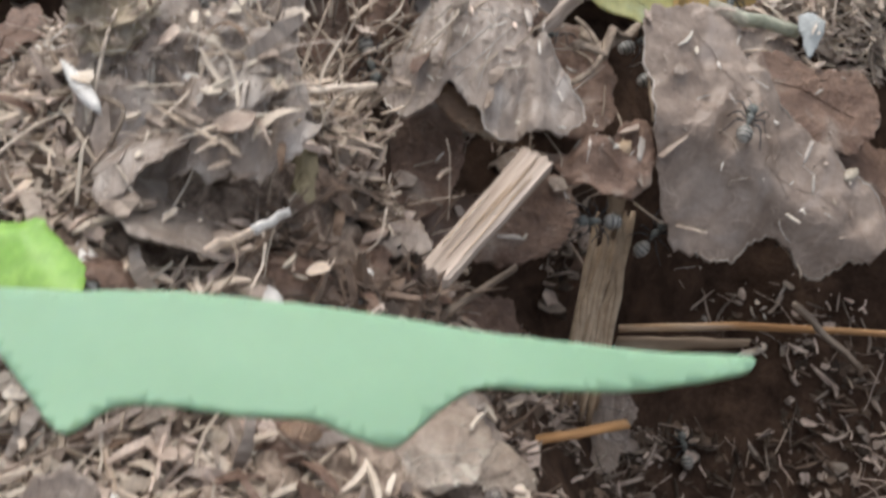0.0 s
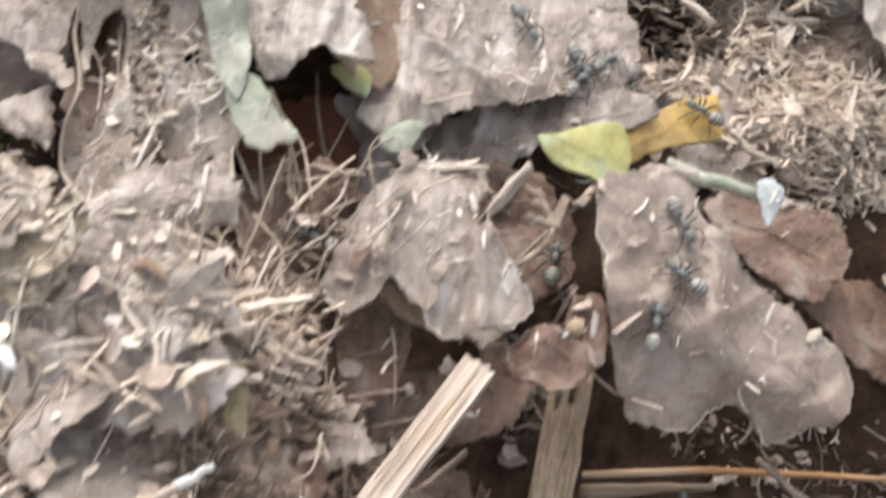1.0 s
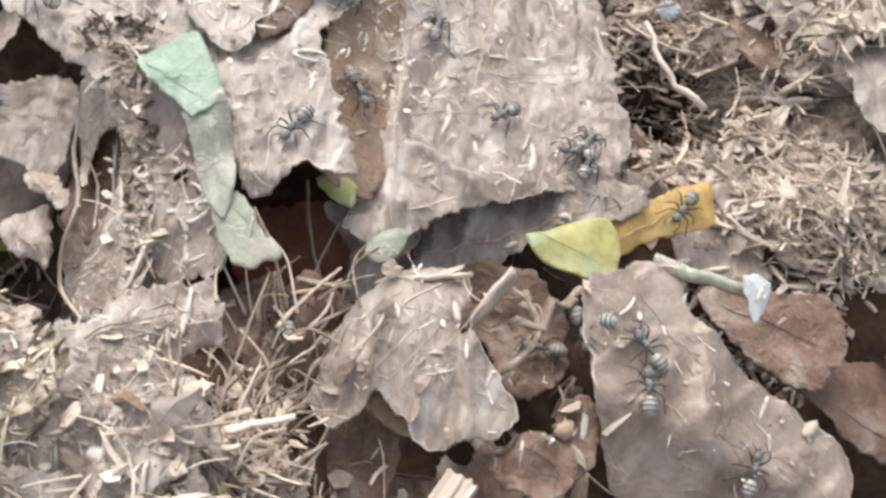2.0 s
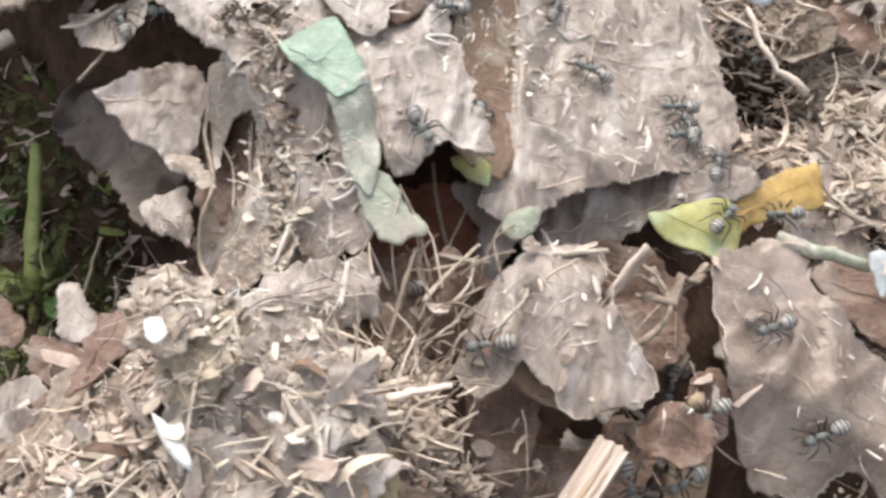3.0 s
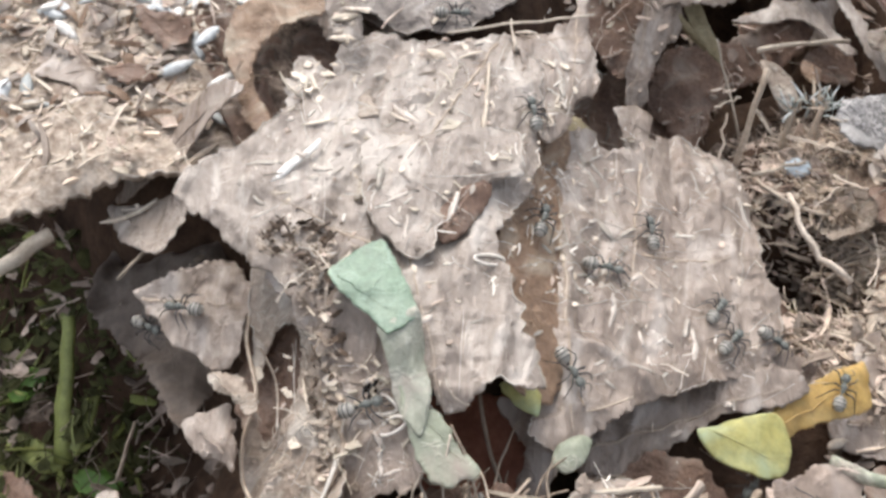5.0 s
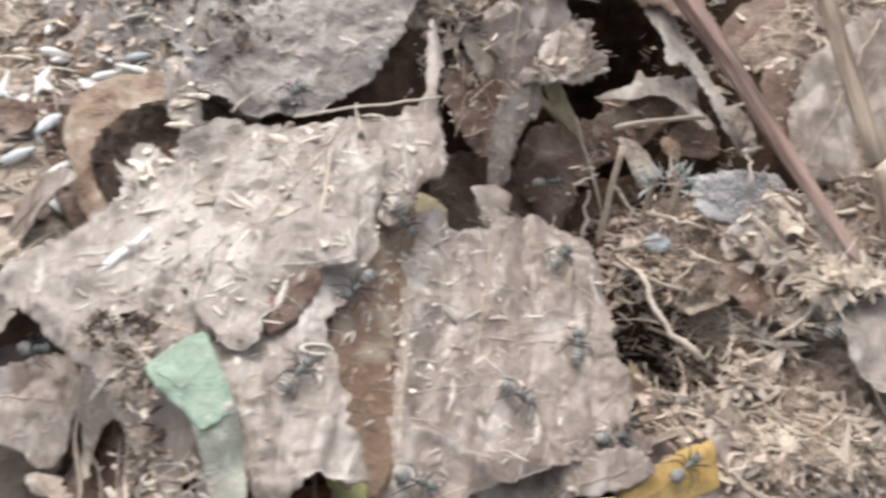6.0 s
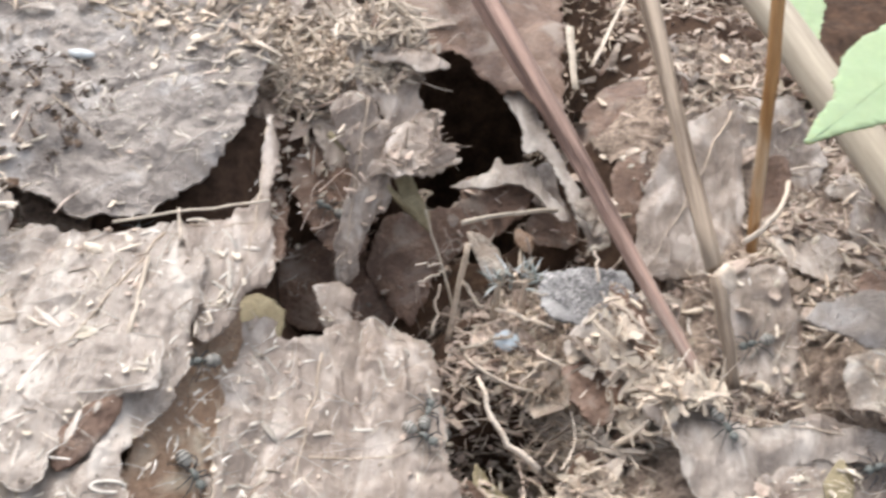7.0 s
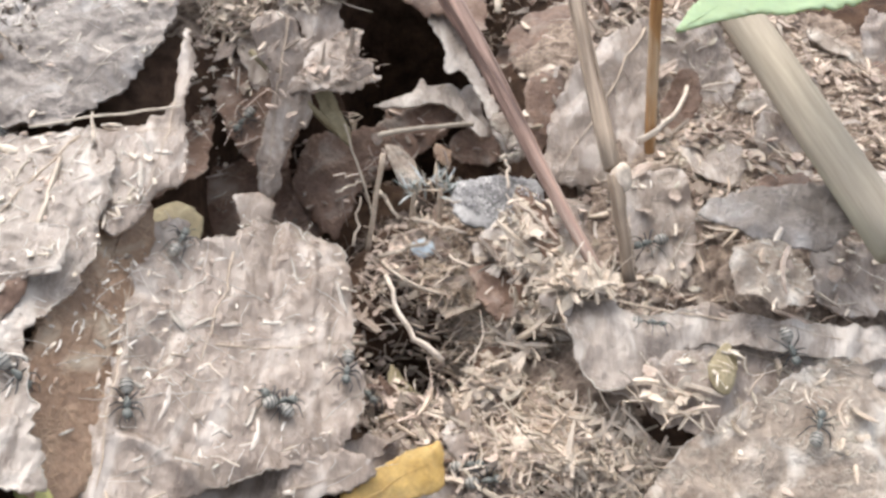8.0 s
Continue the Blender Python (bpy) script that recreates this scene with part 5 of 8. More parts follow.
leaf("dry_leaf", "torn light brown leaf tip over a dark gap", "leaf", (0.0674, 0.3476, 0.0400), (-0.1, 0.4),
     [(-10.7, 0.2), (0.2, 7.9), (12.8, 2.4), (4.5, -4.8), (-6.8, -5.8)], wrinkle=1.4, jag=0.9, seed=80)
leaf("dry_leaf", "pale leaf piece beside the straw", "leaf_pale", (0.1073, 0.2722, 0.0140), (-0.1, 0.3),
     [(-9.1, 0.9), (-1.4, 6.6), (8.0, 6.6), (5.9, -6.5), (-3.4, -7.6)], wrinkle=1.2, jag=0.6, seed=81)
leaf("dry_leaf", "brown leaf overhanging a black hole", "leaf_brown", (0.0872, 0.4037, 0.0444), (0, 0.1),
     [(-17.5, -5.9), (-13.9, -14.4), (-8.0, -11.4), (-2.3, -19.0), (3.1, -25.4), (8.9, -24.9), (13.9, -33.4), (19.9, -30.7), (21.6, -2.4), (24.6, 30.2), (22.0, 62.0), (-8.0, 68.0), (-24.0, 46.0), (-22.9, 14.7)], wrinkle=1.2, jag=1.0, creases=3, seed=82)
leaf("dry_leaf", "brown crumpled leaf behind the slender stem", "leaf", (0.1569, 0.3585, 0.0361), (0, 0.4),
     [(-10.1, 16.1), (5.2, 18.6), (13.7, 4.0), (8.4, -13.5), (-6.4, -18.6), (-10.8, -6.6)], wrinkle=1.8, jag=0.8, seed=84)
leaf("dry_leaf", "brown leaf piece by the pale stem", "leaf_brown", (0.1792, 0.3411, 0.0320), (0, 0.3),
     [(-4.8, 10.3), (6.6, 9.1), (11.4, -2.4), (4.0, -10.7), (-6.6, -8.0), (-10.6, 1.6)], wrinkle=1.6, jag=0.8, seed=85)
leaf("dry_leaf", "light brown leaf in the stem's shade", "leaf", (0.1793, 0.2878, 0.0340), (0, 0.3),
     [(-7.6, 7.7), (2.0, 6.7), (10.9, 3.0), (8.3, -7.2), (-3.7, -7.5), (-9.8, -2.7)], wrinkle=1.6, jag=0.8, seed=86)
leaf("green_leaf", "fresh pale green blade leaf above the litter", "fresh_blade", (0.0316, 0.1255, 0.0660), (0, 0.05),
     [(-29.7, 3.3), (-23.3, 4.0), (-15.2, 4.7), (-6.8, 4.7), (1.7, 4.6), (10.2, 4.1), (18.8, 4.2), (25.4, 4.7), (29.3, 5.1), (29.1, 3.9), (25.1, 2.4), (18.6, 0.6), (12.4, -0.4), (8.2, -0.6), (5.5, -2.7), (2.6, -5.9), (-0.6, -5.5), (-3.1, -4.6), (-8.1, -4.8), (-13.2, -4.5), (-17.0, -5.0), (-19.8, -7.4), (-23.3, -4.3), (-26.8, -0.6)], wrinkle=0.12, jag=0.05, lie=False, thick=0.5, dome=1.0, curl=0.2, seed=87)
leaf("green_leaf", "bright green leaf tip in the corner of the litter", "leaf_fresh", (-0.0027, 0.1474, 0.0460), (0.1, 0.1),
     [(-7.4, 4.0), (-1.5, 5.6), (2.1, 3.1), (4.8, 0.6), (5.5, -3.9), (1.0, -4.8), (-4.6, -4.5)], wrinkle=0.6, jag=0.3, clean=True, seed=88)
leaf("green_leaf", "fresh pale green leaf with pointed lobes overhead", "fresh_green", (0.1548, 0.3101, 0.0931), (0, 0.1),
     [(-25.7, -21.1), (-18.7, -10.4), (-13.8, 0.9), (-5.0, 10.0), (6.8, 20.1), (29.2, 38.1), (31.8, 15.1), (14.1, -7.9), (4.4, -12.3), (-6.3, -15.0), (-16.7, -17.4)], wrinkle=0.8, jag=0.5, lie=False, thick=0.5, dome=1.0, curl=0.3, ribs=[((-24.0, -20.0), (23.1, 21.6), 0.1), ((-9.8, -6.7), (4.4, 12.6), 0.06), ((-7.3, -4.9), (5.7, -8.5), 0.06)], seed=89)
leaf("green_leaf", "fresh green stem leaf behind the pale stem", "fresh_green", (0.1660, 0.3856, 0.0621), (0, 0.2),
     [(-2.4, 12.6), (8.8, 15.8), (2.8, -4.0), (-1.4, -13.4), (-4.3, -10.6), (-3.6, -0.4)], wrinkle=0.5, lie=False, seed=90)
straw("bark_strip", "thin upright brown twig at the bark strip", "bark", (0.0688, 0.2030, 0.0000), (0.0650, 0.2003, 0.0220), 1.4, 1.6, flat=0.7, ridge=0.5, category='stick', seed=91)
straw("grass_stalk", "long yellow-brown dry grass stalk across the soil", "stem_orange", (0.0740, 0.1986, -0.0200), (0.1296, 0.2004, -0.0150), 0.9, 0.7, bend=-1.0, category='stalk', seed=92)
straw("grass_stalk", "broad tan dry grass blade across the soil", "bark", (0.0738, 0.1962, -0.0220), (0.0979, 0.1986, -0.0200), 2.4, 1.2, flat=0.25, category='stalk', seed=93)
straw("grass_stalk", "tan dry stalk low over the soil", "stem_orange", (0.0353, 0.1602, -0.0100), (0.0743, 0.1788, -0.0200), 1.2, 1.0, flat=0.5, category='stalk', seed=94)
straw("twig", "thin grey-brown twig leaning over the soil", "stem_brown", (0.1005, 0.1961, -0.0050), (0.1149, 0.1919, -0.0150), 1.0, 1.1, category='twig', seed=95)
straw("twig", "thin olive twig lying on dark soil", "stem_pale", (0.1093, 0.2109, -0.0450), (0.1217, 0.1929, -0.0500), 1.0, 0.8, category='twig', seed=96)
straw("twig", "thin dark twig across the shaded cavity", "stem_brown", (0.0398, 0.1723, 0.0120), (0.0507, 0.1846, 0.0100), 0.9, 0.7, category='twig', seed=97)
straw("plant_stem", "reddish-brown woody stem leaning out of the litter", "stem_red", (0.1268, 0.2777, 0.0360), (0.0762, 0.4214, 0.0632), 1.0, 3.6, flat=0.95, sides=16, ridge=0.3, steps=12, category='stem', kink=0.0012, seed=98)
straw("plant_stem", "slender ridged brown stem with a pale joint", "stem_brown", (0.1275, 0.3026, 0.0500), (0.1182, 0.3876, 0.0804), 1.8, 2.4, flat=0.9, sides=12, ridge=0.4, steps=10, category='stem', kink=0.0006, seed=99)
straw("plant_stem", "dark split foot of a slender stem", "stem_brown", (0.1306, 0.2841, 0.0360), (0.1276, 0.3007, 0.0500), 1.2, 1.6, flat=0.9, sides=10, ridge=0.4, category='stem', kink=0.0008, seed=100)
straw("plant_stem", "thin bright orange-brown dry stem", "stem_orange", (0.1363, 0.3087, 0.0500), (0.1280, 0.3211, 0.1130), 1.1, 1.2, flat=0.8, sides=10, ridge=0.25, steps=10, category='stem', kink=0.0008, seed=101)
straw("plant_stem", "thick pale smooth stem crossing over the litter", "stem_pale", (0.1782, 0.2786, 0.0520), (0.1451, 0.4026, 0.0730), 4.6, 4.4, flat=1, sides=14, ridge=0.06, steps=12, category='stem', kink=0.0006, seed=102)
straw("twig", "pale dry twig bent against the orange stem", "straw_pale", (0.1319, 0.3043, 0.0560), (0.1449, 0.3214, 0.0580), 0.9, 0.8, bend=2.0, category='twig', seed=103)
straw("straw_stalk", "pale thin straw arched over the hollow", "straw_pale", (0.0801, 0.3303, 0.0360), (0.1026, 0.3387, 0.0340), 0.7, 0.6, bend=-1.2, seed=104)
straw("twig", "pale kinked twig along the sheet's edge", "straw_pale", (0.0817, 0.3096, 0.0160), (0.0959, 0.2996, 0.0160), 0.5, 0.55, bend=2.0, seed=105)
straw("twig", "pale crooked root in the straw litter", "straw_pale", (0.0820, 0.2905, 0.0300), (0.0938, 0.2745, 0.0220), 0.55, 0.8, bend=2.0, kink=0.003, seed=106)
straw("twig", "upright pale straw at the edge of the litter", "straw", (0.0783, 0.3166, 0.0120), (0.0812, 0.3234, 0.0360), 0.9, 0.8, seed=107)
straw("straw_stalk", "thick pale straw poking from the hollow", "straw_pale", (-0.0652, 0.2521, 0.0340), (-0.0568, 0.2607, 0.0360), 1.7, 1.7, seed=108)
straw("straw_stalk", "thin grey straw hanging below a leaf", "straw", (-0.0446, 0.2561, 0.0300), (-0.0374, 0.2626, 0.0360), 0.6, 0.6, seed=109)
straw("straw_stalk", "thin pale stalk standing in the hollow", "straw", (-0.0484, 0.2393, -0.0120), (-0.0457, 0.2483, -0.0040), 0.7, 0.5, seed=110)
straw("straw_stalk", "flat pale straw lying at the lump's foot", "straw_pale", (-0.0275, 0.1928, 0.0260), (-0.0133, 0.1880, 0.0280), 2.2, 1.6, flat=0.4, seed=111)
straw("straw_stalk", "long thin straw in the lower litter", "straw_pale", (-0.0415, 0.1843, 0.0220), (-0.0341, 0.1911, 0.0240), 0.6, 0.6, seed=112)
straw("green_stalk", "bright green grass stalk in a dark hollow", "weed", (-0.0665, 0.2508, -0.0260), (-0.0671, 0.2741, -0.0040), 2.2, 1.5, category='stalk', flat=0.6, kink=0.0012, ridge=0.15, seed=113)
straw("green_stalk", "green grass blade lying in a dark hollow", "weed", (-0.0700, 0.2585, -0.0360), (-0.0546, 0.2708, -0.0340), 2.6, 1.0, flat=0.25, category='stalk', seed=114)
straw("green_stalk", "green grass stalk deep in the hollow", "grass", (-0.0778, 0.2834, -0.0360), (-0.0603, 0.2605, -0.0380), 2.6, 1.6, flat=0.4, category='stalk', seed=115)
straw("green_stalk", "pale-green flower stalk with a white tip", "leaf_sage", (0.0789, 0.2272, 0.0300), (0.0921, 0.2207, 0.0320), 1.5, 1.0, category='stalk', seed=116)
straw("straw_stalk", "pale straw beside the folded leaf", "straw_pale", (0.0191, 0.1865, 0.0380), (0.0279, 0.1893, 0.0380), 0.9, 0.6, seed=117)
straw("straw_stalk", "broken pale husky straw on the lump's foot", "straw_pale", (0.0152, 0.1817, 0.0380), (0.0216, 0.1846, 0.0380), 1.0, 0.5, seed=118)
straw("straw_stalk", "pale bluish-white straw splinter", "white", (0.0163, 0.1617, 0.0380), (0.0203, 0.1635, 0.0400), 0.7, 0.5, seed=119)
straw("straw_stalk", "pale brown straw joined to a white splinter", "straw", (0.0106, 0.1588, 0.0360), (0.0166, 0.1618, 0.0380), 0.8, 0.7, seed=120)
straw("twig", "thin brown twig leaning on the lump", "stem_brown", (0.0178, 0.1898, 0.0380), (0.0211, 0.2117, 0.0400), 0.5, 0.35, seed=121)
straw("straw_stalk", "yellow-brown straw along a leaf's edge", "bark", (0.0678, 0.2196, 0.03), (0.0695, 0.2049, 0.024), 0.45, 0.35, seed=123)
straw("straw_stalk", "pale straw along the fold of the leaf", "straw_pale", (0.0395, 0.2144, 0.0370), (0.0500, 0.2162, 0.0370), 0.8, 0.7, seed=124)
straw("wood_splinter", "short pale broken stick in the gap", "wood", (0.0498, 0.2092, 0.0340), (0.0562, 0.2175, 0.0365), 1.3, 1.9, flat=0.4, ridge=0.7, sides=12, category='stick', seed=125)
leaf("petal", "bluish-lilac withered petal hanging by the stalk", "bluish", (0.0928, 0.2184, 0.0340), (0.2, 0.6),
     [(-2.0, 2.6), (0.2, 3.0), (2.1, 1.2), (1.2, -1.7), (-0.2, -3.8), (-1.3, -1.3)], wrinkle=0.4, jag=0.2, category='petal', seed=126)
leaf("yellow_flake", "pale yellow flake stuck on the leaf sheet", "leaf_pale", (-0.0020, 0.2812, 0.0535), (0, 0.1),
     [(-3.2, -2.1), (-2.6, 3.4), (-0.2, 5.0), (2.8, 1.6), (3.1, -3.5), (-0.0, -4.4)], wrinkle=0.4, jag=0.7, category='flake', seed=127)
leaf("white_flake", "white flake stuck on the litter lump", "white", (-0.0074, 0.1819, 0.0565), (0, 0.2),
     [(-1.5, 1.1), (0.5, 1.4), (1.5, -0.2), (0.5, -1.5), (-1.0, -0.8)], wrinkle=0.3, jag=0.2, category='flake', clean=True, seed=128)
leaf("dry_leaf", "narrow green-brown leaf strip in the hollow", "leaf_olive", (0.0691, 0.3420, 0.0340), (-0.2, 0.6),
     [(-5.1, 6.0), (-1.8, 5.4), (3.0, -0.9), (5.1, -6.4), (1.8, -4.6), (-2.9, 0.4)], wrinkle=0.5, jag=0.3, seed=129)
straw("grass_stalk", "olive stalk rising from the hollow", "leaf_olive", (0.0497, 0.3492, 0.0450), (0.0710, 0.3385, 0.0300), 1.0, 1.2, category='stalk', seed=130)
straw("bark_strip", "pale twisted bark fibre by the stem", "straw_pale", (0.1111, 0.4038, 0.0450), (0.1109, 0.3810, 0.0400), 1.4, 1.0, flat=0.4, category='stick', seed=131)
straw("twig", "thin pale twig in the back litter", "straw_pale", (0.1166, 0.3924, 0.0400), (0.1291, 0.4215, 0.0450), 0.7, 0.6, category='twig', seed=132)
straw("twig", "pale hooked straw at the gap", "straw_pale", (0.1120, 0.3302, 0.0220), (0.1190, 0.3352, 0.0240), 0.7, 0.6, bend=1.5, category='twig', seed=133)
straw("straw_stalk", "pale straw along the leaf fold at the edge", "straw_pale", (0.0120, 0.3045, 0.0540), (0.0406, 0.3106, 0.0560), 0.32, 0.25, kink=0.002, seed=134)
straw("straw_stalk", "upright pale strip on the sheet's rim", "straw_pale", (0.0255, 0.2997, 0.0540), (0.0243, 0.3058, 0.0570), 1.0, 0.4, flat=0.4, seed=135)
straw("straw_stalk", "pale straw vein lying across the sheet", "straw_pale", (0.0536, 0.2797, 0.0200), (0.0784, 0.2865, 0.0140), 0.6, 0.5, kink=0.0008, seed=136)
straw("straw_stalk", "short pale straw on the sheet", "straw_pale", (0.0203, 0.2756, 0.0530), (0.0206, 0.2939, 0.0550), 0.8, 0.6, seed=137)
straw("straw_stalk", "pale split straw on the sheet", "straw_pale", (0.0001, 0.2572, 0.0530), (0.0023, 0.2726, 0.0530), 0.8, 0.7, seed=138)
straw("straw_stalk", "pale split husk on the sheet's rim", "straw_pale", (-0.0164, 0.2643, 0.0500), (-0.0105, 0.2742, 0.0500), 1.3, 1.0, flat=0.4, seed=139)
straw("straw_stalk", "thin pale root across the red cavity", "straw", (0.0219, 0.2403, 0.0300), (0.0280, 0.2181, 0.0260), 0.5, 0.5, bend=1.0, seed=140)
straw("straw_stalk", "thin pale root beside the red cavity", "straw", (0.0253, 0.2157, 0.0280), (0.0291, 0.2302, 0.0320), 0.4, 0.3, bend=-1.0, seed=141)
straw("straw_stalk", "long straw rim under the seed crust", "straw", (-0.0623, 0.2614, 0.0400), (-0.0491, 0.2714, 0.0400), 1.1, 0.9, seed=142)
straw("straw_stalk", "pale long straw on the seed crust", "straw_pale", (-0.0740, 0.3092, 0.0440), (-0.0533, 0.2986, 0.0460), 0.8, 0.7, seed=143)
straw("straw_stalk", "pale straw on the seed crust", "straw_pale", (-0.0536, 0.2966, 0.0440), (-0.0463, 0.3089, 0.0460), 0.9, 0.8, seed=144)
leaf("seed_crust", "tan crust of straw crumbs and seeds glued into a ledge", "crust", (-0.0537, 0.2970, 0.0447), (0, 0.05),
     [(-27.6, -43.2), (-15.2, -39.7), (-4.3, -36.9), (3.7, -30.2), (17.0, -26.3), (26.5, -27.3), (32.6, -26.0), (31.0, -14.4), (25.2, -0.1), (18.4, 17.5), (9.2, 39.3), (-3.4, 59.1), (-40.3, 68.3), (-72.9, 60.1)], wrinkle=1.6, jag=1.2, rods=160, category='crust', thick=1.2, seed=145)
leaf("dry_leaf", "grey upper film of the leaf sheet over a torn arch", "leaf_grey", (0.0137, 0.2591, 0.0548), (-0.05, 0.05),
     [(-13.5, 9.3), (-3.2, 13.5), (12.4, 14.2), (13.8, 5.3), (10.1, 2.9), (5.5, 1.7), (2.0, -1.8), (0.2, -7.3), (-0.4, -12.5), (-4.9, -13.5), (-9.0, -10.3), (-13.0, -1.5)], wrinkle=1.0, jag=0.6, rods=40, seed=146)
leaf("dry_leaf", "brown leaf showing through a torn arch", "leaf_brown", (0.0179, 0.2561, 0.0545), (-0.05, 0.1),
     [(-4.1, -6.1), (-3.9, -1.3), (-1.6, 3.8), (2.9, 7.1), (5.0, 5.9), (3.2, 0.7), (0.7, -3.2), (-2.2, -7.0)], wrinkle=0.5, jag=0.4, seed=147)
leaf("dry_leaf", "tan leaf hanging at the back of the hollow", "leaf_brown", (0.0509, 0.3465, 0.0300), (-0.1, 0.5),
     [(-10.8, 6.8), (-4.1, 14.0), (5.5, 11.8), (9.7, -1.6), (7.7, -13.2), (-0.9, -11.5), (-7.1, -6.3)], wrinkle=1.4, jag=0.8, seed=148)
leaf("dry_leaf", "brown leaf scrap closing the shaded slit", "leaf_brown", (0.0111, 0.3295, 0.0270), (0, 0.2),
     [(-30.7, 8.1), (-18.0, 5.5), (-3.0, -4.8), (10.0, -2.6), (18.6, 11.1), (28.3, 18.6), (29.6, -4.6), (11.2, -13.3), (-17.2, -11.7), (-28.9, -6.3)], wrinkle=1.0, jag=0.6, seed=149)
straw("leaf_strand", "thin tan root strand hanging in the red cavity", "vein", (0.0208, 0.2152, 0.0360), (0.0225, 0.2113, 0.0300), 0.5, 0.5, category='leaf strand', seed=155)
straw("twig", "thin root crossing the gap by the yellow leaf", "stem_brown", (0.0560, 0.2126, 0.0300), (0.0662, 0.2184, 0.0300), 0.8, 0.9, kink=0.003, category='twig', seed=156)
straw("twig", "crooked thin root in the gap", "stem_brown", (0.0584, 0.2211, 0.0280), (0.0613, 0.2134, 0.0280), 0.8, 0.7, kink=0.003, category='twig', seed=157)
leaf("green_leaf", "small green weed leaf low in the hollow", "weed", (-0.0737, 0.2530, -0.0260), (0.2, 0.4),
     [(7.4, -2.5), (2.6, 1.1), (-3.3, 3.7), (-7.0, 2.7), (-2.8, -1.0), (3.1, -4.1)], wrinkle=0.6, jag=0.2, seed=158)
leaf("green_leaf", "narrow green weed leaf beside a stalk", "weed", (-0.0624, 0.2586, -0.0200), (0.1, 0.5),
     [(-3.4, -4.3), (-0.5, 2.4), (2.0, 6.9), (2.0, 1.3), (-0.2, -6.4)], wrinkle=0.5, jag=0.2, seed=159)
leaf("green_leaf", "shaded green weed leaf in the hollow", "grass", (-0.0804, 0.2687, -0.0240), (0.2, 0.3),
     [(-4.6, 1.0), (0.2, 4.1), (5.1, 1.2), (2.1, -3.2), (-2.8, -3.0)], wrinkle=0.6, jag=0.2, seed=160)
leaf("green_leaf", "dark green weed leaf under the stalk", "grass", (-0.0587, 0.2478, -0.0280), (0.2, 0.3),
     [(-5.6, 1.9), (0.5, 3.5), (6.5, -0.4), (2.0, -3.2), (-3.5, -1.8)], wrinkle=0.6, jag=0.2, seed=161)
leaf("dry_leaf", "grey-brown film sagging below the sheet's edge", "leaf", (0.0572, 0.2396, 0.0225), (-0.1, 0.40),
     [(-19.3, -3.9), (-12.1, 0.3), (-3.2, 4.7), (7.9, 8.8), (19.2, 11.0), (23.3, 7.0), (14.1, 2.4), (3.0, -1.5), (-3.8, -6.5), (-10.6, -11.5), (-18.5, -10.7)], wrinkle=1.4, jag=0.5, creases=5, ribs=[((-15.7, -7.8), (19.2, 7.4), 0.3)], seed=162)
leaf("bract", "tan pointed bract with a bluish base in a withered tuft", "leaf_pale", (0.0858, 0.3270, 0.0300), (0, 0.5),
     [(-4.0, 4.9), (-1.1, 4.5), (2.8, 0.9), (4.5, -4.3), (2.2, -5.3), (-1.0, -2.4), (-3.3, 1.7)], wrinkle=0.4, jag=0.15, category='bract', clean=True, ribs=[((-3.6, 4.4), (3.2, -4.3), 0.25)], seed=165)
leaf("dry_leaf", "small pinkish-brown leaf beside a bluish tuft", "leaf_tan", (0.0956, 0.3369, 0.0260), (0, 0.4),
     [(-1.5, 2.9), (0.1, 2.1), (2.4, 0.4), (1.8, -3.0), (-0.8, -2.2), (-2.0, -0.2)], wrinkle=0.6, jag=0.4, seed=169)
leaf("dry_leaf", "grey-brown leaf hanging inside the hollow", "leaf_brown", (0.0890, 0.3577, 0.0220), (0, 0.5),
     [(-6.6, 2.8), (-2.8, 4.6), (3.0, 4.6), (6.8, 3.3), (6.3, -2.2), (3.0, -4.8), (-3.3, -5.6), (-6.4, -2.6)], wrinkle=1.0, jag=0.4, seed=170)
leaf("dry_leaf", "reddish-brown leaf in the depth of the hollow", "leaf_brown", (0.1053, 0.3510, 0.0180), (0, 0.5),
     [(-6.8, 2.3), (-0.2, 5.4), (4.8, 3.8), (6.5, -0.8), (3.9, -4.3), (-1.8, -4.2), (-6.4, -2.2)], wrinkle=1.0, jag=0.4, seed=171)
leaf("dry_leaf", "white curled leaf skin by the woody stem", "leaf_pale", (0.1103, 0.3367, 0.0340), (0.2, 0.4),
     [(-3.6, 4.3), (-0.5, 5.8), (1.9, 1.5), (3.0, -3.6), (0.3, -5.6), (-1.2, -2.4)], wrinkle=1.4, jag=0.4, seed=172)
leaf("sand_mound", "low heap of fine grey sand grains at a stem foot", "grit", (0.1073, 0.3136, 0.0310), (0, 0.35),
     [(-9.2, 6.5), (-4.8, 6.0), (1.5, 6.9), (8.4, 6.5), (10.6, 1.1), (9.5, -5.5), (6.3, -7.5), (0.9, -6.4), (-4.0, -5.9), (-8.8, -3.5), (-10.5, 1.7)], wrinkle=0.7, jag=0.6, category='sand', thick=0.6, curl=-0.4, dome=2.0, clean=True, seed=173)
straw("straw_stalk", "thin pale straw at the tuft in the litter", "straw_pale", (0.0702, 0.3225, 0.0300), (0.0758, 0.3234, 0.0300), 0.35, 0.24499999999999997, kink=0.0015, ridge=0.2, seed=174)
straw("straw_stalk", "thin pale straw at the tuft in the litter", "straw_pale", (0.0709, 0.3191, 0.0280), (0.0765, 0.3209, 0.0300), 0.3, 0.21, kink=0.0015, ridge=0.2, seed=175)
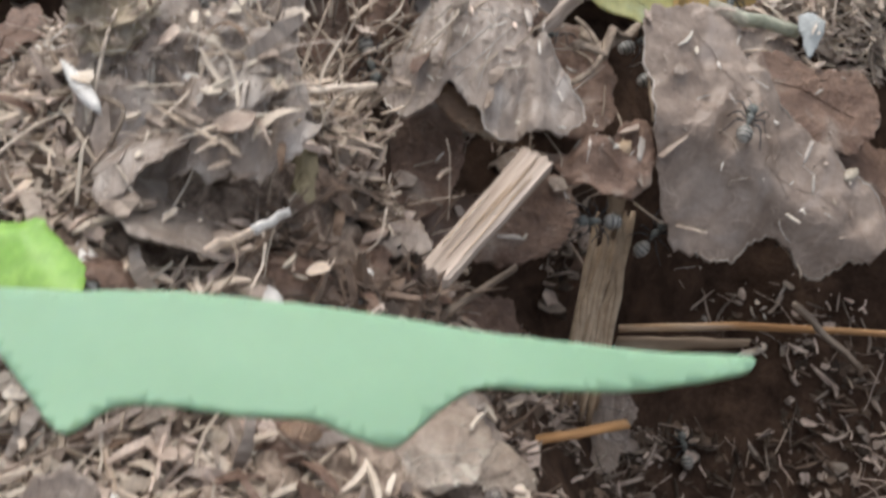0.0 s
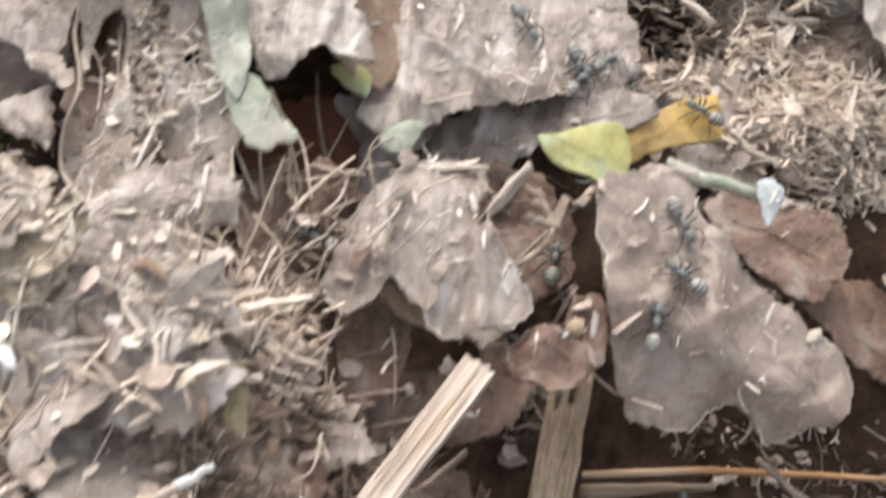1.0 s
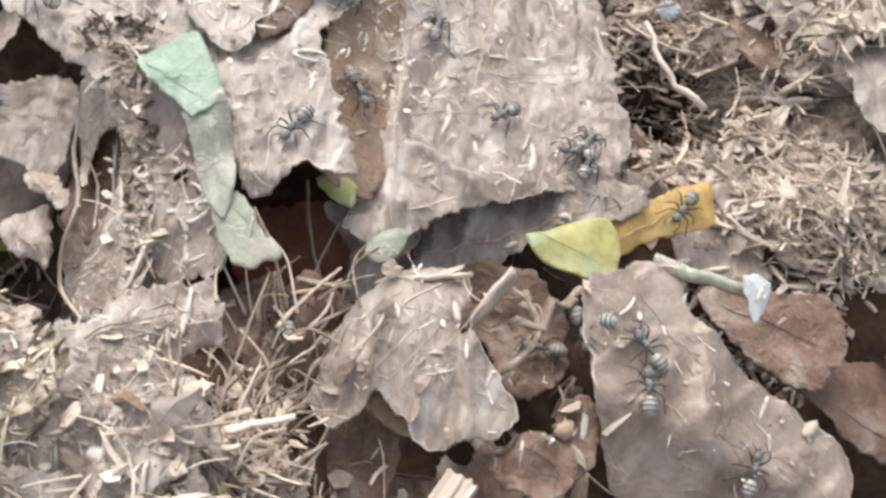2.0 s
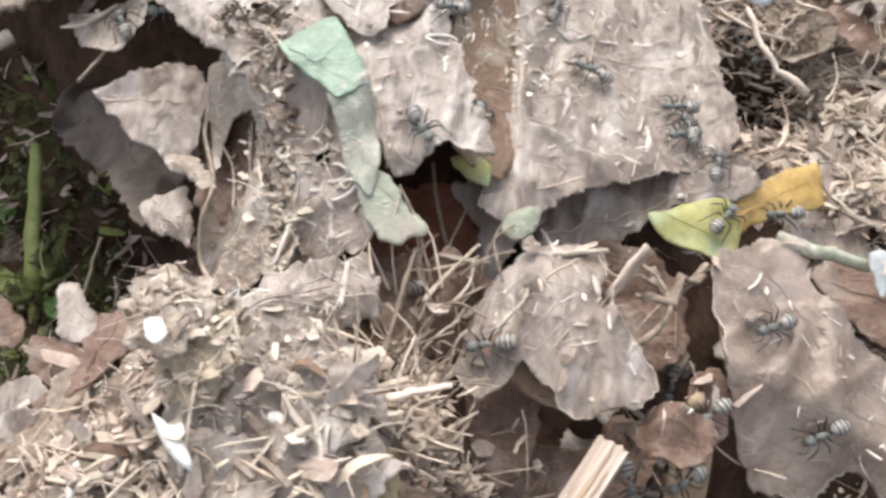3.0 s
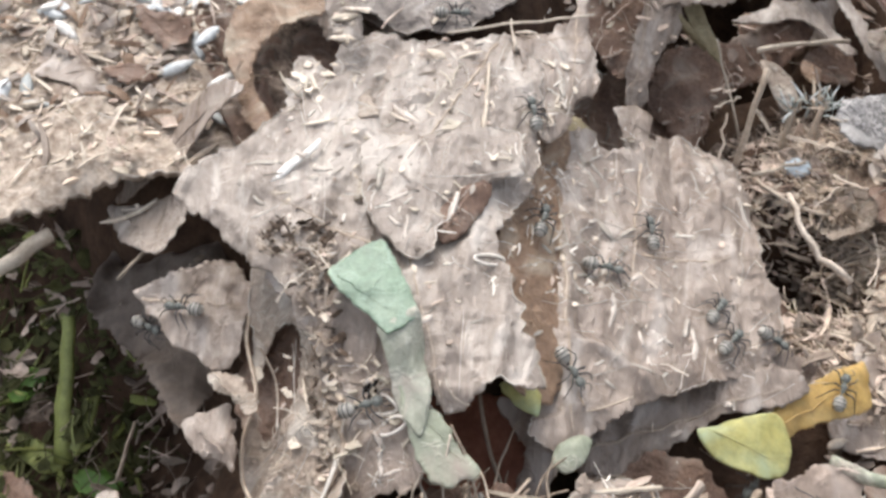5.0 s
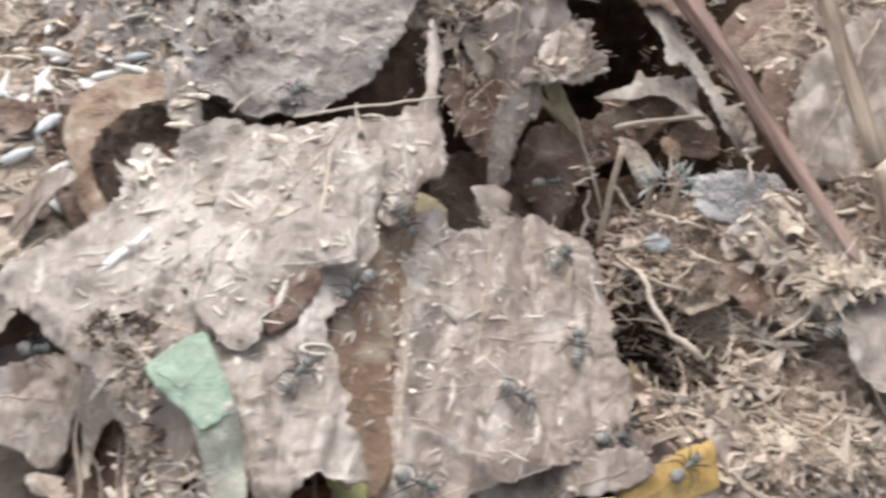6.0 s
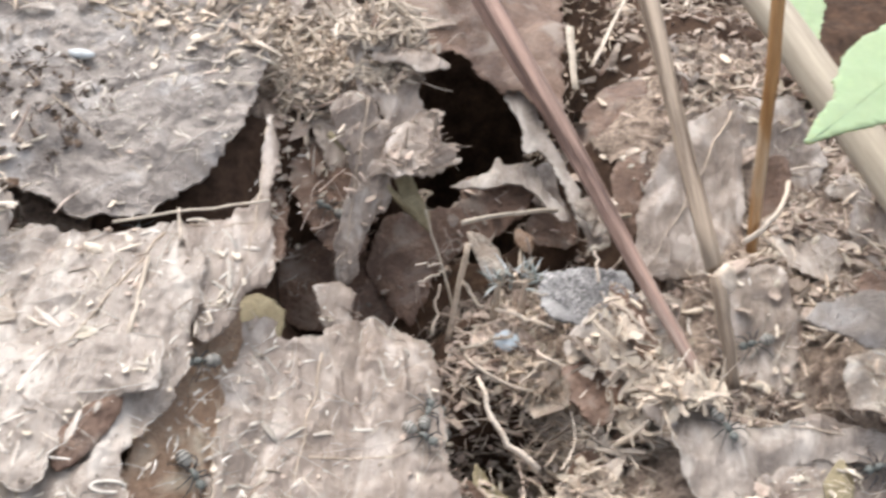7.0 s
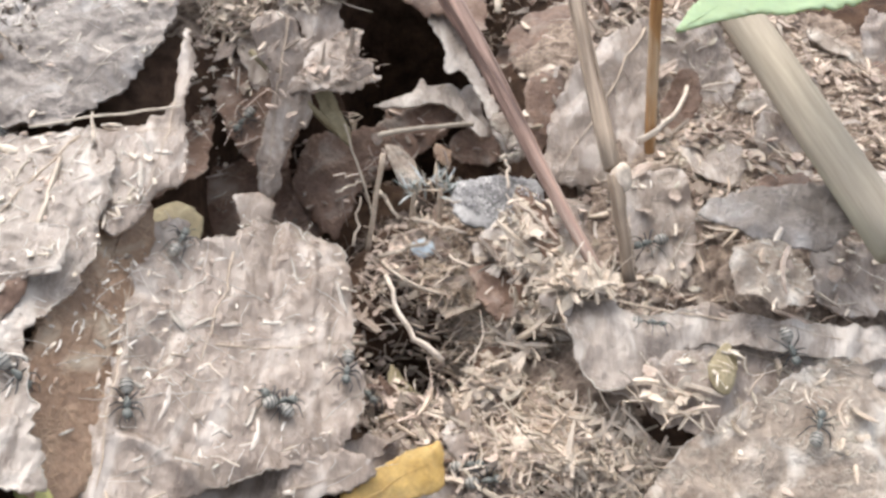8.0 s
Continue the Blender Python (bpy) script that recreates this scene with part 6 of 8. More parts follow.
straw("straw_stalk", "thin pale straw at the tuft in the litter", "straw_pale", (0.0795, 0.3243, 0.0160), (0.0722, 0.3370, 0.0340), 0.5, 0.35, kink=0.0015, ridge=0.2, seed=176)
straw("straw_stalk", "thin pale straw at the tuft in the litter", "straw_pale", (0.0751, 0.3188, 0.0120), (0.0764, 0.3275, 0.0200), 0.4, 0.27999999999999997, kink=0.0015, ridge=0.2, seed=177)
straw("straw_stalk", "thin pale straw at the tuft in the litter", "straw_pale", (0.0804, 0.3228, 0.0260), (0.0856, 0.3180, 0.0220), 0.5, 0.35, kink=0.0015, ridge=0.2, seed=178)
straw("straw_stalk", "thin pale straw at the tuft in the litter", "straw_pale", (0.0882, 0.3181, 0.0220), (0.1000, 0.3089, 0.0260), 0.45, 0.315, kink=0.0015, ridge=0.2, seed=179)
straw("straw_stalk", "thin pale straw at the tuft in the litter", "straw_pale", (0.0950, 0.3152, 0.0300), (0.0987, 0.3145, 0.0300), 0.4, 0.27999999999999997, kink=0.0015, ridge=0.2, seed=180)
straw("straw_stalk", "thin pale straw at the tuft in the litter", "straw_pale", (0.0808, 0.3112, 0.0160), (0.0920, 0.3121, 0.0200), 0.55, 0.385, kink=0.0015, ridge=0.2, seed=181)
straw("straw_stalk", "thin pale straw at the tuft in the litter", "straw_pale", (0.0965, 0.3058, 0.0220), (0.1039, 0.2962, 0.0260), 0.5, 0.35, kink=0.0015, ridge=0.2, seed=182)
straw("straw_stalk", "thin pale straw at the tuft in the litter", "straw_pale", (0.1088, 0.3243, 0.0360), (0.1089, 0.3151, 0.0340), 0.45, 0.315, kink=0.0015, ridge=0.2, seed=183)
straw("straw_stalk", "thin pale straw at the tuft in the litter", "straw_pale", (0.1073, 0.3220, 0.0370), (0.1116, 0.3229, 0.0380), 0.6, 0.42, kink=0.0015, ridge=0.2, seed=184)
straw("straw_stalk", "thin pale straw at the tuft in the litter", "straw_pale", (0.0979, 0.3044, 0.0200), (0.0931, 0.3013, 0.0160), 0.5, 0.35, kink=0.0015, ridge=0.2, seed=185)
straw("straw_stalk", "thin pale straw at the tuft in the litter", "straw_pale", (0.0796, 0.3206, 0.0140), (0.0835, 0.3118, 0.0120), 0.4, 0.27999999999999997, kink=0.0015, ridge=0.2, seed=186)
leaf("dry_leaf", "orange-brown torn leaf lip curling round an opening", "leaf_tan", (-0.0212, 0.2951, 0.0519), (-0.1, 0.2),
     [(-9.4, 2.8), (-8.0, 11.2), (-1.3, 16.7), (7.6, 19.3), (9.4, 14.5), (4.2, 10.0), (-2.0, 4.1), (-3.0, -1.8), (-1.2, -8.5), (3.5, -15.9), (1.0, -19.3), (-2.2, -14.6), (-6.1, -5.9)], wrinkle=0.7, jag=0.4, creases=3, clean=True, ribs=[((-8.0, 4.0), (-3.0, -12.0), 0.2)], seed=187)
leaf("dry_leaf", "pale torn film corner standing up beside an opening", "leaf_grey", (-0.0074, 0.3001, 0.0609), (0.0, 0.3),
     [(-3.8, 0.6), (-3.3, 8.7), (-0.6, 5.5), (2.7, -0.3), (3.8, -5.4), (1.6, -8.7), (-0.1, -7.5)], wrinkle=0.8, jag=0.5, creases=3, seed=203)
leaf("dry_leaf", "brown crumpled leaf under twigs below a cavity", "leaf_brown", (0.0257, 0.2076, 0.0293), (0.0, 0.3),
     [(-10.6, 4.6), (-5.2, 7.2), (2.8, 6.7), (10.6, 3.6), (7.5, -3.5), (0.5, -7.2), (-7.0, -6.9)], wrinkle=1.8, jag=0.8, creases=5, seed=205)
leaf("dry_leaf", "pale crumpled film skirting a lump of litter", "leaf", (0.0079, 0.1712, 0.0425), (0.0, 0.7),
     [(-13.9, 1.6), (-5.9, 4.0), (3.2, 3.8), (10.9, 5.1), (13.9, 2.6), (13.1, -1.3), (9.6, -3.8), (3.3, -4.9), (-4.4, -5.1), (-11.7, -3.6)], wrinkle=1.8, jag=1.0, creases=7, seed=206)
leaf("dry_leaf", "brown inner wall of a torn opening", "leaf_brown", (-0.0192, 0.3021, 0.0400), (-0.2, 0.2),
     [(-10.6, 8.0), (6.2, 19.5), (10.6, 3.4), (2.3, -1.9), (-0.4, -19.5), (-5.9, -18.2)], wrinkle=0.8, jag=0.4, clean=True, creases=3, seed=188)
leaf("split_husk", "split bluish-white husk pointing along the sheet", "white", (-0.0111, 0.2643, 0.0545), (0, 0.1),
     [(-4.3, -4.4), (-1.6, -0.6), (0.9, 1.6), (3.5, 5.1), (3.2, 2.4), (0.3, -0.7), (-2.1, -3.4)], wrinkle=0.4, jag=0.2, category='husk', seed=189)
straw("root_strand", "thin pinkish-brown strand hanging from the torn sheet", "bark", (0.0380, 0.2295, 0.0260), (0.0309, 0.2349, 0.0320), 0.5, 0.3, kink=0.003, bend=0.8, category='root strand', ridge=0.2, seed=195)
straw("root_strand", "thin pinkish-brown strand hanging from the torn sheet", "bark", (0.0326, 0.2389, 0.0330), (0.0378, 0.2337, 0.0280), 0.5, 0.3, kink=0.003, bend=0.8, category='root strand', ridge=0.2, seed=197)


def strand(name, label, mat, points, r, r1, category, seed=0, flat=0.8):
    """A thin winding strand through points (metres); r at its start, r1 at its end (mm)."""
    p, fine = [Vector(q) for q in points], []
    for i in range(len(p) - 1):
        a, b, c, d = p[max(i - 1, 0)], p[i], p[i + 1], p[min(i + 2, len(p) - 1)]
        for k in range(6):
            t = k / 6
            fine.append(0.5 * (2 * b + (c - a) * t + (2 * a - 5 * b + 4 * c - d) * t * t + (3 * b - a - 3 * c + d) * t ** 3))
    fine.append(p[-1])
    mid, m = p[len(p) // 2], len(fine) - 1
    v, f = tube([q - mid for q in fine], [(r + (r1 - r) * i / m) / 1000 * (1 + 0.35 * nz(i * 0.6, seed * 3.7)) for i in range(m + 1)], 7, flat, 0.35, seed)
    ob = mesh_object(name, v, f, mat)
    ob.location = mid
    return tagged(ob, label, category)


strand("leaf_strand", "pale ropy torn rim of a brown leaf film", "vein", [(-0.0171, 0.2543, 0.0355), (-0.0185, 0.2448, 0.031), (-0.0149, 0.2335, 0.0296), (-0.0161, 0.2261, 0.0262), (-0.0144, 0.2184, 0.0252), (-0.0091, 0.2115, 0.027), (-0.0049, 0.207, 0.029)], 0.4, 0.3, "leaf strand", 1)
strand("leaf_strand", "cream fibre crossing a torn hollow", "leaf_pale", [(-0.0155, 0.2415, 0.0315), (-0.0115, 0.2345, 0.0318), (-0.0098, 0.2255, 0.0312)], 0.22, 0.18, "leaf strand", 4)
strand("leaf_strand", "dark fibrous ridge along a leaf film", "stem_brown", [(-0.0113, 0.2493, 0.0381), (-0.005, 0.2377, 0.0394), (-0.0014, 0.2265, 0.0386), (0.0021, 0.219, 0.0389), (0.0014, 0.2145, 0.0367), (-0.0001, 0.2116, 0.0345)], 0.4, 0.3, "leaf strand", 5)
strand("leaf_strand", "white silk-bound strand below the husks", "silk", [(0.0016, 0.2172, 0.0375), (0.0008, 0.2145, 0.0365), (-0.0004, 0.2115, 0.0345)], 0.6, 0.35, "leaf strand", 6)
strand("twig", "pale brown root bent through the gap", "stem_brown", [(0.0528, 0.2038, 0.028), (0.0579, 0.2074, 0.029), (0.0605, 0.212, 0.029), (0.0605, 0.2154, 0.029), (0.0631, 0.2163, 0.029), (0.0672, 0.2218, 0.029)], 0.5, 0.6, "twig", 7)
strand("twig", "short fork of a pale brown root", "stem_brown", [(0.0605, 0.2150, 0.029), (0.0588, 0.2176, 0.030), (0.0565, 0.2190, 0.031)], 0.45, 0.25, "twig", 8)
strand("twig", "pale brown twig propped at the red cavity", "straw", [(0.0228, 0.2050, 0.036), (0.0262, 0.2104, 0.0365), (0.0305, 0.2168, 0.036)], 0.38, 0.25, "twig", 9)


def twig_tangle(seed, count, x, y, rx, ry):
    """Thin upright twigs tangled together, each a thing."""
    rng = random.Random(seed)
    for n in range(count):
        a = Vector((rng.gauss(x, rx), rng.gauss(y, ry), 0))
        a.z = surface(a.x, a.y) + rng.uniform(0.0, 0.003)
        way, size = rng.gauss(1.35, 0.8), rng.uniform(0.004, 0.013)
        b = a + Vector((math.cos(way) * size, math.sin(way) * size, 0))
        b.z = max(a.z + rng.uniform(-0.002, 0.005), surface(b.x, b.y) + 0.0006)
        mid = a.lerp(b, 0.5) + Vector((rng.gauss(0, 0.0012), rng.gauss(0, 0.0008), rng.uniform(0, 0.002)))
        mat = rng.choice(("stem_brown", "stem_brown", "stem_brown", "straw", "straw_pale"))
        hue = {"stem_brown": "brown", "straw": "tan", "bark": "light brown", "straw_pale": "pale"}[mat]
        ob = strand("twig", "thin %s twig tangled beside a lump of litter" % hue, mat, [a, mid, b], rng.uniform(0.14, 0.32), rng.uniform(0.10, 0.2), "twig", seed + n)
        tagged(ob, group="tangled twigs")



# ---- litter ----
# Loose bits: each maker returns vertices (mm, lying along x) and faces.


def splinter(rng, length, width):
    n, bend = 4, rng.uniform(-0.12, 0.12) * length
    w = [width * v for v in (rng.uniform(0.3, 0.9), 1.0, rng.uniform(0.8, 1.1), rng.uniform(0.15, 0.8))]
    v, f = [], []
    for i in range(n):
        x = length * (i / (n - 1) - 0.5)
        y = bend * (1 - (2 * i / (n - 1) - 1) ** 2)
        h = w[i] * 0.32
        v += [(x, y - w[i] / 2, -h), (x, y + w[i] / 2, -h), (x, y + w[i] * 0.36, h), (x, y - w[i] * 0.36, h)]
    for i in range(n - 1):
        for s in range(4):
            u = (s + 1) % 4
            f.append((4 * i + s, 4 * i + u, 4 * i + 4 + u, 4 * i + 4 + s))
    f += [(3, 2, 1, 0), (4 * n - 4, 4 * n - 3, 4 * n - 2, 4 * n - 1)]
    return v, f


def fibre(rng, length, width):
    n, turn, lift = 6, rng.uniform(-1.6, 1.6), rng.uniform(-0.5, 0.7)
    v, f, x, y, z, a = [], [], 0.0, 0.0, 0.0, 0.0
    step = length / (n - 1)
    for i in range(n):
        r = width / 2 * (1 - 0.5 * i / n)
        for s in range(3):
            b = 2.0944 * s
            v.append((x - length * 0.4 - math.sin(a) * r * math.cos(b), y + math.cos(a) * r * math.cos(b), z + r * math.sin(b)))
        a += turn / (n - 1) + rng.uniform(-0.15, 0.15)
        x += math.cos(a) * step
        y += math.sin(a) * step
        z += lift * step * math.sin(math.pi * i / n) * (1 if i < n / 2 else -1) * 0.6
    for i in range(n - 1):
        for s in range(3):
            u = (s + 1) % 3
            f.append((3 * i + s, 3 * i + u, 3 * i + 3 + u, 3 * i + 3 + s))
    f += [(2, 1, 0), (3 * n - 3, 3 * n - 2, 3 * n - 1)]
    return v, f


def flake(rng, length, width):
    k, curl = rng.randint(6, 9), rng.uniform(-0.5, 0.8)
    rim = []
    for i in range(k):
        a = 2 * math.pi * (i + rng.uniform(-0.3, 0.3)) / k
        r = rng.uniform(0.6, 1.05)
        x, y = math.cos(a) * r * length / 2, math.sin(a) * r * width / 2
        rim.append((x, y, curl * y * y / width + rng.uniform(-0.06, 0.06) * width + rng.uniform(-0.15, 0.15) * x * 0.5))
    v = [(0, 0, 0.05 * width)] + rim
    th = 0.03 * width + 0.12
    v += [(x * 0.97, y * 0.97, z - th) for x, y, z in v]
    f = []
    for i in range(k):
        a, b = 1 + i, 1 + (i + 1) % k
        f += [(0, a, b), (k + 1, k + 1 + b, k + 1 + a), (a, k + 1 + a, k + 1 + b, b)]
    return v, f


def husk(rng, length, width):
    n, k = 6, 7
    v, f = [(-length / 2, 0, 0)], []
    for i in range(1, n):
        t = i / n
        r = width / 2 * math.sin(math.pi * t ** 0.85) ** 0.8
        for s in range(k):
            a = 2 * math.pi * s / k
            v.append((length * (t - 0.5), r * math.cos(a) * (1 + 0.12 * math.cos(3 * a)), r * 0.75 * math.sin(a)))
    v.append((length / 2, rng.uniform(-0.15, 0.15) * width, 0))
    for s in range(k):
        u = (s + 1) % k
        f.append((0, 1 + u, 1 + s))
        for i in range(n - 2):
            f.append((1 + i * k + s, 1 + i * k + u, 1 + (i + 1) * k + u, 1 + (i + 1) * k + s))
        f.append((len(v) - 1, 1 + (n - 2) * k + s, 1 + (n - 2) * k + u))
    return v, f


def crumb(rng, length, width):
    t = (1 + 5 ** 0.5) / 2
    v = [(-1, t, 0), (1, t, 0), (-1, -t, 0), (1, -t, 0), (0, -1, t), (0, 1, t), (0, -1, -t), (0, 1, -t), (t, 0, -1), (t, 0, 1), (-t, 0, -1), (-t, 0, 1)]
    f = [(0, 11, 5), (0, 5, 1), (0, 1, 7), (0, 7, 10), (0, 10, 11), (1, 5, 9), (5, 11, 4), (11, 10, 2), (10, 7, 6), (7, 1, 8), (3, 9, 4), (3, 4, 2), (3, 2, 6), (3, 6, 8), (3, 8, 9), (4, 9, 5), (2, 4, 11), (6, 2, 10), (8, 6, 7), (9, 8, 1)]
    return [(x * length / 3.8 * rng.uniform(0.6, 1.15), y * width / 3.8 * rng.uniform(0.6, 1.15), z * width / 4.4 * rng.uniform(0.5, 1.1)) for x, y, z in v], f


def curl(rng, length, width):
    """A thin strip of bark or leaf, rolled and twisted as it dried."""
    n, turn, twist = 9, rng.uniform(0.2, 1.7), rng.uniform(-1.8, 1.8)
    v, f, x, z, a = [], [], 0.0, 0.0, turn / 2
    step = length / (n - 1)
    for i in range(n):
        w = width / 2 * (0.35 + 0.65 * math.sin(math.pi * (i + 0.8) / (n + 0.6))) * rng.uniform(0.8, 1.15)
        b = twist * (i / (n - 1) - 0.5)
        off = 0.25 * width * rng.uniform(-1, 1)
        for s, t in ((-1, -1), (1, -1), (1, 1), (-1, 1)):
            q = s * w + off * 0.3
            v.append((x + q * math.sin(b) * 0.4 + t * 0.09 * math.sin(a), q * math.cos(b), z + q * math.sin(b) * 0.8 + t * 0.09 * math.cos(a)))
        x += math.cos(a) * step
        z += math.sin(a) * step
        a -= turn / (n - 1)
    cx = x / 2
    v = [(p[0] - cx, p[1], p[2]) for p in v]
    for i in range(n - 1):
        for s in range(4):
            u = (s + 1) % 4
            f.append((4 * i + s, 4 * i + u, 4 * i + 4 + u, 4 * i + 4 + s))
    f += [(3, 2, 1, 0), (4 * n - 4, 4 * n - 3, 4 * n - 2, 4 * n - 1)]
    return v, f


MAKE = {"curl": curl, "splinter": splinter, "fibre": fibre, "flake": flake, "husk": husk, "crumb": crumb}
SIZE = {"curl": ((5, 15), (0.9, 3.2)), "splinter": ((2.5, 9), (0.35, 1.1)), "fibre": ((4, 14), (0.2, 0.5)), "flake": ((1.6, 6), (1.2, 4)), "husk": ((5, 7.5), (1.5, 2.4)), "crumb": ((0.5, 1.8), (0.4, 1.3))}


def covered(x, y):
    return any(s.top(x, y) is not None for s in SHEETS)


def bare(x, y):
    """Whether the topmost leaf at a place is a clean one, with nothing lying on it."""
    best = max(((t, s.clean) for s in SHEETS if (t := s.top(x, y)) is not None), default=(0, False))
    return best[1]


def bit(rng, kind, grow, x, y, lift, tilt, heading=None, roof=9.0):
    (l0, l1), (w0, w1) = SIZE[kind]
    q = rng.random() ** 1.6
    v, f = MAKE[kind](rng, (l0 + (l1 - l0) * q) * grow, (w0 + (w1 - w0) * rng.random()) * min(1.25, grow))
    turn = Euler((rng.gauss(0, tilt), rng.gauss(0, tilt), heading if heading is not None else rng.uniform(0, 6.283))).to_matrix()
    low = min((turn @ Vector(p)).z for p in v)
    base = Vector((x, y, surface(x, y, roof) + lift - 0.45 * low / 1000))
    return v, f, turn, base


PALE = ("straw", "straw_pale", "chip", "husk", "crust", "leaf_pale", "white")


def damp_shade(x, y):
    """The heap's wet bank by the bare soil, its shade put into darker litter."""
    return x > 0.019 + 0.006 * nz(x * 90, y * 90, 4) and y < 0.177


def stuff(name, label, mat, seed, spots, mix, grow=1.0, tilt=0.25, lift=0.0, bunch=0.5, on_leaves=0.0, below=9.0):
    """One felted mass of loose bits. spots: (x, y, rx, ry, count). mix: shares of each kind of bit. bunch: how much they lie in clumps."""
    rng, kinds, shares = random.Random(seed), list(mix), list(mix.values())
    verts, faces = [], []
    for cx, cy, rx, ry, count in spots:
        done = 0
        while done < count:
            a, r = rng.uniform(0, 6.283), math.sqrt(rng.random())
            x, y = cx + rx * r * math.cos(a), cy + ry * r * math.sin(a)
            if nz(x * 140, y * 140, seed) * 0.5 + 0.5 < rng.random() * bunch:
                done += 0.25
                continue
            if (in_cleft(x, y) and rng.random() < 0.85) or (mat in PALE and damp_shade(x, y) and rng.random() < 0.8):
                done += 0.25
                continue
            if (below < 9 and surface(x, y, below) > below) or (below == 9 and mat != "grit" and bare(x, y)) or (on_leaves < 1 and below == 9 and rng.random() > on_leaves and covered(x, y)):
                done += 0.25
                continue
            v, f, turn, base = bit(rng, rng.choices(kinds, shares)[0], grow, x, y, lift, tilt, roof=below)
            k = len(verts)
            verts += [base + turn @ Vector(p) / 1000 for p in v]
            faces += [tuple(k + i for i in q) for q in f]
            done += 1
    ob = mesh_object(name, verts, faces, mat, smooth=False)
    return tagged(ob, label, "litter", kind="stuff")


def loose(name, label, category, group, mat, kind, seed, spots, grow=1.0, tilt=0.2, lift=0.0002, heading=None, off=0.0):
    """Single loose pieces, each a thing; eight shapes are shared among them."""
    rng = random.Random(seed)
    shapes = []
    for n in range(8):
        v, f, _, _ = bit(random.Random(seed * 31 + n), kind, grow, 0, 0, 0, 0)
        me = bpy.data.meshes.new(name)
        me.from_pydata([tuple(c / 1000 for c in p) for p in v], [], f)
        me.materials.append(M[mat])
        if kind in ("husk", "fibre"):
            me.shade_smooth()
        shapes.append((me, v))
    for cx, cy, rx, ry, count in spots:
        for _ in range(count):
            a, r = rng.uniform(0, 6.283), math.sqrt(rng.random())
            x, y = cx + rx * r * math.cos(a), cy + ry * r * math.sin(a)
            me, v = rng.choice(shapes)
            if (in_cleft(x, y) and rng.random() < 0.85) or (mat in PALE and damp_shade(x, y) and rng.random() < 0.75) or bare(x, y) or (off and rng.random() < off and covered(x, y)):
                continue
            turn = Euler((rng.gauss(0, tilt), rng.gauss(0, tilt), rng.uniform(0, 6.283) if heading is None else heading + rng.gauss(0, 0.3))).to_matrix()
            low = min((turn @ Vector(p)).z for p in v) / 1000
            ob = new(name, me)
            ob.matrix_basis = Matrix.Translation((x, y, surface(x, y) + lift - 0.4 * low)) @ turn.to_4x4()
            tagged(ob, label, category, group)

def scraps(seed, spots, bare_only=False):
    """Torn leaf scraps, each of its own shape, strewn over the litter."""
    rng = random.Random(seed)
    for cx, cy, rx, ry, count in spots:
        for _ in range(count):
            a, r = rng.uniform(0, 6.283), math.sqrt(rng.random())
            x, y = cx + rx * r * math.cos(a), cy + ry * r * math.sin(a)
            if in_cleft(x, y) or math.hypot(x - 0.096, y - 0.355) < 0.014 or (bare_only and covered(x, y)):
                continue
            size, long, turn, k = rng.uniform(3, 8), rng.uniform(1.0, 2.0), rng.uniform(0, 3.14), rng.randint(6, 9)
            pts = []
            for i in range(k):
                b = 2 * math.pi * i / k
                q = Vector((math.cos(b) * size * long, math.sin(b) * size)) * rng.uniform(0.6, 1.1)
                q.rotate(Matrix.Rotation(turn, 2))
                pts.append((q.x, q.y))
            g = (rng.gauss(0, 0.35), rng.gauss(0.1, 0.35))
            mat = rng.choice(("leaf", "leaf", "leaf_brown", "leaf_grey", "leaf_pale", "leaf_brown"))
            hue = {"leaf": "brown", "leaf_brown": "dark brown", "leaf_grey": "grey-brown", "leaf_pale": "pale"}[mat]
            leaf("leaf_scrap", "torn curled %s scrap of dry leaf on the litter" % hue, mat, (x, y, surface(x, y) + 0.0012), g, pts, jag=0.7, wrinkle=1.3,
                 seed=seed * 1000 + rng.randint(0, 999), category="leaf scrap", group="torn leaf scraps", dome=rng.uniform(-2, 4), lie=rng.random() < 0.5)


scraps(21, [(0.008, 0.15, 0.05, 0.035, 18), (0.108, 0.275, 0.018, 0.03, 10), (0.185, 0.36, 0.04, 0.06, 22), (-0.06, 0.31, 0.05, 0.035, 12),
            (0.045, 0.385, 0.035, 0.025, 10), (-0.045, 0.19, 0.025, 0.015, 8), (0.0, 0.43, 0.1, 0.04, 16), (0.08, 0.35, 0.03, 0.02, 2)])

scraps(22, [(0.042, 0.224, 0.022, 0.012, 26), (0.058, 0.198, 0.022, 0.02, 22), (0.03, 0.205, 0.01, 0.012, 8), (0.085, 0.236, 0.012, 0.006, 6)], True)

twig_tangle(300, 34, 0.0215, 0.196, 0.0045, 0.008)
twig_tangle(400, 14, 0.028, 0.186, 0.006, 0.006)
twig_tangle(500, 14, 0.004, 0.166, 0.012, 0.006)
twig_tangle(600, 22, 0.027, 0.205, 0.006, 0.005)

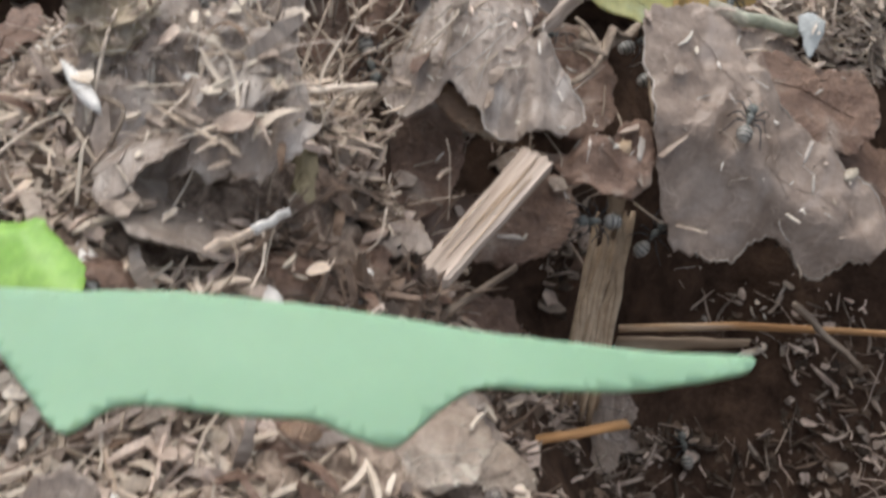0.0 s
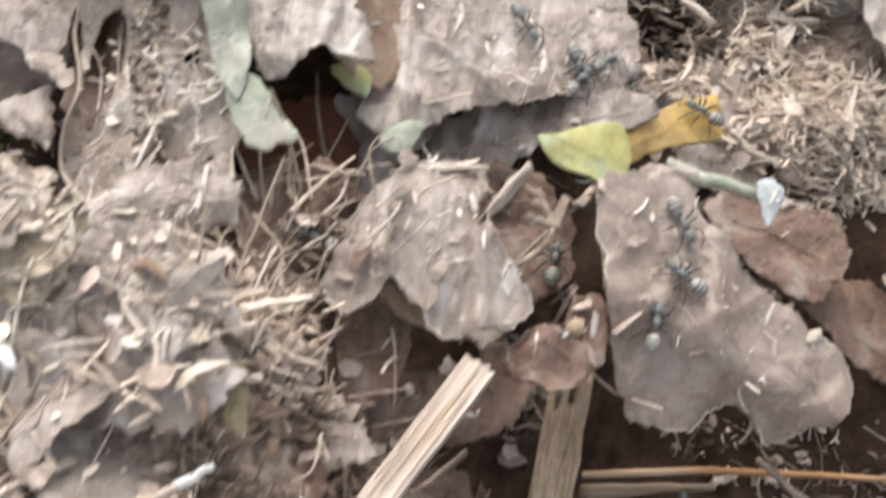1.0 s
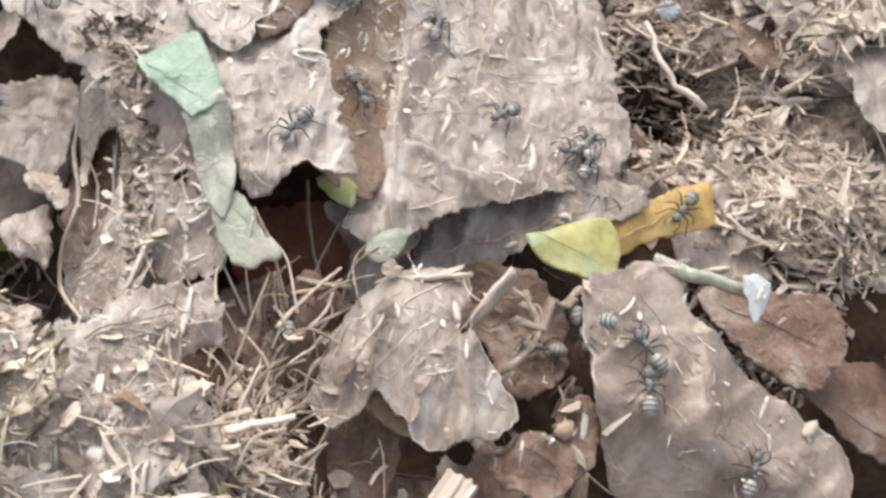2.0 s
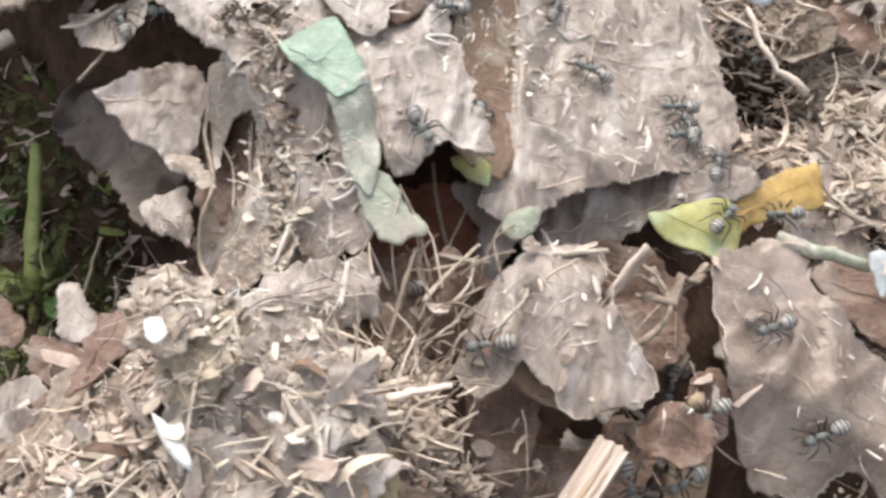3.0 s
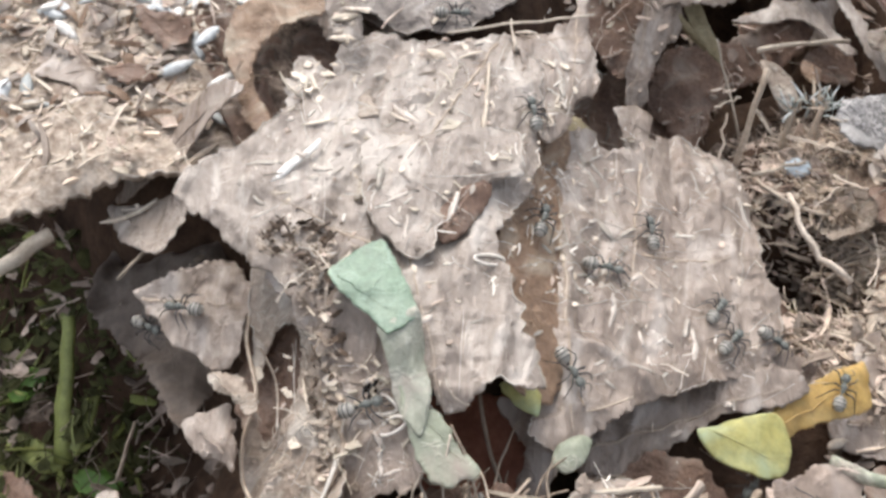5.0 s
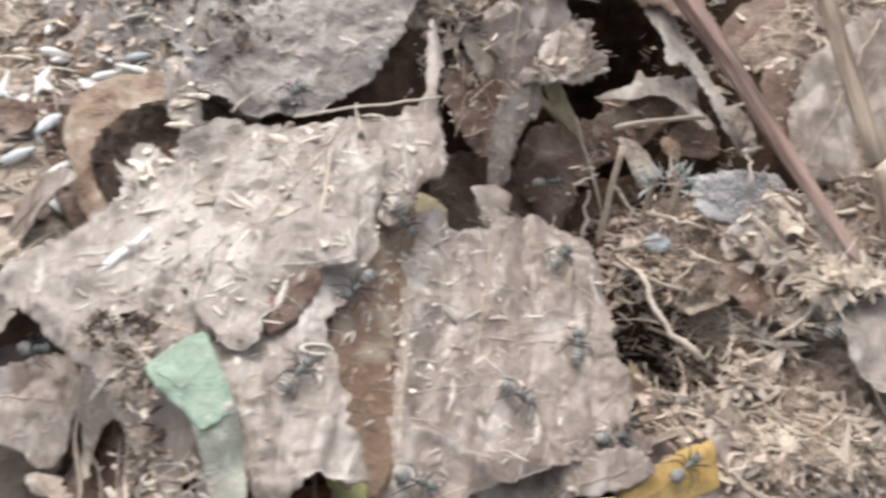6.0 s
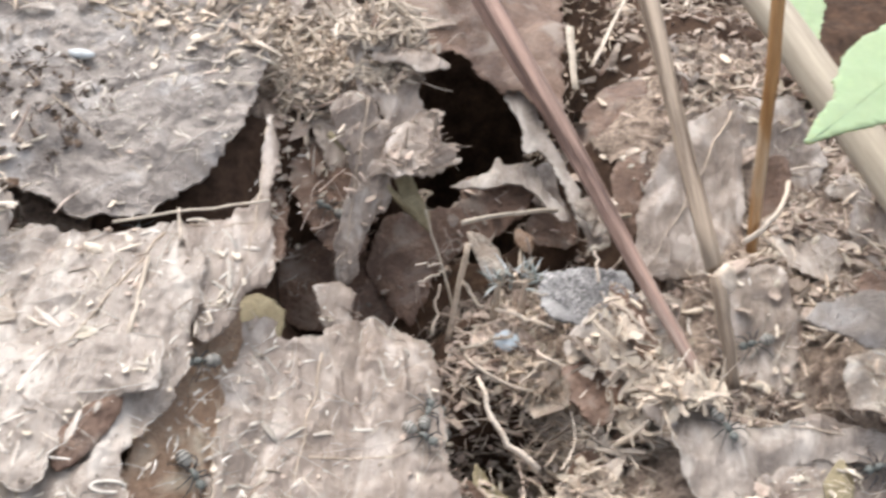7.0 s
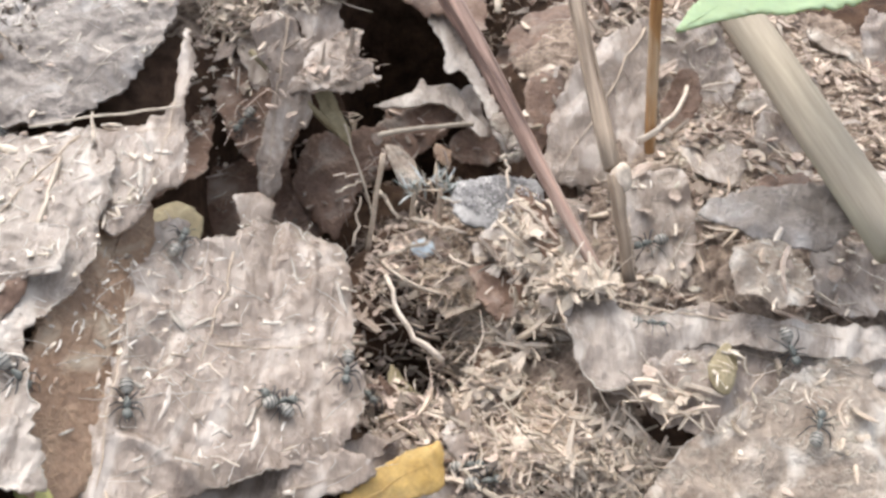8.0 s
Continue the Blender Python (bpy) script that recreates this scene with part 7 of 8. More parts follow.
# whole heap: a carpet of small brown crumbs
stuff("litter_crumbs", "brown crumbs and chips of decayed leaf covering the heap", "chip", 1, [
    (0.01, 0.155, 0.055, 0.05, 2600), (-0.06, 0.315, 0.06, 0.05, 2600), (0.105, 0.29, 0.03, 0.06, 1700), (0.16, 0.33, 0.06, 0.09, 2800),
    (0.04, 0.39, 0.05, 0.05, 1500), (0.13, 0.455, 0.06, 0.035, 900), (0.113, 0.266, 0.015, 0.018, 300), (0.101, 0.3, 0.010, 0.014, 300), (0.0, 0.43, 0.12, 0.05, 800), (-0.04, 0.19, 0.03, 0.02, 500)],
    {"crumb": 1.5, "flake": 4, "splinter": 4, "fibre": 1.5}, 0.85, 0.35, bunch=0.4, on_leaves=0.02)
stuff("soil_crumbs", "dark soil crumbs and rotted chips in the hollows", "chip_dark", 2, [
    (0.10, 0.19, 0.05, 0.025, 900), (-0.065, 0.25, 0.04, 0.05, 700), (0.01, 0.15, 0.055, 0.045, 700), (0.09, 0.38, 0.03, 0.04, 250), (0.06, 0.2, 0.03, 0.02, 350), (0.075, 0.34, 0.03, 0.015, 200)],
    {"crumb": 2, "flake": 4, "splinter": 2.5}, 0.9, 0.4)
# dark bits carry the bank's wetness and its shade
stuff("damp_chips", "wet brown bark chips and leaf scraps, darkened for a shaded bank", "chip_damp_shade", 48, [(0.034, 0.162, 0.018, 0.016, 700), (0.024, 0.17, 0.01, 0.012, 240)],
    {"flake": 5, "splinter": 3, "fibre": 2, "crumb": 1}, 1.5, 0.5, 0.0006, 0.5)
stuff("soil_fibres", "rotted brown fibres, chips and rootlets strewn on the dark soil", "chip", 34, [
    (0.10, 0.19, 0.05, 0.028, 300), (0.06, 0.2, 0.03, 0.025, 240), (0.045, 0.224, 0.022, 0.012, 260), (0.08, 0.345, 0.03, 0.02, 160), (0.14, 0.205, 0.03, 0.02, 160)],
    {"flake": 3, "fibre": 5, "splinter": 3, "crumb": 2}, 1.0, 0.45, 0.0004)
stuff("straw_litter", "brown and tan straw splinters matted together", "straw", 3, [
    (0.008, 0.15, 0.05, 0.04, 700), (0.03, 0.175, 0.02, 0.02, 160), (0.105, 0.285, 0.026, 0.05, 520), (0.045, 0.385, 0.035, 0.03, 520), (0.16, 0.34, 0.06, 0.07, 520),
    (-0.06, 0.31, 0.055, 0.045, 520), (-0.045, 0.19, 0.03, 0.02, 130), (0.13, 0.25, 0.03, 0.02, 160), (0.113, 0.268, 0.015, 0.02, 260), (0.101, 0.3, 0.010, 0.014, 280), (0.16, 0.255, 0.02, 0.012, 80), (0.13, 0.455, 0.06, 0.03, 420), (0.0, 0.43, 0.12, 0.05, 300), (0.02, 0.2, 0.012, 0.02, 90)],
    {"splinter": 5, "fibre": 4, "flake": 2}, 1.1, 0.3, 0.0004, on_leaves=0.08)
stuff("chip_litter", "curled brown bark chips and leaf scraps", "chip", 4, [
    (0.008, 0.15, 0.05, 0.04, 760), (0.105, 0.285, 0.026, 0.05, 680), (0.16, 0.33, 0.06, 0.08, 420), (0.045, 0.385, 0.035, 0.03, 160), (-0.06, 0.31, 0.055, 0.045, 320), (0.05, 0.2, 0.03, 0.03, 200)],
    {"flake": 5, "splinter": 2, "fibre": 1}, 1.4, 0.45, 0.0004, on_leaves=0.08)
stuff("pale_crumbs", "pale flakes and crumbs glued along the leaf edges", "husk", 5, [
    (-0.004, 0.186, 0.022, 0.018, 50), (-0.004, 0.235, 0.012, 0.014, 30), (0.005, 0.222, 0.012, 0.008, 30), (-0.055, 0.31, 0.055, 0.045, 800), (0.01, 0.29, 0.03, 0.03, 40), (0.06, 0.28, 0.03, 0.04, 16),
    (0.1, 0.29, 0.022, 0.045, 320), (0.15, 0.32, 0.05, 0.06, 420), (0.01, 0.15, 0.05, 0.04, 330), (0.035, 0.37, 0.035, 0.03, 220)],
    {"flake": 3, "crumb": 3, "splinter": 3, "fibre": 2}, 0.75, 0.2, 0.0003, on_leaves=0.8)
stuff("lump_crust", "tan crumbs and straw bits crusting a lump of litter", "crust", 45, [
    (-0.004, 0.185, 0.012, 0.010, 240), (0.006, 0.178, 0.014, 0.010, 110), (-0.007, 0.2465, 0.008, 0.006, 120), (-0.004, 0.238, 0.003, 0.010, 150), (-0.001, 0.225, 0.002, 0.008, 80), (0.004, 0.222, 0.006, 0.010, 60)],
    {"crumb": 4, "flake": 3, "splinter": 2, "fibre": 1}, 0.5, 0.4, 0.0001, 0.5, on_leaves=1.0)
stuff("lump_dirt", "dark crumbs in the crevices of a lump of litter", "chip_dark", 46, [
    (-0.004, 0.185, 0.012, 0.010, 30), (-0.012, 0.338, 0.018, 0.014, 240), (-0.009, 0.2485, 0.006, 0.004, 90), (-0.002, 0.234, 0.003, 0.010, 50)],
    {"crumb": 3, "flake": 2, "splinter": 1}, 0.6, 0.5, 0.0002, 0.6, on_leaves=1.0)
stuff("hollow_debris", "brown fibres, husks and torn film caught in a shaded hollow", "chip", 49, [(0.06, 0.340, 0.026, 0.012, 130), (0.085, 0.345, 0.022, 0.014, 110)],
    {"fibre": 5, "flake": 3, "splinter": 3, "crumb": 2}, 0.9, 0.6, 0.0004, 0.5, on_leaves=1.0)
stuff("straw_fringe", "dense fringe of pale straw hanging at the back of the heap", "straw_pale", 50, [(0.052, 0.374, 0.018, 0.012, 300), (0.066, 0.372, 0.008, 0.012, 110), (0.04, 0.366, 0.010, 0.010, 90)],
    {"splinter": 5, "fibre": 4, "flake": 1}, 1.0, 0.5, 0.0006, 0.4, on_leaves=1.0)
stuff("bleached_straw", "bleached straw ends and husks strewn between pale leaves", "straw_pale", 58, [(0.124, 0.2535, 0.011, 0.010, 420), (0.136, 0.2555, 0.006, 0.005, 90), (0.1070, 0.2935, 0.007, 0.006, 224), (0.1136, 0.2854, 0.007, 0.006, 224), (0.1202, 0.2792, 0.007, 0.006, 224), (0.1045, 0.2757, 0.007, 0.006, 224), (0.1165, 0.2878, 0.006, 0.005, 70)],
    {"splinter": 4, "flake": 3, "fibre": 2}, 1.25, 0.5, 0.0010, 0.6, on_leaves=0.2)
stuff("flap_straw", "short straws and dirt strewn over a dusty leaf flap", "straw", 47, [(0.02, 0.372, 0.028, 0.014, 260), (-0.02, 0.38, 0.03, 0.015, 160)],
    {"splinter": 4, "fibre": 3, "crumb": 2, "flake": 2}, 0.9, 0.3, 0.0003, 0.5, on_leaves=1.0)
stuff("grey_grit", "fine grey sand grains heaped at the stem", "grit", 6, [(0.1025, 0.3170, 0.006, 0.005, 420), (0.108, 0.3150, 0.008, 0.006, 620), (0.1145, 0.3100, 0.006, 0.005, 300), (0.035, 0.375, 0.02, 0.012, 90)],
    {"crumb": 1}, 0.55, 0.3, 0.0004, 0.1, on_leaves=1.0)
stuff("silk_threads", "white silk threads and felt woven over the leaf sheets", "silk", 7, [
    (0.012, 0.275, 0.03, 0.035, 130), (0.06, 0.27, 0.03, 0.045, 120), (0.006, 0.224, 0.008, 0.012, 20), (0.002, 0.186, 0.02, 0.016, 60), (0.05, 0.205, 0.018, 0.014, 40), (0.09, 0.21, 0.02, 0.015, 30), (0.14, 0.29, 0.03, 0.03, 70), (0.02, 0.35, 0.03, 0.02, 60)],
    {"fibre": 3, "splinter": 2}, 0.5, 0.05, -0.00005, 0.6, on_leaves=1.0)
stuff("pale_straw", "pale dry straw ends and grass culms tangled in the litter", "straw_pale", 31, [
    (0.102, 0.3, 0.02, 0.035, 170), (0.113, 0.268, 0.015, 0.02, 170), (0.13, 0.455, 0.06, 0.03, 200), (0.1, 0.265, 0.016, 0.02, 60), (0.05, 0.38, 0.03, 0.022, 330), (0.165, 0.345, 0.05, 0.055, 120), (0.01, 0.15, 0.048, 0.036, 120), (-0.065, 0.318, 0.05, 0.035, 130), (-0.045, 0.19, 0.03, 0.015, 40)],
    {"splinter": 4, "fibre": 4}, 1.1, 0.3, 0.0010, on_leaves=0.12)
stuff("leaf_dust", "tiny brown crumbs stuck on the leaf sheets", "chip", 32, [
    (0.012, 0.275, 0.034, 0.038, 380), (0.06, 0.275, 0.03, 0.048, 260), (0.0, 0.222, 0.02, 0.018, 200), (0.09, 0.212, 0.022, 0.018, 80), (0.05, 0.205, 0.018, 0.016, 70), (0.02, 0.35, 0.035, 0.025, 200), (-0.06, 0.315, 0.05, 0.04, 900), (0.002, 0.186, 0.022, 0.018, 300)],
    {"crumb": 5, "flake": 1, "splinter": 1}, 0.45, 0.3, 0.0001, 0.7, on_leaves=1.0)
stuff("leaf_grain", "tiny pale seed grains stuck on the leaf sheets", "husk", 33, [
    (0.012, 0.275, 0.034, 0.038, 190), (0.06, 0.275, 0.03, 0.048, 120), (0.0, 0.222, 0.02, 0.018, 50), (0.05, 0.205, 0.018, 0.014, 26), (0.09, 0.208, 0.02, 0.016, 24), (0.15, 0.27, 0.03, 0.015, 70), (0.158, 0.256, 0.02, 0.01, 120), (0.02, 0.35, 0.035, 0.025, 190), (-0.06, 0.315, 0.05, 0.04, 500), (0.002, 0.186, 0.022, 0.018, 40)],
    {"crumb": 3, "flake": 1.5, "splinter": 3, "fibre": 2}, 0.5, 0.1, -0.0001, 0.9, on_leaves=1.0)


def draped(name, label, mat, seed, spots, long, wide, flat=0.25, stray=0.5):
    """Threads and strips of film that cling to whatever lies below. spots: (x, y, rx, ry, count). long, wide: ranges in mm."""
    rng, verts, faces = random.Random(seed), [], []
    for cx, cy, rx, ry, count in spots:
        for _ in range(count):
            a, r = rng.uniform(0, 6.283), math.sqrt(rng.random())
            x, y = cx + rx * r * math.cos(a), cy + ry * r * math.sin(a)
            size = long[0] + (long[1] - long[0]) * rng.random() ** 2
            w = rng.uniform(*wide) / 2000
            n = max(4, int(size / 1.0))
            if bare(x, y):
                continue
            way, last, pts = rng.uniform(0, 6.283) if rng.random() < 0.5 else rng.gauss(1.1, 0.6), None, []
            for i in range(n):
                z = surface(x, y)
                if last is not None and abs(z - last) > 0.0022:
                    break
                last = z
                pts.append((x, y, z + 0.00004))
                way += rng.gauss(0, stray) * 0.4
                x += math.cos(way) * size / n / 1000
                y += math.sin(way) * size / n / 1000
            if len(pts) < 4:
                continue
            m = len(pts)
            v, f = tube(pts, [w * (0.35 + 0.65 * math.sin(math.pi * (i + 0.5) / m)) * rng.uniform(0.8, 1.2) for i in range(m)], 5, flat)
            k = len(verts)
            verts += v
            faces += [tuple(k + i for i in q) for q in f]
    return tagged(mesh_object(name, verts, faces, mat), label, "litter", kind="stuff")


draped("silk_strips", "pale torn strips of silk film clinging to the leaf sheets", "film", 41, [
    (0.012, 0.275, 0.036, 0.042, 120), (0.06, 0.275, 0.03, 0.05, 60), (0.008, 0.222, 0.008, 0.012, 10), (0.05, 0.205, 0.02, 0.016, 16), (0.095, 0.215, 0.022, 0.018, 8),
    (0.02, 0.355, 0.035, 0.025, 50), (0.002, 0.186, 0.024, 0.018, 50), (0.15, 0.29, 0.03, 0.03, 50), (-0.06, 0.315, 0.05, 0.04, 100)], (2.5, 9), (0.3, 1.6), 0.12, 0.14)
draped("silk_lines", "long fine silk threads drawn across the leaf sheets", "film", 42, [
    (0.012, 0.275, 0.036, 0.042, 60), (0.06, 0.275, 0.03, 0.05, 70), (0.0, 0.222, 0.02, 0.018, 40), (0.05, 0.205, 0.02, 0.016, 16), (0.02, 0.355, 0.035, 0.025, 30),
    (0.002, 0.186, 0.024, 0.018, 40), (0.15, 0.29, 0.03, 0.03, 30)], (8, 26), (0.12, 0.3), 0.8, 0.12)
# moss cover thickened to stand in for the shade of the hollow
stuff("moss_bits", "dark moss and green bits, partly standing in for the hollow's shade", "moss", 8, [(-0.083, 0.258, 0.034, 0.05, 1700)], {"flake": 4, "fibre": 3, "crumb": 2}, 1.4, 0.6, 0.001, on_leaves=0.5, below=0.004)
stuff("hollow_chips", "brown leaf crumbs fallen into the dark hollow", "chip", 10, [(-0.07, 0.255, 0.045, 0.05, 420)], {"flake": 5, "fibre": 2, "splinter": 1}, 1.5, 0.5, 0.001, on_leaves=0.5, below=0.004)
stuff("green_bits", "small green weed leaves in the dark hollow", "weed", 9, [(-0.075, 0.265, 0.028, 0.035, 90), (-0.055, 0.235, 0.012, 0.012, 14)], {"flake": 3, "splinter": 3}, 1.5, 0.6, 0.002, on_leaves=1.0, below=0.002)



loose("straw", "pale dry straw lying loose on the litter", "straw", "loose straws", "straw_pale", "splinter", 11, [
    (0.005, 0.15, 0.045, 0.035, 60), (0.105, 0.285, 0.022, 0.045, 40), (-0.06, 0.31, 0.05, 0.035, 30), (0.16, 0.33, 0.05, 0.06, 35), 
    (0.045, 0.38, 0.03, 0.025, 30)], 1.4, 0.15, off=0.85)
loose("dry_fibre", "thin curved root fibre lying on the litter", "root fibre", "loose root fibres", "straw", "fibre", 12, [
    (0.01, 0.15, 0.05, 0.04, 40), (0.105, 0.285, 0.025, 0.045, 40), (0.045, 0.385, 0.03, 0.025, 60), (0.15, 0.33, 0.05, 0.06, 30), (-0.06, 0.31, 0.05, 0.04, 30), (0.035, 0.205, 0.02, 0.02, 14), (0.045, 0.224, 0.02, 0.012, 40), (0.06, 0.2, 0.025, 0.02, 30), (0.093, 0.325, 0.012, 0.012, 36), (0.1, 0.19, 0.04, 0.02, 20)], 1.4, 0.25, off=0.7)
loose("seed_husk", "pale boat-shaped seed husk on the litter", "seed husk", "loose seed husks", "husk", "husk", 13, [
    (-0.06, 0.315, 0.05, 0.035, 24), (0.0, 0.285, 0.025, 0.025, 3), (0.005, 0.15, 0.045, 0.03, 12), (0.1, 0.21, 0.008, 0.006, 3), (0.16, 0.31, 0.04, 0.05, 12), (0.09, 0.25, 0.01, 0.01, 4)], 0.9, 0.15)
loose("bark_chip", "small curled chip of dry brown bark", "bark chip", "loose bark chips", "chip", "flake", 14, [
    (0.005, 0.15, 0.05, 0.035, 34), (0.1, 0.285, 0.025, 0.045, 30), (0.17, 0.34, 0.05, 0.06, 36), (-0.06, 0.31, 0.05, 0.04, 24), (0.045, 0.39, 0.035, 0.03, 30), (-0.04, 0.19, 0.025, 0.015, 16), (0.05, 0.2, 0.02, 0.02, 14), (0.0, 0.43, 0.12, 0.04, 30)], 2.0, 0.4, 0.0006)
loose("leaf_curl", "curled strip of pale brown dry leaf in the litter", "leaf curl", "curled leaf strips", "leaf_pale", "curl", 16, [
    (0.105, 0.285, 0.024, 0.048, 60), (0.114, 0.268, 0.014, 0.018, 30), (0.125, 0.40, 0.022, 0.03, 40), (0.102, 0.3, 0.010, 0.014, 20), (0.14, 0.45, 0.05, 0.03, 24), (0.165, 0.345, 0.045, 0.055, 46), (0.045, 0.39, 0.035, 0.03, 22), (0.005, 0.15, 0.045, 0.035, 60), (-0.06, 0.315, 0.05, 0.04, 10), (-0.045, 0.19, 0.025, 0.015, 8), (0.115, 0.35, 0.02, 0.025, 16)], 0.75, 0.45, 0.0004, off=0.9)
loose("bark_curl", "rolled strip of grey-brown bark in the litter", "bark curl", "rolled bark strips", "leaf_grey", "curl", 17, [
    (0.105, 0.285, 0.024, 0.048, 40), (0.165, 0.345, 0.045, 0.055, 46), (0.045, 0.39, 0.035, 0.03, 24), (0.005, 0.15, 0.045, 0.035, 30), (-0.045, 0.19, 0.025, 0.015, 8), (0.115, 0.35, 0.02, 0.025, 16), (0.125, 0.40, 0.022, 0.03, 40), (0.102, 0.3, 0.012, 0.016, 20), (0.06, 0.2, 0.03, 0.02, 12)], 0.62, 0.5, 0.0003, off=0.95)
loose("dark_curl", "rolled strip of dark brown bark in the litter", "bark curl", "dark bark strips", "leaf_brown", "curl", 18, [
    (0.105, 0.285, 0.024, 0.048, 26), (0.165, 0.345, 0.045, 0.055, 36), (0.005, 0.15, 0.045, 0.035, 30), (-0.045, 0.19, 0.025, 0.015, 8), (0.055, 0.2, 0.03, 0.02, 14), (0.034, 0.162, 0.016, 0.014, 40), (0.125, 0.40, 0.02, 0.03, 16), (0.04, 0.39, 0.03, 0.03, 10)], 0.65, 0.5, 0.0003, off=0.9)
loose("blue_husk", "bluish-white boat-shaped seed husk on the crust", "seed husk", "bluish seed husks", "bluish", "husk", 19, [(-0.05, 0.31, 0.04, 0.03, 16), (-0.02, 0.345, 0.02, 0.02, 4), (-0.04, 0.318, 0.012, 0.01, 5)], 1.5, 0.2)
loose("large_husk", "large white boat-shaped seed husk on the crust", "seed husk", "large seed husks", "white", "husk", 23, [(-0.05, 0.31, 0.04, 0.03, 20), (-0.035, 0.318, 0.014, 0.012, 10), (0.01, 0.15, 0.045, 0.03, 16)], 1.45, 0.2)
loose("crust_flake", "curled grey-brown flake of leaf on the crust", "leaf curl", "flakes on the crust", "leaf_grey", "curl", 24, [(-0.055, 0.31, 0.045, 0.034, 80), (-0.02, 0.36, 0.025, 0.02, 16)], 0.8, 0.4, 0.0003)
loose("tan_flake", "curled tan flake of leaf on the crust", "leaf curl", "flakes on the crust", "leaf_tan", "curl", 25, [(-0.055, 0.31, 0.045, 0.034, 60), (0.008, 0.15, 0.045, 0.035, 20)], 0.8, 0.4, 0.0003)
loose("pale_blade", "flat pale straw blade lying on the litter", "straw", "pale straw blades", "straw_pale", "curl", 26, [(-0.06, 0.318, 0.05, 0.036, 34), (0.008, 0.15, 0.045, 0.035, 80), (0.105, 0.285, 0.022, 0.045, 60), (0.02, 0.375, 0.03, 0.02, 40), (0.06, 0.381, 0.016, 0.014, 30), (0.165, 0.345, 0.045, 0.055, 30)], 0.75, 0.3, 0.0004, off=0.5)
loose("straw_end", "dry straw end tangled at the back of the heap", "straw", "loose straws", "straw_pale", "splinter", 27, [(0.062, 0.381, 0.016, 0.012, 110), (0.077, 0.378, 0.008, 0.010, 24)], 1.5, 0.4, 0.001)


def withered_tuft(x, y, z, count, seed, reach):
    """A tuft of narrow pointed bracts that stand out from one crown; each bract is a part."""
    rng = random.Random(seed)
    root = tagged(new("withered_tuft"), "withered bluish-grey tuft of narrow pointed bracts in straw", "plant tuft")
    root.location = (x, y, z)
    for n in range(count):
        a, rise, size = rng.uniform(0, 6.283), rng.uniform(0.1, 1.3), rng.uniform(0.45, 1.0) * reach
        way = Vector((math.cos(a) * math.cos(rise), math.sin(a) * math.cos(rise), math.sin(rise)))
        start = Vector((rng.gauss(0, 0.0014), rng.gauss(0, 0.0012), rng.uniform(-0.001, 0.001)))
        bend = Vector((rng.gauss(0, 0.0006), rng.gauss(0, 0.0006), -0.0012 * rng.random()))
        w = rng.uniform(0.2, 0.5)
        pts = [start + way * size * t + bend * t * t for t in (0, 0.2, 0.4, 0.6, 0.8, 1.0)]
        v, f = tube(pts, [w * k / 1000 for k in (0.5, 0.9, 1.0, 0.8, 0.45, 0.08)], 6, 0.35, 0.2, n)
        mesh_object("bract", v, f, rng.choice(("bract", "bract", "bluish", "straw")), root)
    foot = surface(x, y) - z - 0.001
    v, f = tube([Vector((0.001 * nz(i, seed), 0, foot * i / 5)) for i in range(6)], [0.0006 + 0.0001 * i for i in range(6)], 6)
    mesh_object("stalk", v, f, "straw", root)


withered_tuft(0.0945, 0.3205, max(0.0290, surface(0.0945, 0.3205) + 0.0005), 34, 15, 0.0075)
withered_tuft(0.0885, 0.3200, max(0.0280, surface(0.0885, 0.3200) + 0.0005), 18, 16, 0.006)


def open_husk(x, y, heading, length, width):
    """An empty pale husk, open like a ring."""
    pts = []
    for i in range(20):
        a = 2 * math.pi * i / 20
        pts.append((math.cos(a) * length / 2000, math.sin(a) * width / 2000 * (1 - 0.25 * math.cos(a)), 0.0003 * math.sin(2 * a)))
    v, f = tube(pts + pts[:1], [0.00026] * 21, 6)
    ob = mesh_object("open_husk", v, f, "silk")
    rise = [surface(x + dx, y + dy) for dx, dy in ((0.002, 0), (-0.002, 0), (0, 0.002), (0, -0.002))]
    up = Vector(((rise[1] - rise[0]) / 0.004, (rise[3] - rise[2]) / 0.004, 1)).normalized()
    ob.matrix_basis = Matrix.Translation((x, y, surface(x, y) + 0.0007)) @ Vector((0, 0, 1)).rotation_difference(up).to_matrix().to_4x4() @ Matrix.Rotation(heading, 4, "Z")
    tagged(ob, "empty pale husk split open like a ring", "seed husk", "split husks")


open_husk(0.0078, 0.2235, -0.35, 6.5, 2.8)
open_husk(0.0095, 0.2200, 0.1, 5.5, 2.4)
open_husk(0.0225, 0.2475, 0.15, 5.0, 1.8)


def seed_shell():
    """A pale blue speckled shell half sunk in the straw."""
    bm = bmesh.new()
    bmesh.ops.create_icosphere(bm, subdivisions=3, radius=0.0026)
    for v in bm.verts:
        v.co.x *= 1.25
        v.co.z *= 0.7
        v.co *= 1 + 0.06 * nz(v.co.x * 500, v.co.y * 500, v.co.z * 500)
    me = bpy.data.meshes.new("seed_shell")
    bm.to_mesh(me)
    bm.free()
    me.materials.append(M["shell"])
    me.shade_smooth()
    ob = new("seed_shell", me)
    ob.matrix_basis = pose(0.0910, 0.3130, surface(0.0910, 0.3130) + 0.0016, 10, -15, -40)
    tagged(ob, "pale blue seed shell lying in straw litter", "seed shell")


seed_shell()


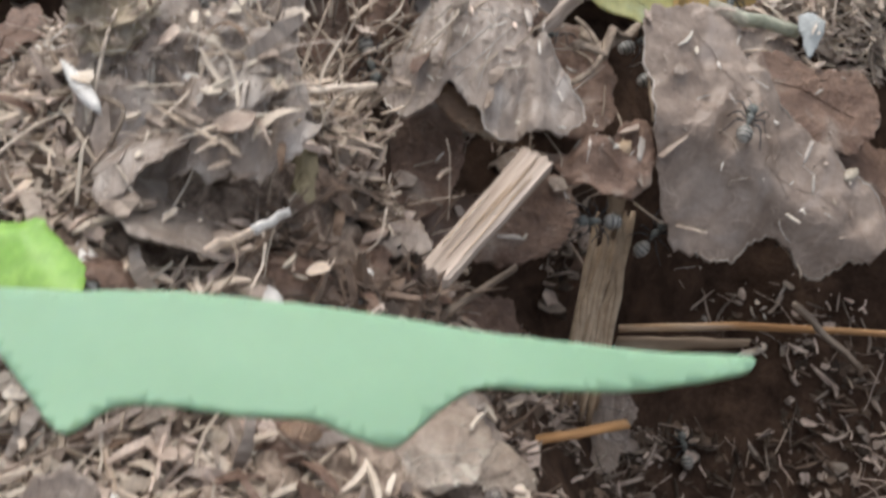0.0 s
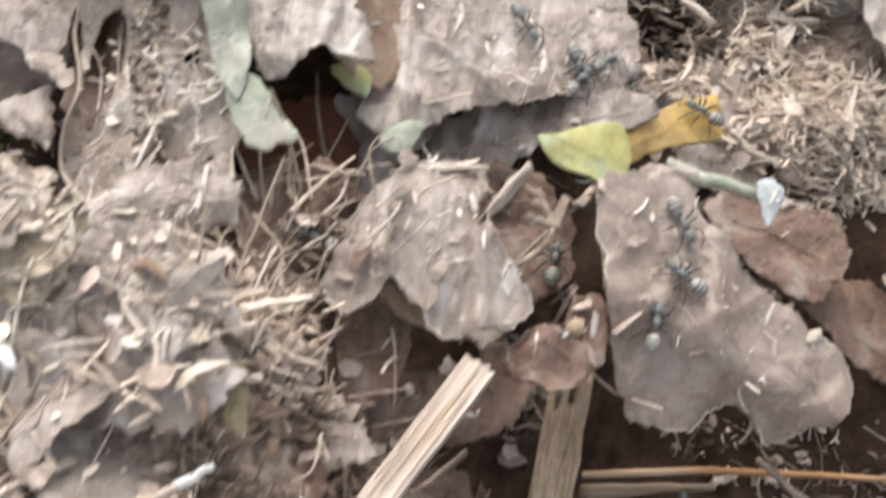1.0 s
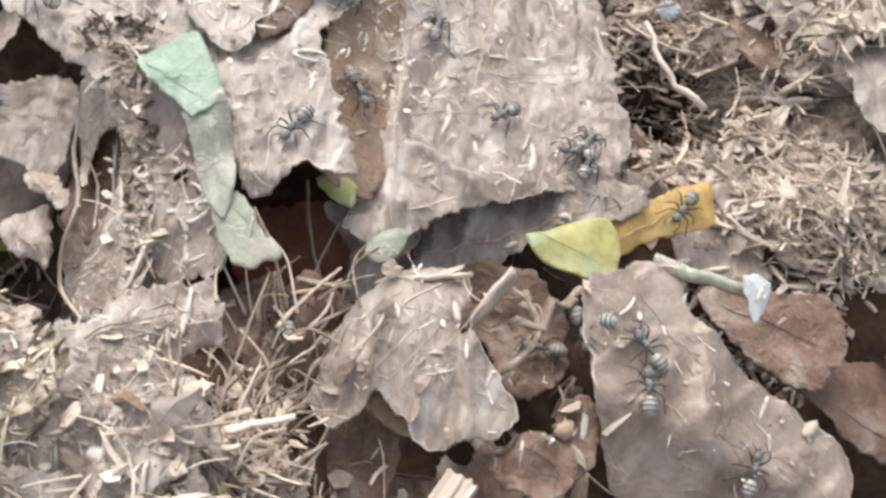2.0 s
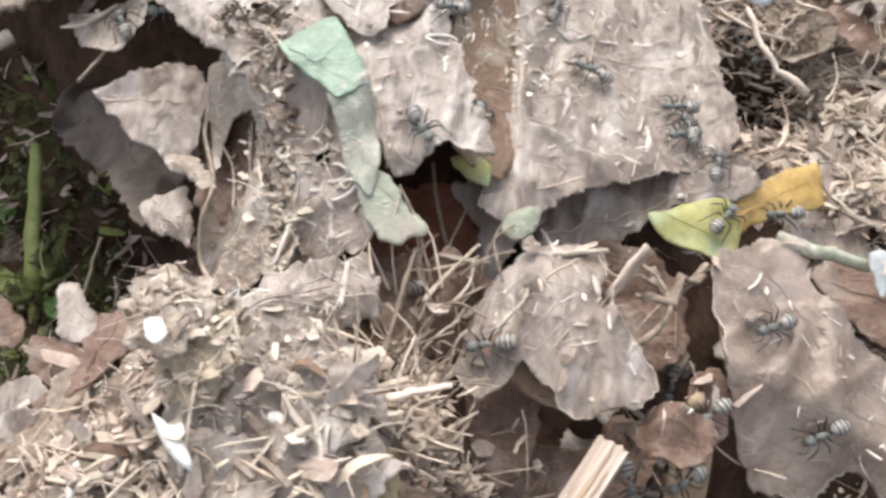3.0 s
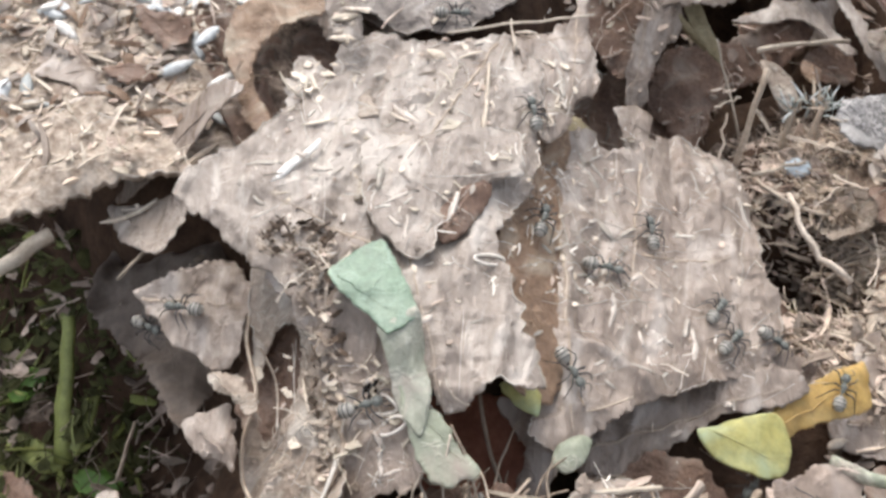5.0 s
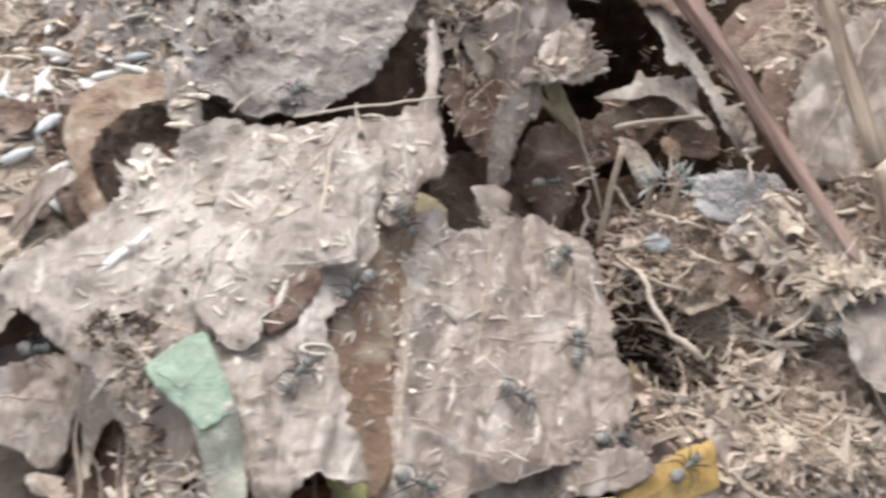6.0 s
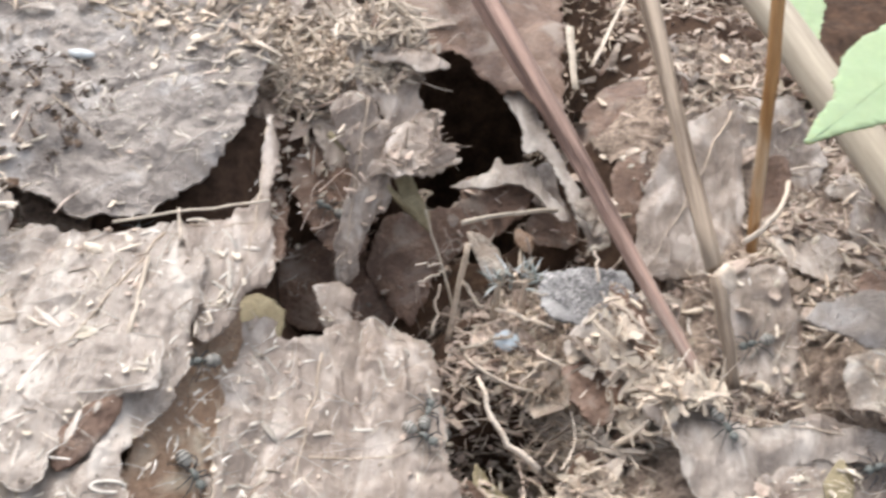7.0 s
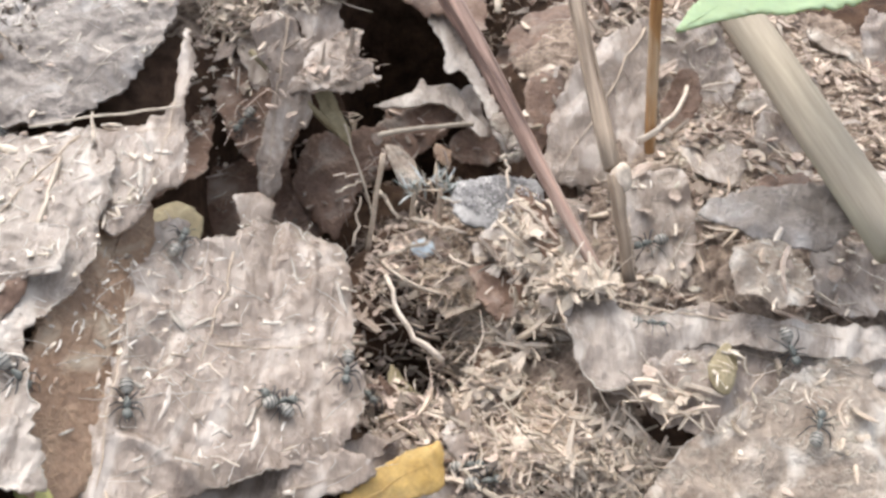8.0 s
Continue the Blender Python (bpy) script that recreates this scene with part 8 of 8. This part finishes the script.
def wood_splinter():
    """A broken plank-like splinter: a flat bar with split ends and long grain."""
    a, b = Vector((0.0378, 0.1647, 0.030)), Vector((0.0502, 0.1852, 0.032))
    d = b - a
    side = Vector((0, 0, 1)).cross(d).normalized()
    up = d.normalized().cross(side)
    verts, faces, n, k = [], [], 14, 8
    for i in range(n + 1):
        t = i / n
        for s in range(k + 1):
            u = s / k - 0.5
            end = 0.0009 * nz(u * 6, 3.0) if i in (0, n) else 0.0
            w = 0.0046 * (0.86 + 0.14 * t) * (1 + 0.06 * nz(t * 5, 1.0))
            p = a + d * t + d.normalized() * end * (1 + (i == 0)) + side * u * w
            rib = 0.0003 * nz(u * 9, t * 1.2) + 0.0002 * nz(u * 22, t * 2)
            verts.append(p + up * (0.0010 + rib - 0.0012 * abs(u) ** 3))
            verts.append(p - up * 0.0010)
    row = 2 * (k + 1)
    for i in range(n):
        for s in range(k):
            o = i * row + 2 * s
            faces.append((o, o + row, o + row + 2, o + 2))
            faces.append((o + 1, o + 3, o + row + 3, o + row + 1))
        o = i * row
        faces += [(o, o + 1, o + row + 1, o + row), (o + 2 * k, o + row + 2 * k, o + row + 2 * k + 1, o + 2 * k + 1)]
    for o, flip in ((0, False), (n * row, True)):
        for s in range(k):
            q = (o + 2 * s, o + 2 * s + 2, o + 2 * s + 3, o + 2 * s + 1)
            faces.append(tuple(reversed(q)) if flip else q)
    mid = (a + b) / 2
    turn = d.to_track_quat("Z", "Y")
    ob = mesh_object("wood_splinter", [turn.inverted() @ (v - mid) for v in verts], faces, "wood", smooth=False)
    ob.matrix_basis = Matrix.Translation(mid) @ turn.to_matrix().to_4x4()
    tagged(ob, "pale broken splinter of wood with a square end", "stick")
    rng = random.Random(8)
    for n in range(7):
        u, lo = rng.uniform(-0.45, 0.45) * 0.0042, rng.uniform(0.0, 0.5)
        hi = min(1.04, lo + rng.uniform(0.3, 0.7))
        pts = [turn.inverted() @ (a + d * (lo + (hi - lo) * i / 6) + side * (u + 0.0001 * nz(i, n)) + up * 0.00105 - mid) for i in range(7)]
        v, f = tube(pts, [0.00004 + rng.uniform(0.00010, 0.00022) * math.sin(math.pi * (i + 0.5) / 7) for i in range(7)], 5, 0.7, 0.3, n)
        mesh_object("wood_fibre", v, f, rng.choice(("wood", "straw_pale", "bark")), ob)


wood_splinter()


def bark_strip(foot, head, width, seed, label):
    """An upright strip of bark in ragged fibres, each a part of it."""
    foot, head = Vector(foot), Vector(head)
    root = tagged(new("bark_strip"), label, "bark")
    root.location = foot
    rng, d = random.Random(seed), head - foot
    side = d.cross(Vector((0, -0.6, 0.8))).normalized()
    front = side.cross(d).normalized()
    for n in range(9):
        u = (n / 8 - 0.5) * width
        lo, hi = rng.uniform(-0.05, 0.1), rng.uniform(0.82, 1.08)
        pts = [d * (lo + (hi - lo) * i / 7) + side * (u + 0.0007 * nz(i * 0.7, seed, n)) + front * (0.0008 * nz(i * 0.6, n * 3.3, seed) - 12 * u * u) for i in range(8)]
        v, f = tube(pts, [width / 9 * rng.uniform(0.75, 1.2) * (0.6 if i in (0, 7) else 1) for i in range(8)], 6, 0.7, 0.5, n)
        mesh_object("bark_fibre", v, f, "bark", root)


bark_strip((0.0656, 0.1782, -0.020), (0.0674, 0.2010, 0.006), 0.0058, 5, "upright strip of torn light brown bark above dark soil")


def stem_joint():
    bm = bmesh.new()
    bmesh.ops.create_icosphere(bm, subdivisions=3, radius=0.0023)
    for v in bm.verts:
        v.co.z *= 1.35
        v.co *= 1 + 0.3 * nz(v.co.x * 420, v.co.y * 420, v.co.z * 420)
    me = bpy.data.meshes.new("stem_joint")
    bm.to_mesh(me)
    bm.free()
    me.materials.append(M["straw_pale"])
    me.shade_smooth()
    ob = new("stem_joint", me)
    ob.matrix_basis = pose(0.1290, 0.3005, 0.0495, -20, 10, 0)
    tagged(ob, "pale swollen joint of the slender stem", "stem joint")


stem_joint()


# ---- ants ----
def ball(rx, ry, rz, seed=0, level=2):
    bm = bmesh.new()
    bmesh.ops.create_icosphere(bm, subdivisions=level, radius=1)
    for v in bm.verts:
        v.co = Vector((v.co.x * rx, v.co.y * ry, v.co.z * rz)) / 1000
    return bm


def part(name, bm, mat, parent, at=(0, 0, 0), label=""):
    """A bmesh as one part of a thing."""
    me = bpy.data.meshes.new(name)
    bm.to_mesh(me)
    bm.free()
    me.materials.append(M[mat])
    me.shade_smooth()
    ob = new(name, me)
    ob.parent, ob.location = parent, Vector(at) / 1000
    return tagged(ob, label)


def limb(points, radii):
    v, f = tube([Vector(p) / 1000 for p in points], [r / 1000 for r in radii], 5)
    bm = bmesh.new()
    vs = [bm.verts.new(p) for p in v]
    for q in f:
        bm.faces.new([vs[i] for i in q])
    return bm


HIPS = [(1.0, 0.55), (0.35, 0.6), (-0.35, 0.55)]


def build_ant():
    """A stout black ant facing +x, its feet at z = 0 (mm)."""
    root = tagged(new("ant"), "dark grey ant with a round satiny banded gaster", "ant", "crawling ants")
    thorax = ball(1.3, 0.58, 0.6)
    for v in thorax.verts:
        x = v.co.x * 1000
        v.co.z += 0.0002 * math.cos(x * 2.4)
        v.co.y *= 1.0 + 0.28 * math.sin(x * 1.8)
    part("thorax", thorax, "ant_grey", root, (0.3, 0, 1.7))
    head = ball(0.95, 0.88, 0.7)
    for v in head.verts:
        v.co.y *= 1.12 if v.co.x < 0 else 0.9
    head = part("head", head, "ant_grey", root, (2.3, 0, 1.6))
    for s in (1, -1):
        part("antenna", limb([(0.5, 0.35 * s, 0.2), (0.9, 1.0 * s, 0.6), (1.4, 1.3 * s, 0.3), (1.9, 1.25 * s, -0.2), (2.3, 1.0 * s, -0.7)], [0.09, 0.08, 0.08, 0.09, 0.08]), "ant_black", head)
        part("mandible", limb([(0.75, 0.3 * s, -0.2), (1.15, 0.35 * s, -0.3), (1.4, 0.1 * s, -0.35)], [0.16, 0.12, 0.05]), "ant_black", head)
        part("eye", ball(0.22, 0.12, 0.2, level=1), "ant_grey", head, (0.25, 0.8 * s, 0.25))
    part("petiole", ball(0.35, 0.32, 0.5, level=1), "ant_black", root, (-1.25, 0, 1.55))
    gaster = part("gaster", ball(1.6, 1.25, 1.15), "ant_belly", root, (-2.8, 0, 1.6), "satiny pale grey gaster")
    for x, r in ((-0.95, 0.95), (-0.25, 1.17), (0.5, 1.12)):
        ring = [(x, r * 1.02 * math.cos(a), r * 0.95 * math.sin(a)) for a in [2 * math.pi * i / 16 for i in range(17)]]
        part("band", limb(ring, [0.1] * 17), "ant_black", gaster, label="dark band")
    for n, (x, y) in enumerate(HIPS):
        reach = ((1.3, 2.1, 2.5), (0.1, 0.1, 0.0), (-1.3, -2.3, -3.0))[n]
        for s in (1, -1):
            part("leg", limb([(0, 0, 0), (reach[0] * 0.55, 1.0 * s, 0.8), (reach[0], 1.5 * s, 0.75), (reach[1], 2.2 * s, -0.6), (reach[2], 2.7 * s, -1.5)], [0.17, 0.15, 0.12, 0.09, 0.06]), "ant_black", root, (x, y * s, 1.5))
    return root


# Each ant's way: seconds, x, y
WAYS = (
    ((1.1, 0.0799, 0.2247), (2.5, 0.069, 0.2349), (3.0, 0.0709, 0.2329), (3.5, 0.0711, 0.23), (4.0, 0.0711, 0.23), (4.2, 0.0692, 0.23),),
    ((0.5, 0.0898, 0.2471), (1.1, 0.0885, 0.2493), (3.0, 0.0849, 0.2445), (3.3, 0.0859, 0.247), (4.2, 0.0839, 0.2469), (5.5, 0.0883, 0.248), (6.0, 0.0865, 0.2486), (8.0, 0.1019, 0.2528),),
    ((0.5, 0.0837, 0.2074), (1.1, 0.0802, 0.2091), (2.5, 0.0747, 0.2139),),
    ((1.1, 0.0759, 0.2018), (2.5, 0.0753, 0.2054), (3.0, 0.0626, 0.1897),),
    ((0.5, 0.1058, 0.2197), (1.1, 0.098, 0.2096), (2.5, 0.091, 0.214),),
    ((0.5, 0.0867, 0.2162), (1.1, 0.0741, 0.1873), (2.5, 0.0708, 0.2011), (3.5, 0.0611, 0.1932),),
    ((0.5, 0.0936, 0.1925), (1.1, 0.0937, 0.196),),
    ((0.5, 0.059, 0.1902), (1.1, 0.0635, 0.2199), (2.5, 0.0604, 0.213), (3.0, 0.056, 0.189), (4.0, 0.0656, 0.2203),),
    ((0.5, 0.0469, 0.2127), (1.1, 0.0548, 0.2295), (2.5, 0.0437, 0.2111), (3.0, 0.033, 0.1996), (3.3, 0.0278, 0.2049), (3.5, 0.0268, 0.2001),),
    ((0.5, 0.0699, 0.2275), (1.1, 0.0714, 0.234), (2.5, 0.0649, 0.2032), (3.3, 0.0543, 0.1952), (3.5, 0.0509, 0.1898),),
    ((0.5, 0.0738, 0.2217), (1.1, 0.0807, 0.2162), (2.5, 0.0628, 0.2166), (3.0, 0.0638, 0.2139),),
    ((1.1, 0.0714, 0.2546), (2.5, 0.0652, 0.2533), (3.0, 0.0668, 0.2554), (3.3, 0.0665, 0.2571), (4.2, 0.0611, 0.2446), (5.5, 0.071, 0.2582), (6.0, 0.0735, 0.2545), (6.5, 0.0702, 0.2717), (7.5, 0.0741, 0.2866), (8.0, 0.0781, 0.2683),),
    ((1.1, 0.0651, 0.2505), (2.5, 0.0706, 0.2613), (3.0, 0.0658, 0.261), (4.0, 0.0649, 0.256), (4.2, 0.0617, 0.2566), (5.5, 0.0668, 0.2625), (6.5, 0.0693, 0.278), (8.0, 0.0745, 0.268),),
    ((2.5, 0.0311, 0.2451), (3.5, 0.0266, 0.2305), (4.0, 0.0297, 0.2501), (4.2, 0.0311, 0.2594), (5.5, 0.0505, 0.2585), (6.0, 0.0556, 0.2548), (7.5, 0.0665, 0.2607),),
    ((2.5, 0.0209, 0.2291), (3.0, 0.0211, 0.2273), (4.0, 0.0342, 0.2404), (4.2, 0.0344, 0.2379), (6.0, 0.0389, 0.2327),),
    ((4.0, 0.0483, 0.2534), (4.2, 0.0538, 0.2521), (5.5, 0.0525, 0.2853), (6.0, 0.066, 0.2922), (7.5, 0.0449, 0.3328), (8.0, 0.0505, 0.2929),),
    ((3.0, -0.024, 0.2544), (4.2, -0.0212, 0.2478), (5.5, -0.0376, 0.2501),),
    ((3.0, -0.004, 0.2059), (3.5, 0.0105, 0.2108), (4.2, -0.0001, 0.2203), (5.3, 0.0083, 0.2251), (5.5, 0.0135, 0.2285), (6.0, 0.02, 0.2419),),
    ((5.5, 0.0462, 0.3395), (6.0, 0.0673, 0.3322), (7.5, 0.0417, 0.3455), (8.0, 0.0483, 0.3422),),
    ((6.5, 0.0101, 0.318), (7.0, 0.0129, 0.3153), (7.5, 0.0025, 0.3159),),
    ((6.5, 0.0268, 0.2607), (7.5, 0.0375, 0.2514),),
    ((7.5, 0.1246, 0.2734), (8.0, 0.1324, 0.2719),),
    ((7.5, 0.1389, 0.2984),),
    ((8.0, 0.1603, 0.2513),),
    ((7.5, 0.0272, 0.275), (8.0, 0.0414, 0.2887),),
    ((7.5, 0.0782, 0.3026), (8.0, 0.0851, 0.2962),),
    ((3.0, 0.0893, 0.3034), (3.5, 0.0933, 0.3042), (4.2, 0.0885, 0.3049), (5.5, 0.0784, 0.2657),),
    ((4.0, 0.0744, 0.2505), (4.2, 0.0722, 0.2542), (6.0, 0.0934, 0.2713),),
    ((0.5, 0.0563, 0.231), (1.1, 0.0678, 0.2519),),
    ((5.5, -0.0373, 0.2518), (6.0, -0.0227, 0.2511),),
    ((0.5, 0.0268, 0.2023), (2.5, 0.023, 0.2108),),
    ((8.0, 0.1577, 0.2666),),
)


def ant_place(way, n, t):
    """Where an ant is at a time: along its way, and before and after it wandering on slowly."""
    if t <= way[0][0]:
        x, y = way[0][1:]
        away = way[0][0] - t
    elif t >= way[-1][0]:
        x, y = way[-1][1:]
        away = t - way[-1][0]
    else:
        k = max(i for i in range(len(way)) if way[i][0] <= t)
        a, b = way[k], way[k + 1]
        p, q = way[max(k - 1, 0)], way[min(k + 2, len(way) - 1)]
        f, gap = (t - a[0]) / (b[0] - a[0]), b[0] - a[0]
        place = []
        for c in (1, 2):
            ma = (b[c] - p[c]) / (b[0] - p[0]) * gap
            mb = (q[c] - a[c]) / (q[0] - a[0]) * gap
            place.append(a[c] * (2 * f ** 3 - 3 * f * f + 1) + ma * (f ** 3 - 2 * f * f + f) + b[c] * (3 * f * f - 2 * f ** 3) + mb * (f ** 3 - f * f))
        x, y = place
        away = 0.0
    stray = min(1.0, away / 1.5) * 0.010
    x += stray * nz(t * 0.45, n * 9.1, 1) * 2 + 0.0006 * nz(t * 1.3, n * 5.0, 3)
    y += stray * nz(t * 0.45, n * 9.1, 2) * 2 + 0.0006 * nz(t * 1.3, n * 5.0, 4)
    return x, y


def ant_rows(way, n):
    """Poses of an ant, with its heading along its way and its body on the leaf beneath."""
    rows, turn, step = [], random.Random(n).uniform(-3.1, 3.1), 0.25
    first = True
    for i in range(int(8.0 / step) + 1):
        t = i * step
        x, y = ant_place(way, n, t)
        ax, ay = ant_place(way, n, t - 0.15)
        bx, by = ant_place(way, n, t + 0.15)
        if math.hypot(bx - ax, by - ay) > 0.0008:
            want = math.atan2(by - ay, bx - ax)
            diff = (want - turn + math.pi) % (2 * math.pi) - math.pi
            turn += diff if first else max(-0.7, min(0.7, diff))
            first = False
        z = [surface(x + dx, y + dy) for dx, dy in ((0, 0), (0.003, 0), (-0.003, 0), (0, 0.003), (0, -0.003))]
        sx, sy = (max(-0.7, min(0.7, v / 0.006)) for v in (z[1] - z[2], z[3] - z[4]))
        up = Vector((-sx, -sy, 1)).normalized()
        ahead = Vector((math.cos(turn), math.sin(turn), 0))
        ahead = (ahead - up * ahead.dot(up)).normalized()
        side = up.cross(ahead)
        m = Matrix((ahead, side, up)).transposed().to_4x4()
        m.translation = (x, y, sum(z) / 5 + 0.0002)
        rows.append((t, m))
    return rows


ANTS = [build_ant()]
for way in WAYS[1:]:
    ANTS.append(copy_thing(ANTS[0], pose(way[0][1], way[0][2], 0.1)))


def motions():
    for n, (ant, way) in enumerate(zip(ANTS, WAYS)):
        rows = ant_rows(way, n)
        walk(ant, rows)
        legs = [o for o in ant.children if o.name.startswith("leg")]
        legs.sort(key=lambda o: (-round(o.location.x, 5), -o.location.y))
        for k, leg in enumerate(legs):
            swing = 1 if k in (0, 3, 4) else -1
            at, gait = leg.location.copy(), []
            for i in range(49):
                t = i / 6
                ax, ay = ant_place(way, n, max(0, t - 0.1))
                bx, by = ant_place(way, n, t + 0.1)
                speed = min(1.0, math.hypot(bx - ax, by - ay) / 0.2 / 0.012)
                angle = swing * (4 + 14 * speed) * math.sin(2 * math.pi * 2.1 * t + n * 1.7)
                gait.append((t, Matrix.Translation(at) @ pose(0, 0, 0, 0, 0, angle)))
            gait[-1] = (8.0, gait[-1][1])
            walk(leg, gait)


motions()
